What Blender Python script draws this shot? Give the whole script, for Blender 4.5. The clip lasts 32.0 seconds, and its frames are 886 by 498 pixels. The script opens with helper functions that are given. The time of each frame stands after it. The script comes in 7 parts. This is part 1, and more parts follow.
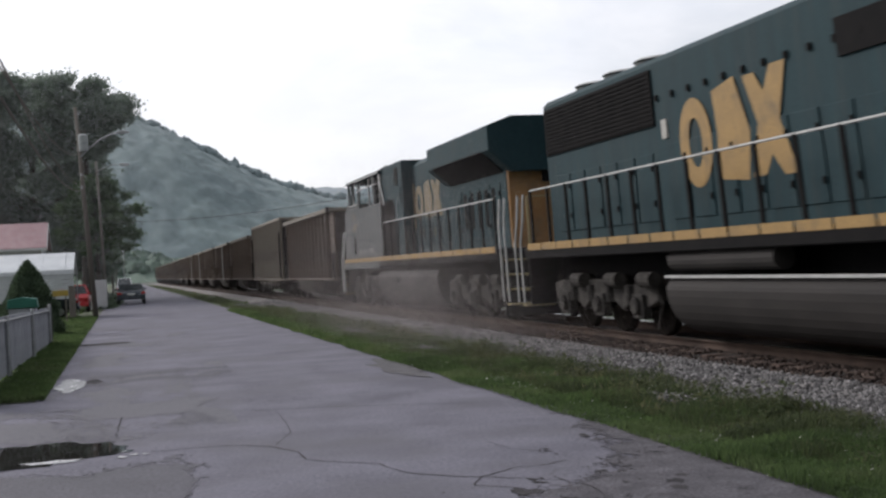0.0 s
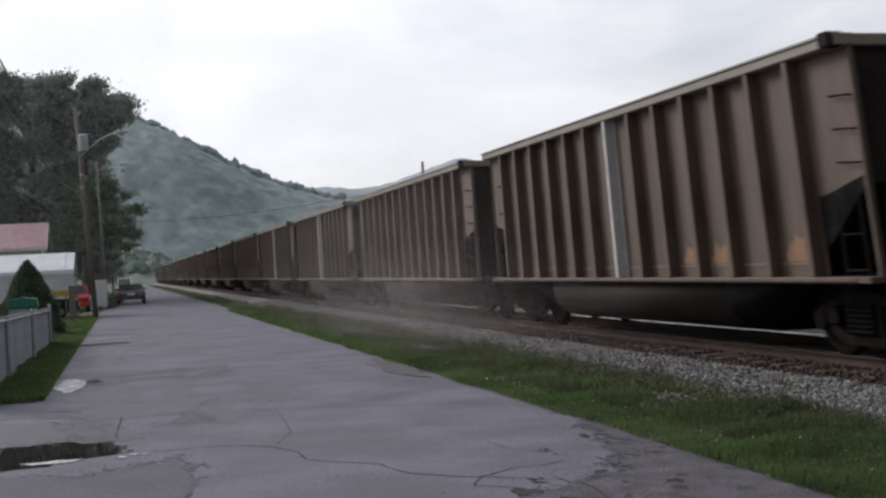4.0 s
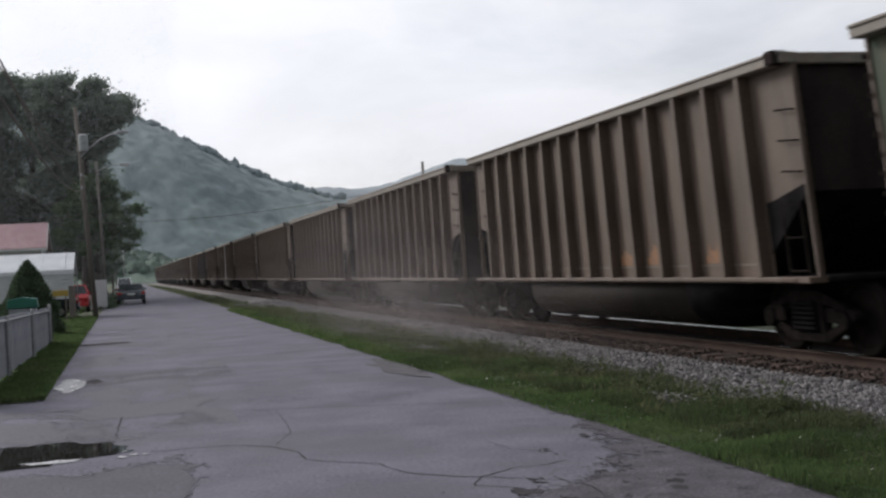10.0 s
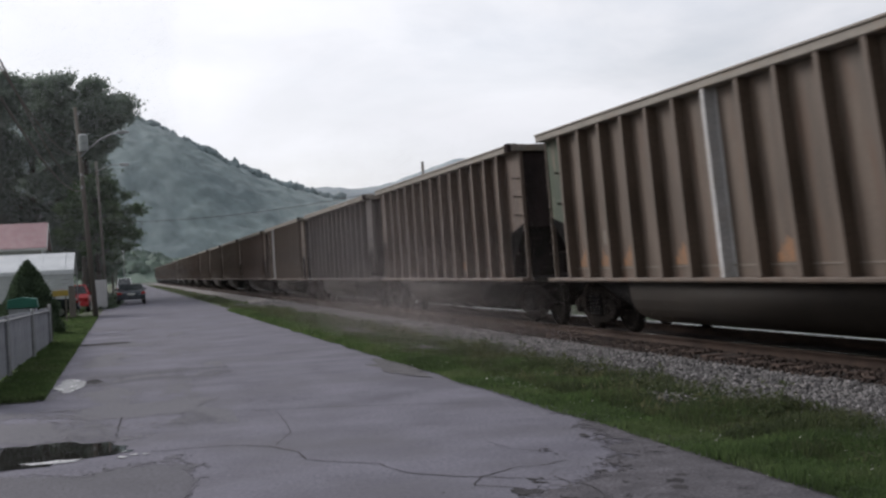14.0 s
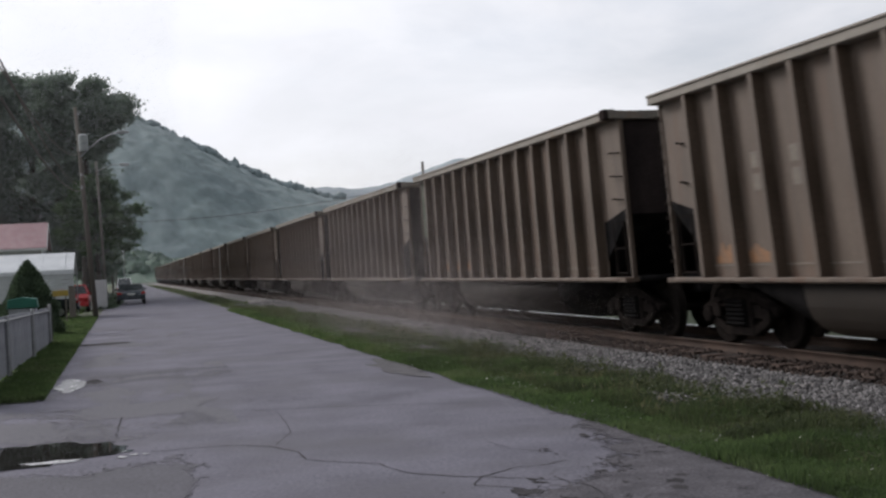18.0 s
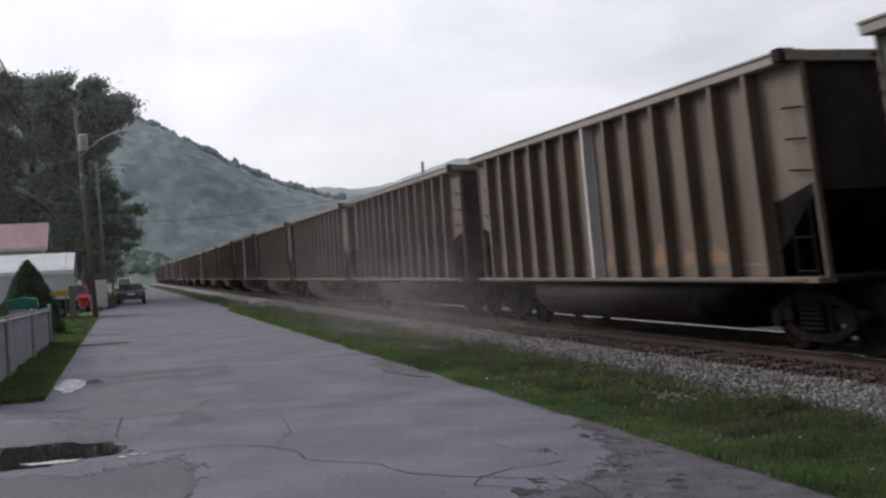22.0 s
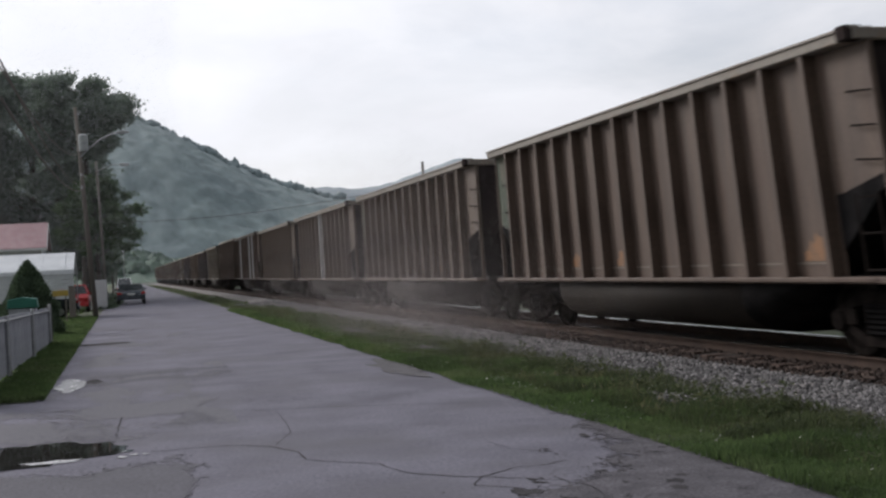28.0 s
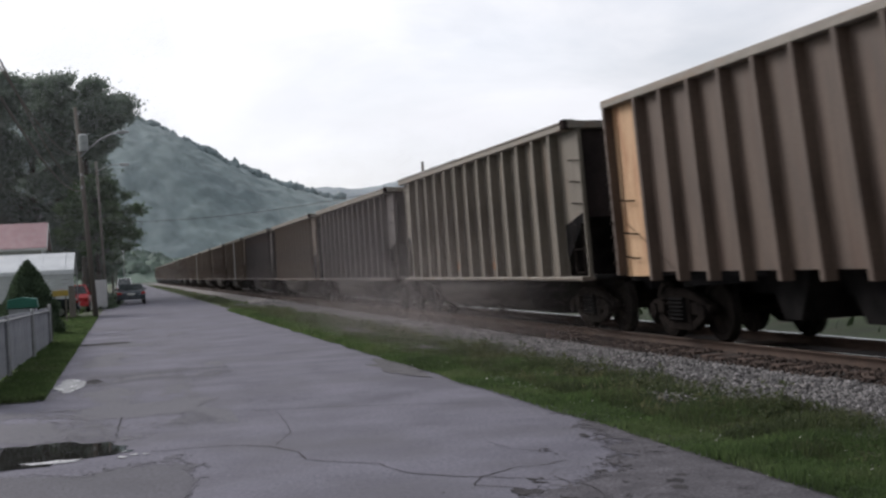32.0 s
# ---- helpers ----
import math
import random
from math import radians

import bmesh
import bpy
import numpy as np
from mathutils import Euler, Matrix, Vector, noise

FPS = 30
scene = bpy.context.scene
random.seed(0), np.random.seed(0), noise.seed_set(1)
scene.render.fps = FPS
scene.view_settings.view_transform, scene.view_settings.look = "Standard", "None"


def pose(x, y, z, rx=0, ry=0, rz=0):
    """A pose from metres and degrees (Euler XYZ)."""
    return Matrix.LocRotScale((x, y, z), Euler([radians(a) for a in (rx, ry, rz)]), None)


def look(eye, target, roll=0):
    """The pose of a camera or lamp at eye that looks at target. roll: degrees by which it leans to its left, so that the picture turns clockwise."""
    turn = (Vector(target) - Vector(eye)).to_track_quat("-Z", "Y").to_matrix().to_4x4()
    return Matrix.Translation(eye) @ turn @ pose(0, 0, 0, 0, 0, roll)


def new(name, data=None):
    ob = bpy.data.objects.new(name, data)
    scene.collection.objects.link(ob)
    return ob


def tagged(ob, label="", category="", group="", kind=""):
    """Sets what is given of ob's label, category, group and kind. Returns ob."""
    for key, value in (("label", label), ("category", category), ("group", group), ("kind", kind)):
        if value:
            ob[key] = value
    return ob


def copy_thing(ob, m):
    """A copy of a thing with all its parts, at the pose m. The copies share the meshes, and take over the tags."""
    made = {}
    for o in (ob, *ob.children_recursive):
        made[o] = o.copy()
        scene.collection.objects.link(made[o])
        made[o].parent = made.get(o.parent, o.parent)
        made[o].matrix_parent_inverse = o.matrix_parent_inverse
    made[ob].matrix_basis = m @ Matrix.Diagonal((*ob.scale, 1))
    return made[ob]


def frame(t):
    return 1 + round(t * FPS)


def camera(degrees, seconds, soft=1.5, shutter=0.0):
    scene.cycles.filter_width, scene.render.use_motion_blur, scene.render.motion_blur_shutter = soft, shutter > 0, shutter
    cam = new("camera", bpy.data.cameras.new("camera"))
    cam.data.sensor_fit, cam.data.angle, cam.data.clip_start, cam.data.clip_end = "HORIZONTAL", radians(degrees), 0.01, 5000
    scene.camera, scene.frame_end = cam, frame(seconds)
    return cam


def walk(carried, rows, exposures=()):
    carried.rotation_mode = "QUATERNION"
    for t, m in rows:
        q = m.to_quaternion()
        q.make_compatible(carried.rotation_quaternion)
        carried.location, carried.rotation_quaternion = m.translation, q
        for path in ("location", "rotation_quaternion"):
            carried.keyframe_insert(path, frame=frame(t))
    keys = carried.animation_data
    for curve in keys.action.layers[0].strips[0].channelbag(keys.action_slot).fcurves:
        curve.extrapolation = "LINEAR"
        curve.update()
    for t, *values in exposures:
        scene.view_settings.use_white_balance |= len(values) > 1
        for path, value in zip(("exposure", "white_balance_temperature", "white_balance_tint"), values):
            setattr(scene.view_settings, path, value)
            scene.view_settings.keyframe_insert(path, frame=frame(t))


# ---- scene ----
HEADING, TILT, LEAN = radians(14.73), radians(0.62), -3.0
EYE = Vector((0.0, 0.0, 1.8))
AIM = Vector((math.sin(HEADING) * math.cos(TILT), math.cos(HEADING) * math.cos(TILT), math.sin(TILT)))
cam = camera(39.9, 32.0, soft=2.5, shutter=1.5)
# the clip's camera reads its sensor line by line from the top, each line open for a short while
scene.cycles.rolling_shutter_type, scene.cycles.rolling_shutter_duration = "TOP", 0.1
STAND = look(EYE, EYE + AIM * 10, LEAN)
walk(cam, [(0.0, STAND), (32.0, STAND)], exposures=[(0.0, 0.1, 6150, 13.0), (2.0, 0.09, 6150, 13.0), (5.0, -0.06, 6150, 13.0), (28.0, -0.06, 6150, 13.0), (32.0, 0.03, 6150, 13.0)])

# ---- world and sun: a bright, thinly overcast evening sky ----
SUN_AZ, SUN_EL = radians(-38), radians(30)      # from north towards west, above the horizon
SUN_DIR = Vector((math.sin(SUN_AZ) * math.cos(SUN_EL), math.cos(SUN_AZ) * math.cos(SUN_EL), math.sin(SUN_EL)))
world = bpy.data.worlds.new("sky")
scene.world = world
world.use_nodes = True


def build_sky(nt):
    n, l = nt.nodes, nt.links
    n.clear()
    out = n.new("ShaderNodeOutputWorld")
    bg = n.new("ShaderNodeBackground")
    sky = n.new("ShaderNodeTexSky")
    sky.sky_type, sky.sun_disc = "NISHITA", False
    sky.sun_elevation, sky.sun_rotation = SUN_EL, SUN_AZ
    sky.air_density, sky.dust_density = 1.0, 3.0
    dim = n.new("ShaderNodeVectorMath")
    dim.operation = "SCALE"
    dim.inputs["Scale"].default_value = 0.11
    l.new(sky.outputs[0], dim.inputs[0])
    tc = n.new("ShaderNodeTexCoord")
    mp = n.new("ShaderNodeMapping")
    mp.inputs["Scale"].default_value = (1.6, 1.6, 4.0)
    l.new(tc.outputs["Generated"], mp.inputs[0])
    nz = n.new("ShaderNodeTexNoise")
    nz.inputs["Scale"].default_value, nz.inputs["Detail"].default_value = 2.6, 8
    nz.inputs["Roughness"].default_value = 0.55
    nz.inputs["Distortion"].default_value = 0.5
    l.new(mp.outputs[0], nz.inputs["Vector"])
    ramp = n.new("ShaderNodeMapRange")
    ramp.inputs["From Min"].default_value, ramp.inputs["From Max"].default_value = 0.3, 0.62
    ramp.inputs["To Min"].default_value, ramp.inputs["To Max"].default_value = 0.6, 1.0
    l.new(nz.outputs["Fac"], ramp.inputs["Value"])
    dot = n.new("ShaderNodeVectorMath")
    dot.operation = "DOT_PRODUCT"
    dot.inputs[1].default_value = SUN_DIR
    l.new(tc.outputs["Generated"], dot.inputs[0])
    glow = n.new("ShaderNodeMapRange")
    glow.inputs["From Min"].default_value, glow.inputs["From Max"].default_value = -0.7, 1.0
    glow.inputs["To Min"].default_value, glow.inputs["To Max"].default_value = 0.23, 1.24
    l.new(dot.outputs["Value"], glow.inputs["Value"])
    cloud = n.new("ShaderNodeVectorMath")
    cloud.operation = "SCALE"
    cloud.inputs[0].default_value = (1.0, 0.995, 0.985)
    soft = n.new("ShaderNodeTexNoise")
    soft.inputs["Scale"].default_value, soft.inputs["Detail"].default_value = 3.4, 5
    l.new(mp.outputs[0], soft.inputs["Vector"])
    grey = n.new("ShaderNodeMapRange")
    grey.inputs["From Min"].default_value, grey.inputs["From Max"].default_value = 0.36, 0.6
    grey.inputs["To Min"].default_value, grey.inputs["To Max"].default_value = 0.93, 1.02
    l.new(soft.outputs["Fac"], grey.inputs["Value"])
    veil = n.new("ShaderNodeMath")
    veil.operation = "MULTIPLY"
    l.new(glow.outputs[0], veil.inputs[0])
    l.new(grey.outputs[0], veil.inputs[1])
    l.new(veil.outputs[0], cloud.inputs["Scale"])
    mix = n.new("ShaderNodeMix")
    mix.data_type = "RGBA"
    l.new(ramp.outputs[0], mix.inputs["Factor"])
    l.new(dim.outputs[0], mix.inputs["A"])
    l.new(cloud.outputs[0], mix.inputs["B"])
    l.new(mix.outputs["Result"], bg.inputs["Color"])
    bg.inputs["Strength"].default_value = 1.0
    l.new(bg.outputs[0], out.inputs["Surface"])


build_sky(world.node_tree)
sun_data = bpy.data.lights.new("sun", "SUN")
sun_data.energy, sun_data.angle, sun_data.color = 2.0, radians(20), (1.0, 0.94, 0.86)
sun = new("sun", sun_data)
sun.matrix_world = look((0, 0, 60), Vector((0, 0, 60)) - SUN_DIR)


# ---- materials ----
def surface(name, colours, scale=2.0, rough=0.7, metal=0.0, bump=0.2, bump_scale=None, stretch=(1, 1, 1), vary=0.0, island=0.0,
            fine=0.25, fine_scale=40.0, stain=None, stain_scale=0.6, stain_at=(0.52, 0.7), spec=0.4, back=0.0, crazed=0.0):
    """Two scales of colour noise between the given colours, grain, optional stains, bump."""
    m = bpy.data.materials.new(name)
    m.use_nodes = True
    nt = m.node_tree
    n, l = nt.nodes, nt.links
    b = n["Principled BSDF"]
    tc = n.new("ShaderNodeTexCoord")
    mp = n.new("ShaderNodeMapping")
    mp.inputs["Scale"].default_value = stretch
    l.new(tc.outputs["Object"], mp.inputs[0])
    big = n.new("ShaderNodeTexNoise")
    big.inputs["Scale"].default_value, big.inputs["Detail"].default_value = scale, 6
    l.new(mp.outputs[0], big.inputs["Vector"])
    ramp = n.new("ShaderNodeValToRGB")
    e = ramp.color_ramp.elements
    while len(e) < len(colours):
        e.new(0.5)
    for i, c in enumerate(colours):
        e[i].position = 0.32 + 0.36 * i / max(1, len(colours) - 1)
        e[i].color = (*c, 1)
    l.new(big.outputs["Fac"], ramp.inputs[0])
    small = n.new("ShaderNodeTexNoise")
    small.inputs["Scale"].default_value, small.inputs["Detail"].default_value = fine_scale, 3
    l.new(mp.outputs[0], small.inputs["Vector"])
    rng = n.new("ShaderNodeMapRange")
    rng.inputs["From Min"].default_value, rng.inputs["From Max"].default_value = 0.25, 0.75
    rng.inputs["To Min"].default_value, rng.inputs["To Max"].default_value = 1 - fine, 1 + fine
    l.new(small.outputs["Fac"], rng.inputs["Value"])
    mul = n.new("ShaderNodeVectorMath")
    mul.operation = "SCALE"
    l.new(ramp.outputs[0], mul.inputs[0])
    l.new(rng.outputs[0], mul.inputs["Scale"])
    colour = mul.outputs[0]
    if stain:
        s = n.new("ShaderNodeTexNoise")
        s.inputs["Scale"].default_value, s.inputs["Detail"].default_value = stain_scale, 8
        s.inputs["Roughness"].default_value = 0.62
        l.new(mp.outputs[0], s.inputs["Vector"])
        sr = n.new("ShaderNodeMapRange")
        sr.inputs["From Min"].default_value, sr.inputs["From Max"].default_value = stain_at
        sr.inputs["To Max"].default_value = 0.85
        l.new(s.outputs["Fac"], sr.inputs["Value"])
        mx = n.new("ShaderNodeMix")
        mx.data_type = "RGBA"
        l.new(sr.outputs[0], mx.inputs["Factor"])
        l.new(colour, mx.inputs["A"])
        mx.inputs["B"].default_value = (*stain, 1)
        colour = mx.outputs["Result"]
    if vary or island:
        src = n.new("ShaderNodeObjectInfo").outputs["Random"] if vary else n.new("ShaderNodeNewGeometry").outputs["Random Per Island"]
        k = vary or island
        vr = n.new("ShaderNodeMapRange")
        vr.inputs["To Min"].default_value, vr.inputs["To Max"].default_value = 1 - k, 1 + k
        l.new(src, vr.inputs["Value"])
        vm = n.new("ShaderNodeVectorMath")
        vm.operation = "SCALE"
        l.new(colour, vm.inputs[0])
        l.new(vr.outputs[0], vm.inputs["Scale"])
        colour = vm.outputs[0]
    if crazed:
        # a net of fine cracks, only where a broad noise lets it through
        vo = n.new("ShaderNodeTexVoronoi")
        vo.feature = "DISTANCE_TO_EDGE"
        vo.inputs["Scale"].default_value = crazed
        wob = n.new("ShaderNodeVectorMath")
        wob.operation = "MULTIPLY_ADD"
        l.new(small.outputs["Color"], wob.inputs[0])
        wob.inputs[1].default_value = (0.12, 0.12, 0.0)
        l.new(mp.outputs[0], wob.inputs[2])
        l.new(wob.outputs[0], vo.inputs["Vector"])
        lin = n.new("ShaderNodeMapRange")
        lin.inputs["From Max"].default_value = 0.022
        lin.inputs["To Min"].default_value, lin.inputs["To Max"].default_value = 1.0, 0.0
        l.new(vo.outputs["Distance"], lin.inputs["Value"])
        where = n.new("ShaderNodeTexNoise")
        where.inputs["Scale"].default_value, where.inputs["Detail"].default_value = 0.33, 5
        l.new(mp.outputs[0], where.inputs["Vector"])
        wr = n.new("ShaderNodeMapRange")
        wr.inputs["From Min"].default_value, wr.inputs["From Max"].default_value = 0.52, 0.66
        wr.inputs["To Max"].default_value = 0.7
        l.new(where.outputs["Fac"], wr.inputs["Value"])
        am = n.new("ShaderNodeMath")
        am.operation = "MULTIPLY"
        l.new(lin.outputs[0], am.inputs[0])
        l.new(wr.outputs[0], am.inputs[1])
        cm = n.new("ShaderNodeMix")
        cm.data_type = "RGBA"
        l.new(am.outputs[0], cm.inputs["Factor"])
        l.new(colour, cm.inputs["A"])
        cm.inputs["B"].default_value = (0.03, 0.029, 0.03, 1)
        colour = cm.outputs["Result"]
    l.new(colour, b.inputs["Base Color"])
    rr = n.new("ShaderNodeMapRange")
    rr.inputs["To Min"].default_value, rr.inputs["To Max"].default_value = max(0.03, rough - 0.12), min(1, rough + 0.12)
    l.new(big.outputs["Fac"], rr.inputs["Value"])
    l.new(rr.outputs[0], b.inputs["Roughness"])
    b.inputs["Metallic"].default_value = metal
    b.inputs["Specular IOR Level"].default_value = spec
    if bump:
        bp = n.new("ShaderNodeBump")
        bp.inputs["Strength"].default_value, bp.inputs["Distance"].default_value = bump, 0.02
        if bump_scale:
            bn = n.new("ShaderNodeTexNoise")
            bn.inputs["Scale"].default_value, bn.inputs["Detail"].default_value = bump_scale, 4
            l.new(mp.outputs[0], bn.inputs["Vector"])
            l.new(bn.outputs["Fac"], bp.inputs["Height"])
        else:
            l.new(small.outputs["Fac"], bp.inputs["Height"])
        l.new(bp.outputs[0], b.inputs["Normal"])
    if back:
        thin = n.new("ShaderNodeBsdfTranslucent")
        l.new(colour, thin.inputs["Color"])
        both = n.new("ShaderNodeMixShader")
        both.inputs[0].default_value = back
        l.new(b.outputs[0], both.inputs[1])
        l.new(thin.outputs[0], both.inputs[2])
        l.new(both.outputs[0], n["Material Output"].inputs["Surface"])
    return m


def glassy(name, tint, rough=0.05):
    m = bpy.data.materials.new(name)
    m.use_nodes = True
    b = m.node_tree.nodes["Principled BSDF"]
    b.inputs["Base Color"].default_value = (*tint, 1)
    b.inputs["Roughness"].default_value = rough
    b.inputs["Specular IOR Level"].default_value = 0.6
    return m


M = {}
# railway
STREAK = (1.0, 2.6, 0.5)
M["tan"] = surface("tan_car_paint", [(0.06945, 0.04919, 0.03514), (0.09674, 0.06986, 0.05168), (0.1273, 0.09508, 0.0711)], 1.3, 0.64, 0, 0.1, None, STREAK, stain=(0.1, 0.056, 0.034), stain_scale=1.1, spec=0.42)
M["beige"] = surface("beige_car_paint", [(0.1062, 0.08925, 0.0697), (0.1403, 0.1207, 0.09435), (0.1683, 0.1445, 0.1148)], 1.2, 0.6, 0, 0.1, None, STREAK, stain=(0.17, 0.12, 0.08), stain_scale=1.0, spec=0.42)
M["brown"] = surface("brown_car_paint", [(0.06118, 0.04051, 0.02976), (0.08516, 0.05829, 0.04341), (0.1099, 0.07689, 0.05705)], 1.4, 0.66, 0, 0.1, None, STREAK, stain=(0.07, 0.04, 0.028), stain_scale=1.2, spec=0.42)
M["dark"] = surface("sooty_car_paint", [(0.05, 0.043, 0.042), (0.075, 0.063, 0.06)], 1.4, 0.8, 0, 0.1, None, STREAK, stain=(0.12, 0.07, 0.05), stain_scale=1.2)
M["cap"] = surface("bare_top_chord", [(0.1785, 0.1573, 0.1318), (0.2465, 0.221, 0.187)], 2.0, 0.65, 0, 0.1, None, (3, 0.7, 3), stain=(0.2, 0.13, 0.08), stain_scale=1.2)
# near-black for sooty steel and for shade painted into recesses
M["soot_shade"] = surface("sooty_shade_black", [(0.0102, 0.0102, 0.0102), (0.0221, 0.0204, 0.0204)], 3, 0.9, 0, 0.2, spec=0.0)
M["end_black"] = surface("near_black_end", [(0.022, 0.018, 0.018), (0.042, 0.033, 0.031)], 2, 0.9, 0, 0.15, None, STREAK, spec=0.0)
M["truck"] = surface("dark_cast_steel", [(0.0104, 0.008977, 0.008505), (0.02268, 0.0189, 0.01701)], 5, 0.9, 0.0, 0.2, spec=0.0)
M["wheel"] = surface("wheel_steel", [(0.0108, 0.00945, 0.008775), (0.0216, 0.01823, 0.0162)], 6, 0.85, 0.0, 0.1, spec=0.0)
# the shade under the cars is put into this dark tub brown
M["belly"] = surface("shaded_tub_paint", [(0.01275, 0.00975, 0.00735), (0.0225, 0.01763, 0.0135)], 1.5, 0.7, 0, 0.1, None, (1, 1, 1), stain=(0.016, 0.012, 0.01), stain_scale=1.2, spec=0.16)
M["green"] = surface("faded_green_panel", [(0.0276, 0.042, 0.024), (0.0468, 0.063, 0.0348)], 2.2, 0.7, 0, 0.1, None, STREAK, stain=(0.16, 0.11, 0.08), stain_scale=1.4)
M["red"] = surface("faded_red_panel", [(0.15, 0.045, 0.04), (0.21, 0.075, 0.06)], 2.2, 0.7, 0, 0.1, None, STREAK, stain=(0.14, 0.07, 0.05), stain_scale=1.2)
M["orange"] = surface("orange_tan_panel", [(0.42, 0.25, 0.13), (0.52, 0.34, 0.2)], 2.0, 0.7, 0, 0.1, None, STREAK, stain=(0.3, 0.12, 0.05), stain_scale=1.2)
M["rust"] = surface("rust_patch", [(0.165, 0.108, 0.075), (0.20, 0.115, 0.066), (0.25, 0.13, 0.065)], 4, 0.8, 0, 0.2)
M["white"] = surface("white_rib_paint", [(0.4, 0.39, 0.385), (0.5, 0.49, 0.48)], 4, 0.65, 0, 0.1, stain=(0.3, 0.26, 0.22), stain_scale=2)
M["letter"] = surface("pale_stencil", [(0.3, 0.285, 0.26), (0.4, 0.385, 0.35)], 9, 0.7, 0, 0.0)
M["board"] = surface("dark_stencil_board", [(0.05, 0.045, 0.04), (0.08, 0.07, 0.065)], 6, 0.8, 0, 0.0)
M["ghost"] = surface("faded_stencil", [(0.14, 0.12, 0.1), (0.19, 0.16, 0.13)], 9, 0.8, 0, 0.0)
M["rail"] = surface("rusty_rail", [(0.042, 0.028, 0.022), (0.072, 0.048, 0.037)], 3, 0.85, 0.0, 0.2, spec=0.2)
M["railtop"] = surface("polished_rail_head", [(0.7, 0.69, 0.68), (0.8, 0.79, 0.78)], 3, 0.16, 1.0, 0.02)
M["tie"] = surface("old_sleeper_wood", [(0.035, 0.022, 0.018), (0.062, 0.039, 0.03), (0.09, 0.06, 0.046)], 6, 0.9, 0, 0.5, None, (0.4, 3, 3), vary=0.25)
M["stone"] = surface("ballast_stone", [(0.09, 0.086, 0.086), (0.172, 0.164, 0.163)], 3, 0.9, 0, 0.2, island=0.85)
M["bedstone"] = surface("rusty_bed_stone", [(0.034, 0.026, 0.023), (0.07, 0.052, 0.044)], 3, 0.95, 0, 0.2, island=0.7, spec=0.15)
M["ballast"] = surface("ballast_bed", [(0.13, 0.115, 0.11), (0.22, 0.20, 0.19), (0.32, 0.30, 0.29)], 14, 0.95, 0, 1.0, 22, fine=0.5, fine_scale=22)
# locomotives
M["blue"] = surface("dark_blue_engine_paint", [(0.012, 0.031, 0.037), (0.02, 0.045, 0.052)], 1.5, 0.7, 0, 0.06, None, STREAK, stain=(0.03, 0.045, 0.047), stain_scale=1.2, spec=0.14)
M["grey"] = surface("grey_engine_paint", [(0.034, 0.042, 0.045), (0.052, 0.06, 0.061)], 1.5, 0.65, 0, 0.06, None, STREAK, stain=(0.056, 0.054, 0.051), stain_scale=1.2)
M["yellow"] = surface("yellow_engine_paint", [(0.24, 0.145, 0.042), (0.31, 0.19, 0.06)], 3, 0.65, 0, 0.06, stain=(0.15, 0.1, 0.045), stain_scale=2)
M["palegold"] = surface("faded_gold_paint", [(0.125, 0.096, 0.053), (0.175, 0.134, 0.076)], 3, 0.65, 0, 0.05, stain=(0.1, 0.092, 0.077), stain_scale=2)
M["ochre"] = surface("ochre_engine_end", [(0.25, 0.13, 0.05), (0.33, 0.18, 0.07)], 2, 0.65, 0, 0.06, stain=(0.13, 0.09, 0.05), stain_scale=1.3)
M["black"] = surface("black_engine_frame", [(0.006, 0.006, 0.0065), (0.013, 0.012, 0.012)], 3, 0.85, 0, 0.1, spec=0.08)
M["tank"] = surface("dusty_fuel_tank", [(0.022, 0.02, 0.019), (0.036, 0.032, 0.03)], 1.5, 0.8, 0, 0.08, None, (1, 0.6, 2), stain=(0.035, 0.032, 0.03), stain_scale=1.5, spec=0.2)
M["handrail"] = surface("handrail_paint", [(0.33, 0.33, 0.32), (0.45, 0.45, 0.44)], 6, 0.5, 0, 0)
M["yrail"] = surface("yellow_grab_rail", [(0.24, 0.20, 0.10), (0.33, 0.27, 0.14)], 6, 0.6, 0, 0)
M["glass"] = glassy("cab_glass", (0.012, 0.014, 0.016), 0.12)
M["glass"].node_tree.nodes["Principled BSDF"].inputs["Specular IOR Level"].default_value = 0.1
M["carglass"] = glassy("car_window_glass", (0.03, 0.036, 0.04), 0.06)
M["locotruck"] = surface("dusty_engine_bogie", [(0.016, 0.015, 0.014), (0.036, 0.033, 0.03), (0.07, 0.063, 0.058)], 3, 0.85, 0, 0.2, spec=0.12)
M["clear"] = glassy("clear_glass", (0.75, 0.8, 0.8), 0.02)
M["clear"].node_tree.nodes["Principled BSDF"].inputs["Transmission Weight"].default_value = 1.0
M["clear"].node_tree.nodes["Principled BSDF"].inputs["IOR"].default_value = 1.05
M["lamp"] = surface("lamp_lens", [(0.75, 0.74, 0.7), (0.85, 0.84, 0.8)], 8, 0.15, 0, 0)
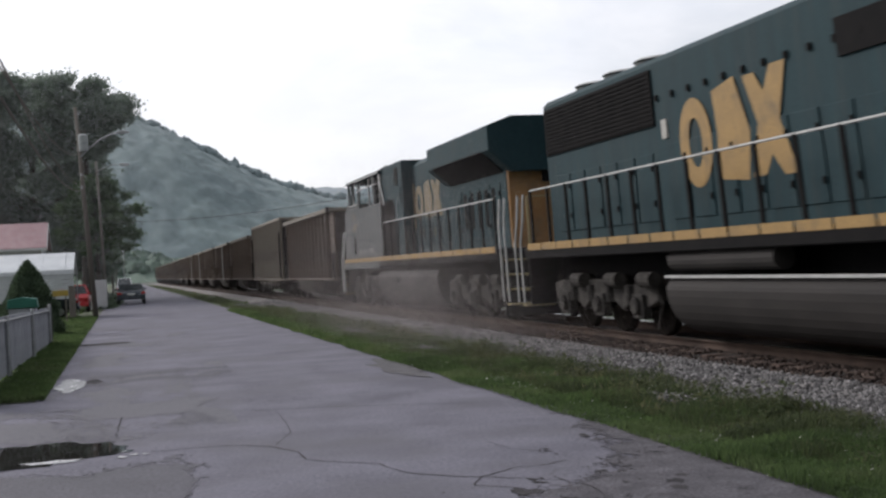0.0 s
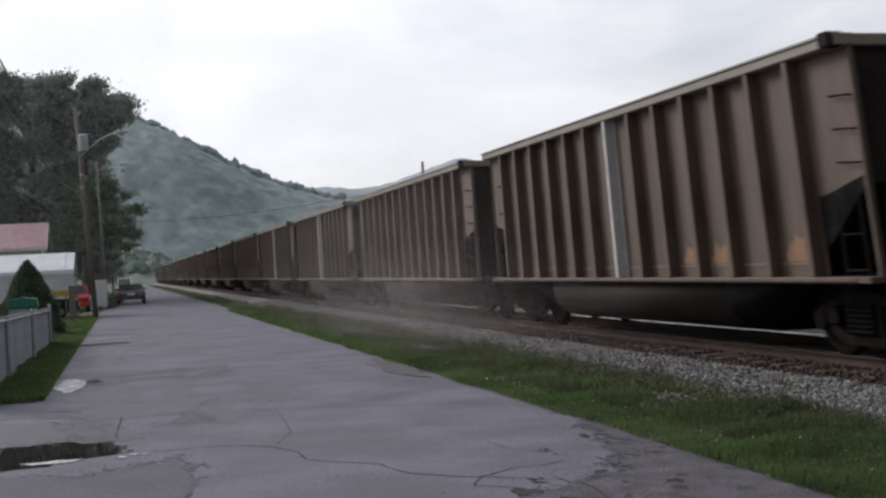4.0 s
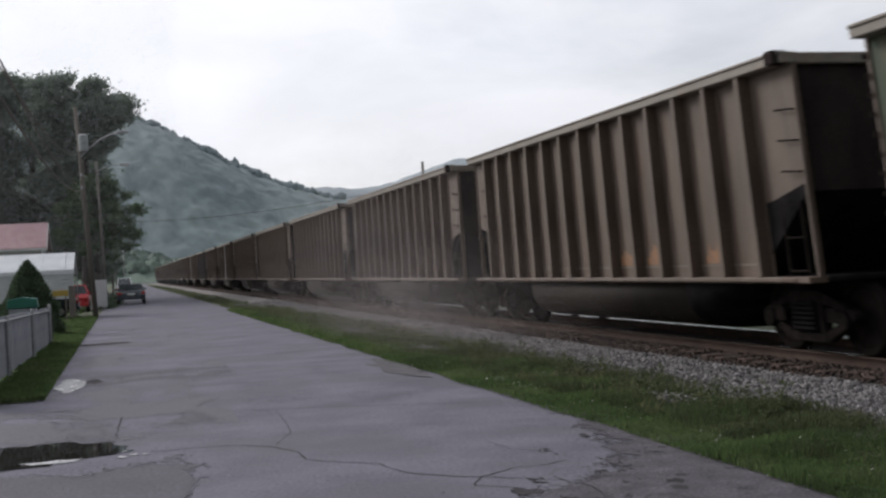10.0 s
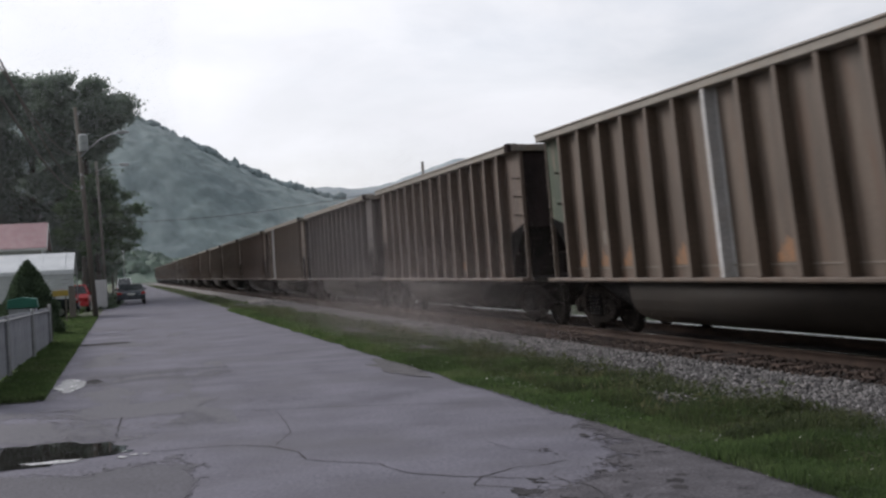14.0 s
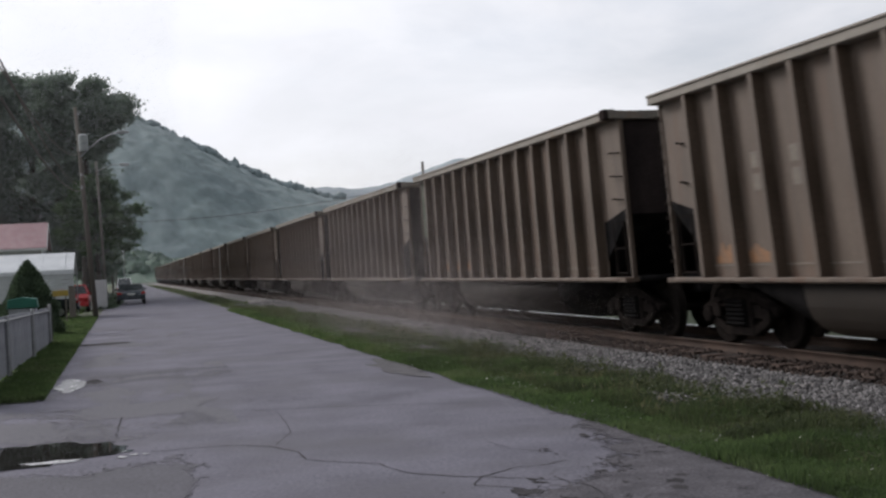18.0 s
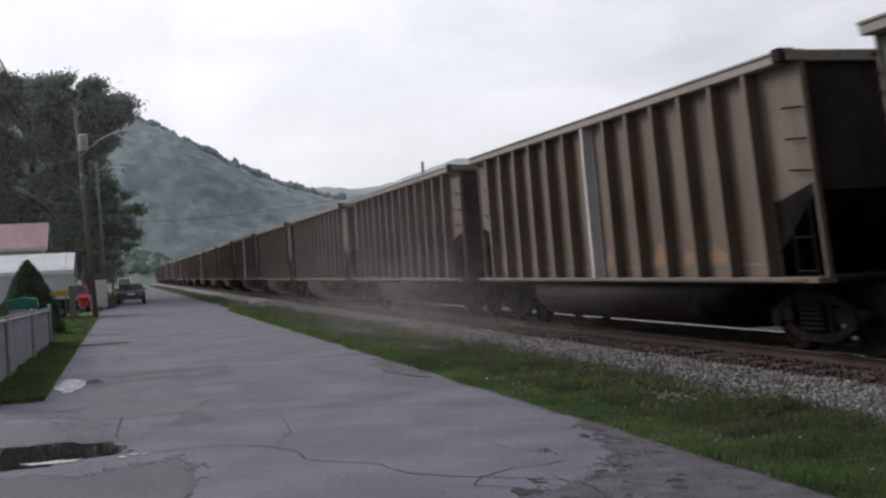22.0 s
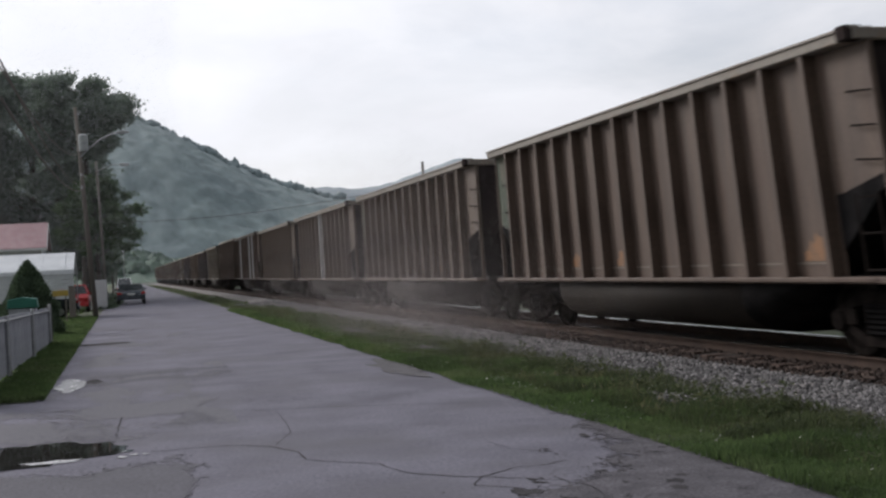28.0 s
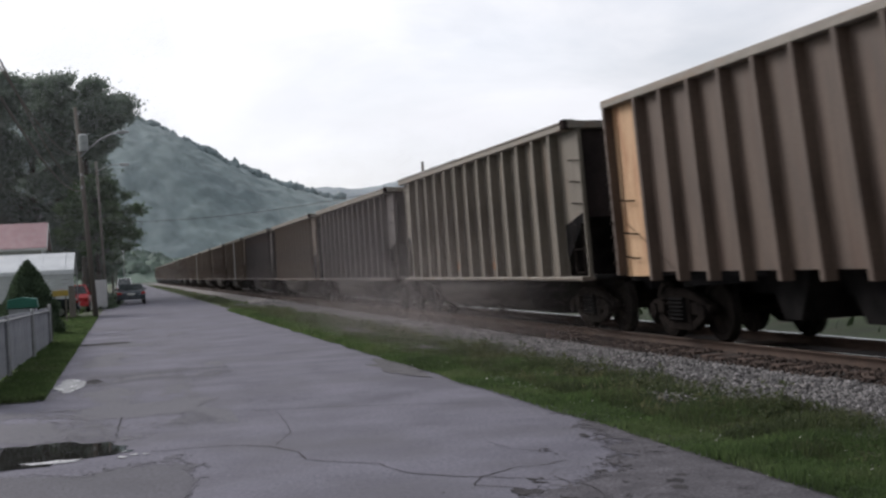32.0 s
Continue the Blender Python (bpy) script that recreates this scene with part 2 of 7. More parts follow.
# ground
M["asphalt"] = surface("worn_asphalt", [(0.105, 0.101, 0.1239), (0.138, 0.134, 0.1628), (0.165, 0.16, 0.1932)], 0.8, 0.85, 0, 0.4, 60, fine=0.32, fine_scale=26, stain=(0.118, 0.114, 0.13), stain_scale=0.45, stain_at=(0.47, 0.64), spec=0.18, crazed=2.6)
M["patch"] = surface("dark_asphalt_patch", [(0.082, 0.079, 0.084), (0.115, 0.11, 0.116)], 2.5, 0.85, 0, 0.5, 50, fine=0.35, fine_scale=60, spec=0.18)
M["soaked"] = surface("soaked_asphalt", [(0.074, 0.071, 0.083), (0.102, 0.098, 0.114)], 1.5, 0.7, 0, 0.3, 40, fine=0.35, fine_scale=26, spec=0.15)
M["damp"] = surface("damp_asphalt", [(0.082, 0.079, 0.091), (0.11, 0.106, 0.121)], 1.5, 0.6, 0, 0.3, 40, fine=0.3, fine_scale=26, spec=0.15)
M["damp2"] = surface("wet_hollow", [(0.045, 0.043, 0.047), (0.065, 0.062, 0.068)], 1.5, 0.5, 0, 0.2, 40, spec=0.15)
M["crack"] = surface("crack_fill", [(0.04, 0.038, 0.04), (0.07, 0.066, 0.069)], 5, 0.95, 0, 0.3, spec=0.04)
M["water"] = glassy("puddle_water", (0.014, 0.012, 0.011), 0.02)
M["earth"] = surface("verge_earth", [(0.042, 0.05, 0.022), (0.05, 0.066, 0.026), (0.07, 0.064, 0.042)], 1.2, 0.95, 0, 0.6, 12, fine=0.4, fine_scale=25, stain=(0.05, 0.085, 0.025), stain_scale=0.5)
M["grass"] = surface("grass_blades", [(0.056, 0.084, 0.034), (0.083, 0.128, 0.046), (0.118, 0.15, 0.068)], 0.7, 0.8, 0, 0, island=0.3, fine=0.1, back=0.6)
M["weed"] = surface("verge_weeds", [(0.048, 0.064, 0.03), (0.076, 0.096, 0.043), (0.11, 0.114, 0.06)], 0.9, 0.8, 0, 0, island=0.35, fine=0.1, back=0.55)
M["margin"] = surface("gritty_road_margin", [(0.068, 0.064, 0.072), (0.092, 0.087, 0.097), (0.122, 0.115, 0.128)], 3.5, 0.9, 0, 0.8, 45, fine=0.5, fine_scale=35, spec=0.15)
M["dry"] = surface("dry_weeds", [(0.17, 0.15, 0.075), (0.25, 0.22, 0.12)], 1.5, 0.9, 0, 0, island=0.3, fine=0.1)
# green and far things
# leaf greens paled and greyed to take in the haze before the trees
M["leaf"] = surface("tree_leaves", [(0.12, 0.155, 0.12), (0.14, 0.178, 0.137), (0.16, 0.2, 0.155)], 0.5, 0.7, 0, 0, island=0.25, fine=0.1, back=0.68)
M["leafgreen"] = surface("fresh_leaves", [(0.08, 0.125, 0.062), (0.105, 0.155, 0.075), (0.13, 0.18, 0.09)], 0.5, 0.7, 0, 0, island=0.3, fine=0.1, back=0.6)
M["leaf2"] = surface("near_tree_leaves", [(0.05, 0.075, 0.035), (0.07, 0.10, 0.045)], 0.5, 0.7, 0, 0, island=0.4, fine=0.1, back=0.3)
M["needle"] = surface("shrub_needles", [(0.06, 0.088, 0.055), (0.085, 0.12, 0.068)], 1.5, 0.8, 0, 0, island=0.4, fine=0.1, back=0.3)
M["bark"] = surface("bark", [(0.06, 0.05, 0.042), (0.10, 0.085, 0.072)], 4, 0.9, 0, 0.6, None, (4, 4, 0.6))
M["pole"] = surface("weathered_pole", [(0.13, 0.115, 0.10), (0.2, 0.18, 0.16)], 4, 0.9, 0, 0.3, None, (6, 6, 0.5))
# distance haze is put into these three hill colours, pale and bluish
M["hill"] = surface("hazed_hillside", [(0.1456, 0.1859, 0.1926), (0.1792, 0.224, 0.2274), (0.2128, 0.2621, 0.2598)], 0.03, 0.95, 0, 0, fine=0.22, fine_scale=0.16, stretch=(1, 0.6, 1))
M["hill2"] = surface("hazed_far_ridge", [(0.2496, 0.2886, 0.312), (0.2886, 0.3276, 0.3432)], 0.015, 0.95, 0, 0, fine=0.2, fine_scale=0.12)
M["hillleaf"] = surface("hazed_ridge_crowns", [(0.2, 0.247, 0.255), (0.235, 0.285, 0.29)], 0.02, 0.95, 0, 0, island=0.1, fine=0.2, fine_scale=0.4)
# town
M["metalroof"] = surface("white_carport_sheet", [(0.5, 0.52, 0.535), (0.6, 0.62, 0.635)], 1.5, 0.5, 0, 0.05)
M["redroof"] = surface("faded_red_roof", [(0.40, 0.24, 0.25), (0.47, 0.31, 0.32)], 2, 0.55, 0, 0.1)
M["siding"] = surface("white_siding", [(0.55, 0.56, 0.55), (0.66, 0.67, 0.66)], 2, 0.6, 0, 0.1, None, (0.3, 0.3, 8))
M["fence"] = surface("grey_fence_slats", [(0.27, 0.28, 0.31), (0.33, 0.34, 0.375)], 3, 0.7, 0, 0.1, None, (3, 3, 0.4), vary=0.07)
M["galv"] = surface("galvanised_post", [(0.33, 0.34, 0.35), (0.44, 0.45, 0.46)], 5, 0.5, 0.3, 0.05)
M["carblue"] = glassy("dark_blue_car_paint", (0.011, 0.02, 0.03), 0.3)
M["carred"] = glassy("red_car_paint", (0.42, 0.03, 0.035), 0.25)
M["carwhite"] = glassy("white_car_paint", (0.7, 0.7, 0.7), 0.25)
M["rubber"] = surface("tyre_rubber", [(0.018, 0.018, 0.018), (0.03, 0.03, 0.03)], 8, 0.85, 0, 0.1)
M["alloy"] = surface("alloy_rim", [(0.5, 0.5, 0.5), (0.6, 0.6, 0.6)], 8, 0.35, 0.8, 0)
M["taillight"] = glassy("red_lens", (0.35, 0.02, 0.02), 0.15)
M["plate"] = surface("plate_bars", [(0.5, 0.5, 0.48), (0.6, 0.6, 0.58)], 9, 0.5, 0, 0)
M["teal"] = surface("teal_paint", [(0.02, 0.115, 0.085), (0.035, 0.15, 0.115)], 4, 0.6, 0, 0.1)
M["signyellow"] = surface("yellow_sign", [(0.34, 0.24, 0.05), (0.43, 0.31, 0.07)], 4, 0.6, 0, 0.05)
# pale colour stands for sky mirrored in shallow water
M["sky_glint"] = surface("painted_sky_sheen", [(0.40, 0.40, 0.41), (0.5, 0.5, 0.51)], 4, 0.25, 0, 0.05)
M["vale"] = surface("valley_foliage", [(0.082, 0.118, 0.092), (0.108, 0.148, 0.115)], 0.05, 0.95, 0, 0, island=0.25, fine=0.2, fine_scale=0.5)
# the train's shade is put into this near-black bed colour
M["bed"] = surface("train_shaded_bed", [(0.016, 0.0135, 0.012), (0.034, 0.027, 0.023)], 9, 0.95, 0, 0.8, 30, fine=0.4)
M["wire"] = surface("black_cable", [(0.02, 0.02, 0.02), (0.035, 0.035, 0.035)], 5, 0.7, 0, 0)
M["transformer"] = surface("grey_transformer", [(0.30, 0.32, 0.32), (0.4, 0.42, 0.42)], 4, 0.5, 0, 0.05)


# ---- mesh tools ----
class Shape:
    """Collects plain solids as one mesh."""

    def __init__(self):
        self.v, self.f = [], []

    def add(self, verts, faces):
        o = len(self.v)
        self.v += [tuple(p) for p in verts]
        self.f += [tuple(i + o for i in q) for q in faces]
        return self

    def box(self, x0, x1, y0, y1, z0, z1):
        return self.add([(x0, y0, z0), (x1, y0, z0), (x1, y1, z0), (x0, y1, z0), (x0, y0, z1), (x1, y0, z1), (x1, y1, z1), (x0, y1, z1)],
                        [(0, 3, 2, 1), (4, 5, 6, 7), (0, 1, 5, 4), (1, 2, 6, 5), (2, 3, 7, 6), (3, 0, 4, 7)])

    def prism(self, outline, a0, a1, axis="y"):
        """An outline of 2D points swept along an axis. axis y: points are (x, z); x: (y, z); z: (x, y)."""
        k = len(outline)
        put = {"y": lambda p, a: (p[0], a, p[1]), "x": lambda p, a: (a, p[0], p[1]), "z": lambda p, a: (p[0], p[1], a)}[axis]
        area = sum(outline[i][0] * outline[(i + 1) % k][1] - outline[(i + 1) % k][0] * outline[i][1] for i in range(k))
        if (area > 0) == (axis == "y"):
            outline = outline[::-1]
        vs = [put(p, a0) for p in outline] + [put(p, a1) for p in outline]
        return self.add(vs, [tuple(range(k))[::-1], tuple(range(k, 2 * k))] + [(i, (i + 1) % k, k + (i + 1) % k, k + i) for i in range(k)])

    def tube(self, p0, p1, r0, r1=None, n=8, cap=True):
        r1 = r0 if r1 is None else r1
        p0, p1 = Vector(p0), Vector(p1)
        d = (p1 - p0).normalized()
        a = d.orthogonal().normalized()
        b = d.cross(a)
        ring = [a * math.cos(2 * math.pi * i / n) + b * math.sin(2 * math.pi * i / n) for i in range(n)]
        vs = [p0 + q * r0 for q in ring] + [p1 + q * r1 for q in ring]
        fs = [(i, (i + 1) % n, n + (i + 1) % n, n + i) for i in range(n)]
        if cap:
            fs += [tuple(range(n))[::-1], tuple(range(n, 2 * n))]
        return self.add(vs, fs)

    def path(self, pts, r, n=6):
        """One bent bar through the points."""
        pts = [Vector(p) for p in pts]
        vs, k = [], len(pts)
        a = (pts[1] - pts[0]).orthogonal().normalized()
        for i, p in enumerate(pts):
            d = (pts[min(i + 1, k - 1)] - pts[max(i - 1, 0)]).normalized()
            a = (a - d * a.dot(d)).normalized()
            b = d.cross(a)
            vs += [p + (a * math.cos(2 * math.pi * j / n) + b * math.sin(2 * math.pi * j / n)) * r for j in range(n)]
        fs = [(i * n + j, i * n + (j + 1) % n, (i + 1) * n + (j + 1) % n, (i + 1) * n + j) for i in range(k - 1) for j in range(n)]
        return self.add(vs, fs + [tuple(range(n))[::-1], tuple(range((k - 1) * n, k * n))])

    def wheel(self, centre, r, w, n=28, profile=((0.0, 0.5), (0.18, 0.5), (0.2, 0.3), (0.75, 0.22), (0.8, 0.5), (0.97, 0.5), (1.0, 0.42))):
        """A turned disc on the x axis: (radius share, half width share) outwards, alike on both sides."""
        c = Vector(centre)
        rings = [(p * r, h * w) for p, h in profile] + [(p * r, -h * w) for p, h in reversed(profile)]
        o = []
        for rad, off in rings:
            o.append([c + Vector((off, rad * math.cos(2 * math.pi * i / n), rad * math.sin(2 * math.pi * i / n))) for i in range(n)])
        vs = [p for ring in o for p in ring]
        fs = [(k * n + i, k * n + (i + 1) % n, (k + 1) * n + (i + 1) % n, (k + 1) * n + i) for k in range(len(o) - 1) for i in range(n)]
        return self.add(vs, fs)

    def mesh(self, name, material, bevel=0.0, smooth=False):
        me = bpy.data.meshes.new(name)
        me.from_pydata(self.v, [], self.f)
        bm = bmesh.new()
        bm.from_mesh(me)
        if bevel:
            edges = [e for e in bm.edges if len(e.link_faces) == 2 and e.calc_face_angle() > 0.5]
            bmesh.ops.bevel(bm, geom=edges, offset=bevel, segments=1, affect="EDGES")
        bmesh.ops.recalc_face_normals(bm, faces=bm.faces)
        bm.to_mesh(me)
        bm.free()
        if smooth:
            me.polygons.foreach_set("use_smooth", [True] * len(me.polygons))
        me.materials.append(material)
        return me


def part(name, shape, material, parent, label="", bevel=0.0, smooth=False):
    me = shape if isinstance(shape, bpy.types.Mesh) else shape.mesh(name, material, bevel, smooth)
    ob = new(name, me)
    ob.parent = parent
    return tagged(ob, label)


def thing(name, label, category, m=None, group="", kind=""):
    ob = new(name)
    ob.empty_display_size = 0.2
    if m is not None:
        ob.matrix_basis = m
    return tagged(ob, label, category, group, kind)


def solid(name, shape, material, label, category, m=None, group="", kind="", bevel=0.0, smooth=False):
    ob = new(name, shape if isinstance(shape, bpy.types.Mesh) else shape.mesh(name, material, bevel, smooth))
    if m is not None:
        ob.matrix_basis = m
    return tagged(ob, label, category, group, kind)


def repaint(ob, material):
    ob.material_slots[0].link = "OBJECT"
    ob.material_slots[0].material = material


def raw_mesh(name, verts, faces, material):
    """A mesh from numpy arrays of vertices and of equal-sized faces."""
    me = bpy.data.meshes.new(name)
    k = faces.shape[1]
    me.vertices.add(len(verts))
    me.vertices.foreach_set("co", np.ascontiguousarray(verts, dtype=np.float32).ravel())
    me.loops.add(faces.size)
    me.loops.foreach_set("vertex_index", np.ascontiguousarray(faces, dtype=np.int32).ravel())
    me.polygons.add(len(faces))
    me.polygons.foreach_set("loop_start", np.arange(0, faces.size, k, dtype=np.int32))
    me.polygons.foreach_set("loop_total", np.full(len(faces), k, dtype=np.int32))
    me.materials.append(material)
    me.update(calc_edges=True)
    me.validate()
    return me


# ---- the line: straight past the camera, then bending away to the right ----
TRACK_X, RAIL_Z, BEND, RADIUS = 9.72, 0.35, 322.0, 300.0


def on_track(s, lateral=0.0):
    """Place and heading (degrees about z) at s metres along the line."""
    if s <= BEND:
        return TRACK_X + lateral, s, 0.0
    a = (s - BEND) / RADIUS
    return TRACK_X + RADIUS - (RADIUS - lateral) * math.cos(a), BEND + (RADIUS - lateral) * math.sin(a), -math.degrees(a)


def strip(name, profile, stations, material, label, category, shift=None):
    """A band swept along the line: profile points (lateral from the track's middle, z)."""
    vs, fs, k = [], [], len(profile)
    for s in stations:
        for lat, z in profile:
            x, y, _ = on_track(s, lat)
            dx, dz = shift(x, y, lat) if shift else (0, 0)
            vs.append((x + dx, y, z + dz))
    for i in range(len(stations) - 1):
        for j in range(k - 1):
            a = i * k + j
            fs.append((a, a + 1, a + k + 1, a + k))
    return solid(name, raw_mesh(name, np.array(vs), np.array(fs), material), material, label, category, kind="structure")


# ---- ground, road, verge, ballast ----
def far_ground():
    s = [-400, -60, 0, 60, 150, 330, 700, 1500, 4000]
    xs = [-4000, -600, -60, -14, 7, 14, 60, 600, 4000]
    vs = [(x, y, -0.06) for y in s for x in xs]
    n = len(xs)
    fs = [(j * n + i, j * n + i + 1, (j + 1) * n + i + 1, (j + 1) * n + i) for j in range(len(s) - 1) for i in range(n - 1)]
    solid("ground", raw_mesh("ground", np.array(vs), np.array(fs), M["earth"]), M["earth"], "grassy valley floor around the road and railway", "ground", kind="structure")


far_ground()
STATIONS = [-60 + i * 1.0 for i in range(66)] + [6 + i * 0.4 for i in range(60)] + [30 + i * 1.0 for i in range(30)] + [60 + 4 * i for i in range(40)] + [220 + 8 * i for i in range(40)] + [540 + 25 * i for i in range(22)]


def wavy(x, y, lat):
    return 0.10 * noise.noise((y * 0.45, lat, 3.1)) + 0.05 * noise.noise((y * 1.7, lat, 7.7)), 0.0


def build_road():
    edge_l, edge_r = [], []
    for s in STATIONS:
        e = 0.12 * noise.noise((s * 0.35, 0.0, 1.0)) + 0.05 * noise.noise((s * 1.3, 2.0, 1.0))
        e2 = 0.16 * noise.noise((s * 0.3, 5.0, 1.0)) + 0.05 * noise.noise((s * 0.9, 9.0, 1.0)) + 0.03 * noise.noise((s * 2.6, 9.0, 1.0))
        left = -1.3 + e
        if s < 21.5:
            left = -1.3 - 0.62 * max(0.0, min(1.0, (21.5 - s) / 1.6)) - max(0.0, 19.9 - s) * 3.0 + e
        left = max(left, -9.0)
        if s > 85:
            left = min(left + (s - 85) * 0.02, -0.6)
        edge_l.append(left - TRACK_X)
        edge_r.append(4.95 + 0.25 * max(0.0, min(1.0, (s - 45) / 15)) + e2 - TRACK_X)
    vs, fs = [], []
    k = 9
    for s, a, b in zip(STATIONS, edge_l, edge_r):
        for j in range(k):
            lat = a + (b - a) * j / (k - 1)
            x, y, _ = on_track(s, lat)
            vs.append((x, y, 0.0 if 0 < j < k - 1 else -0.008))
    for i in range(len(STATIONS) - 1):
        for j in range(k - 1):
            q = i * k + j
            fs.append((q, q + 1, q + k + 1, q + k))
    solid("road", raw_mesh("road", np.array(vs), np.array(fs), M["asphalt"]), M["asphalt"], "worn grey asphalt village road, cracked and damp", "road", kind="structure")


build_road()
strip("verge", [(-5.1, -0.05), (-4.6, -0.01), (-3.9, 0.02), (-3.2, 0.03), (-2.4, 0.04)], STATIONS, M["earth"], "grassy verge between road and ballast", "verge", wavy)
strip("ballast", [(-3.1, 0.0), (-2.75, 0.03), (-2.2, 0.09), (-1.65, 0.125), (-1.25, 0.15), (-0.95, 0.175), (0, 0.19), (1.65, 0.19), (2.6, 0.05), (3.4, -0.03)], STATIONS, M["ballast"], "grey crushed stone ballast under the track", "ballast")
strip("left_verge", [(-40, -0.03), (-20, -0.02), (-13.0, 0.03), (-12.0, 0.03), (-11.2, 0.01), (-10.85, -0.03)], [19.5 + i for i in range(100)] + [122 + 6 * i for i in range(60)], M["earth"], "grass strip and yards beside the road", "verge", wavy)
# dark stony bed, with the shade under the train painted in
strip("track_bed", [(-1.42, 0.125), (-1.3, 0.165), (-0.9, 0.197), (0.6, 0.2), (0.70, 0.195)], STATIONS, M["bed"], "dark stones and painted train shade between the rails", "track bed")
# pale glossy strip, added to give a bright line under the cars
M["bright_strip"] = surface("pale_gloss", [(0.42, 0.42, 0.42), (0.52, 0.52, 0.51)], 6, 0.22, 0, 0.05, spec=0.8)
strip("gravel_strip", [(2.48, 0.085), (2.5, 0.1), (2.7, 0.1), (2.72, 0.085)], STATIONS, M["bright_strip"], "narrow pale glossy strip added as a bright line beyond the track", "gravel strip")
strip("far_bank", [(2.9, -0.04), (4.5, 0.15), (7.5, 0.35), (14, 0.6), (60, 1.0)], STATIONS, M["earth"], "grassy bank beyond the track", "bank")


def build_track():
    def rail_profile(c):
        return [(c - 0.075, 0.175), (c + 0.075, 0.175), (c + 0.07, 0.195), (c + 0.012, 0.215), (c + 0.012, 0.30), (c + 0.036, 0.312), (c + 0.036, 0.344),
                (c - 0.036, 0.344), (c - 0.036, 0.312), (c - 0.012, 0.30), (c - 0.012, 0.215), (c - 0.07, 0.195), (c - 0.075, 0.175)]
    st = [-60, -30] + [i * 10.0 for i in range(33)] + [322 + 6 * i for i in range(126)]
    for c in (-0.755, 0.755):
        r = strip("rail", rail_profile(c), st, M["rail"], "rusty steel rail with a worn bright head", "rail")
        h = strip("rail_head", [(c - 0.030, 0.345), (c - 0.026, 0.35), (c + 0.026, 0.35), (c + 0.030, 0.345)], st, M["railtop"], "", "")
        h.parent = r
        for key in ("category", "kind"):
            if key in h:
                del h[key]
        h["label"] = "polished running surface"
    base = [Shape().box(-1.28 + d, 1.3 + d * 0.5, -0.115, 0.115, 0.03, 0.204).mesh("sleeper", M["tie"], 0.012) for d in (-0.04, 0.0, 0.05)]
    bed = thing("sleepers", "dark old wooden sleepers under the rails", "sleepers", kind="structure")
    rng = random.Random(4)
    for i in range(290):
        y = 2 + i * 0.53 + rng.uniform(-0.03, 0.03)
        ob = part("sleeper", base[rng.randrange(3)], M["tie"], bed)
        ob.matrix_basis = pose(TRACK_X + rng.uniform(-0.05, 0.05), y, rng.uniform(-0.012, 0.01), 0, 0, rng.uniform(-1.2, 1.2))
    rest = Shape()
    for y in [2 - 0.53 * i for i in range(1, 60)] + [155.7 + 0.53 * i for i in range(310)]:
        rest.box(TRACK_X - 1.28, TRACK_X + 1.3, y - 0.115, y + 0.115, 0.03, 0.21)
    ob = part("far_sleepers", rest, M["tie"], bed)
    ob["kind"] = "stuff"


build_track()


M["bloom"] = surface("pale_clover_heads", [(0.4, 0.4, 0.36), (0.52, 0.5, 0.46)], 9, 0.9, 0, 0)
M["bush"] = surface("dark_bush_leaves", [(0.028, 0.042, 0.026), (0.05, 0.07, 0.042)], 0.8, 0.8, 0, 0, island=0.4, fine=0.1, back=0.2)


# bare gravelly spots in the verge: centre and half widths
BARE = ((6.25, 13.4, 0.24, 0.85), (6.25, 9.5, 0.2, 0.4), (6.0, 24.0, 0.3, 1.6), (6.1, 33.0, 0.3, 3.0))


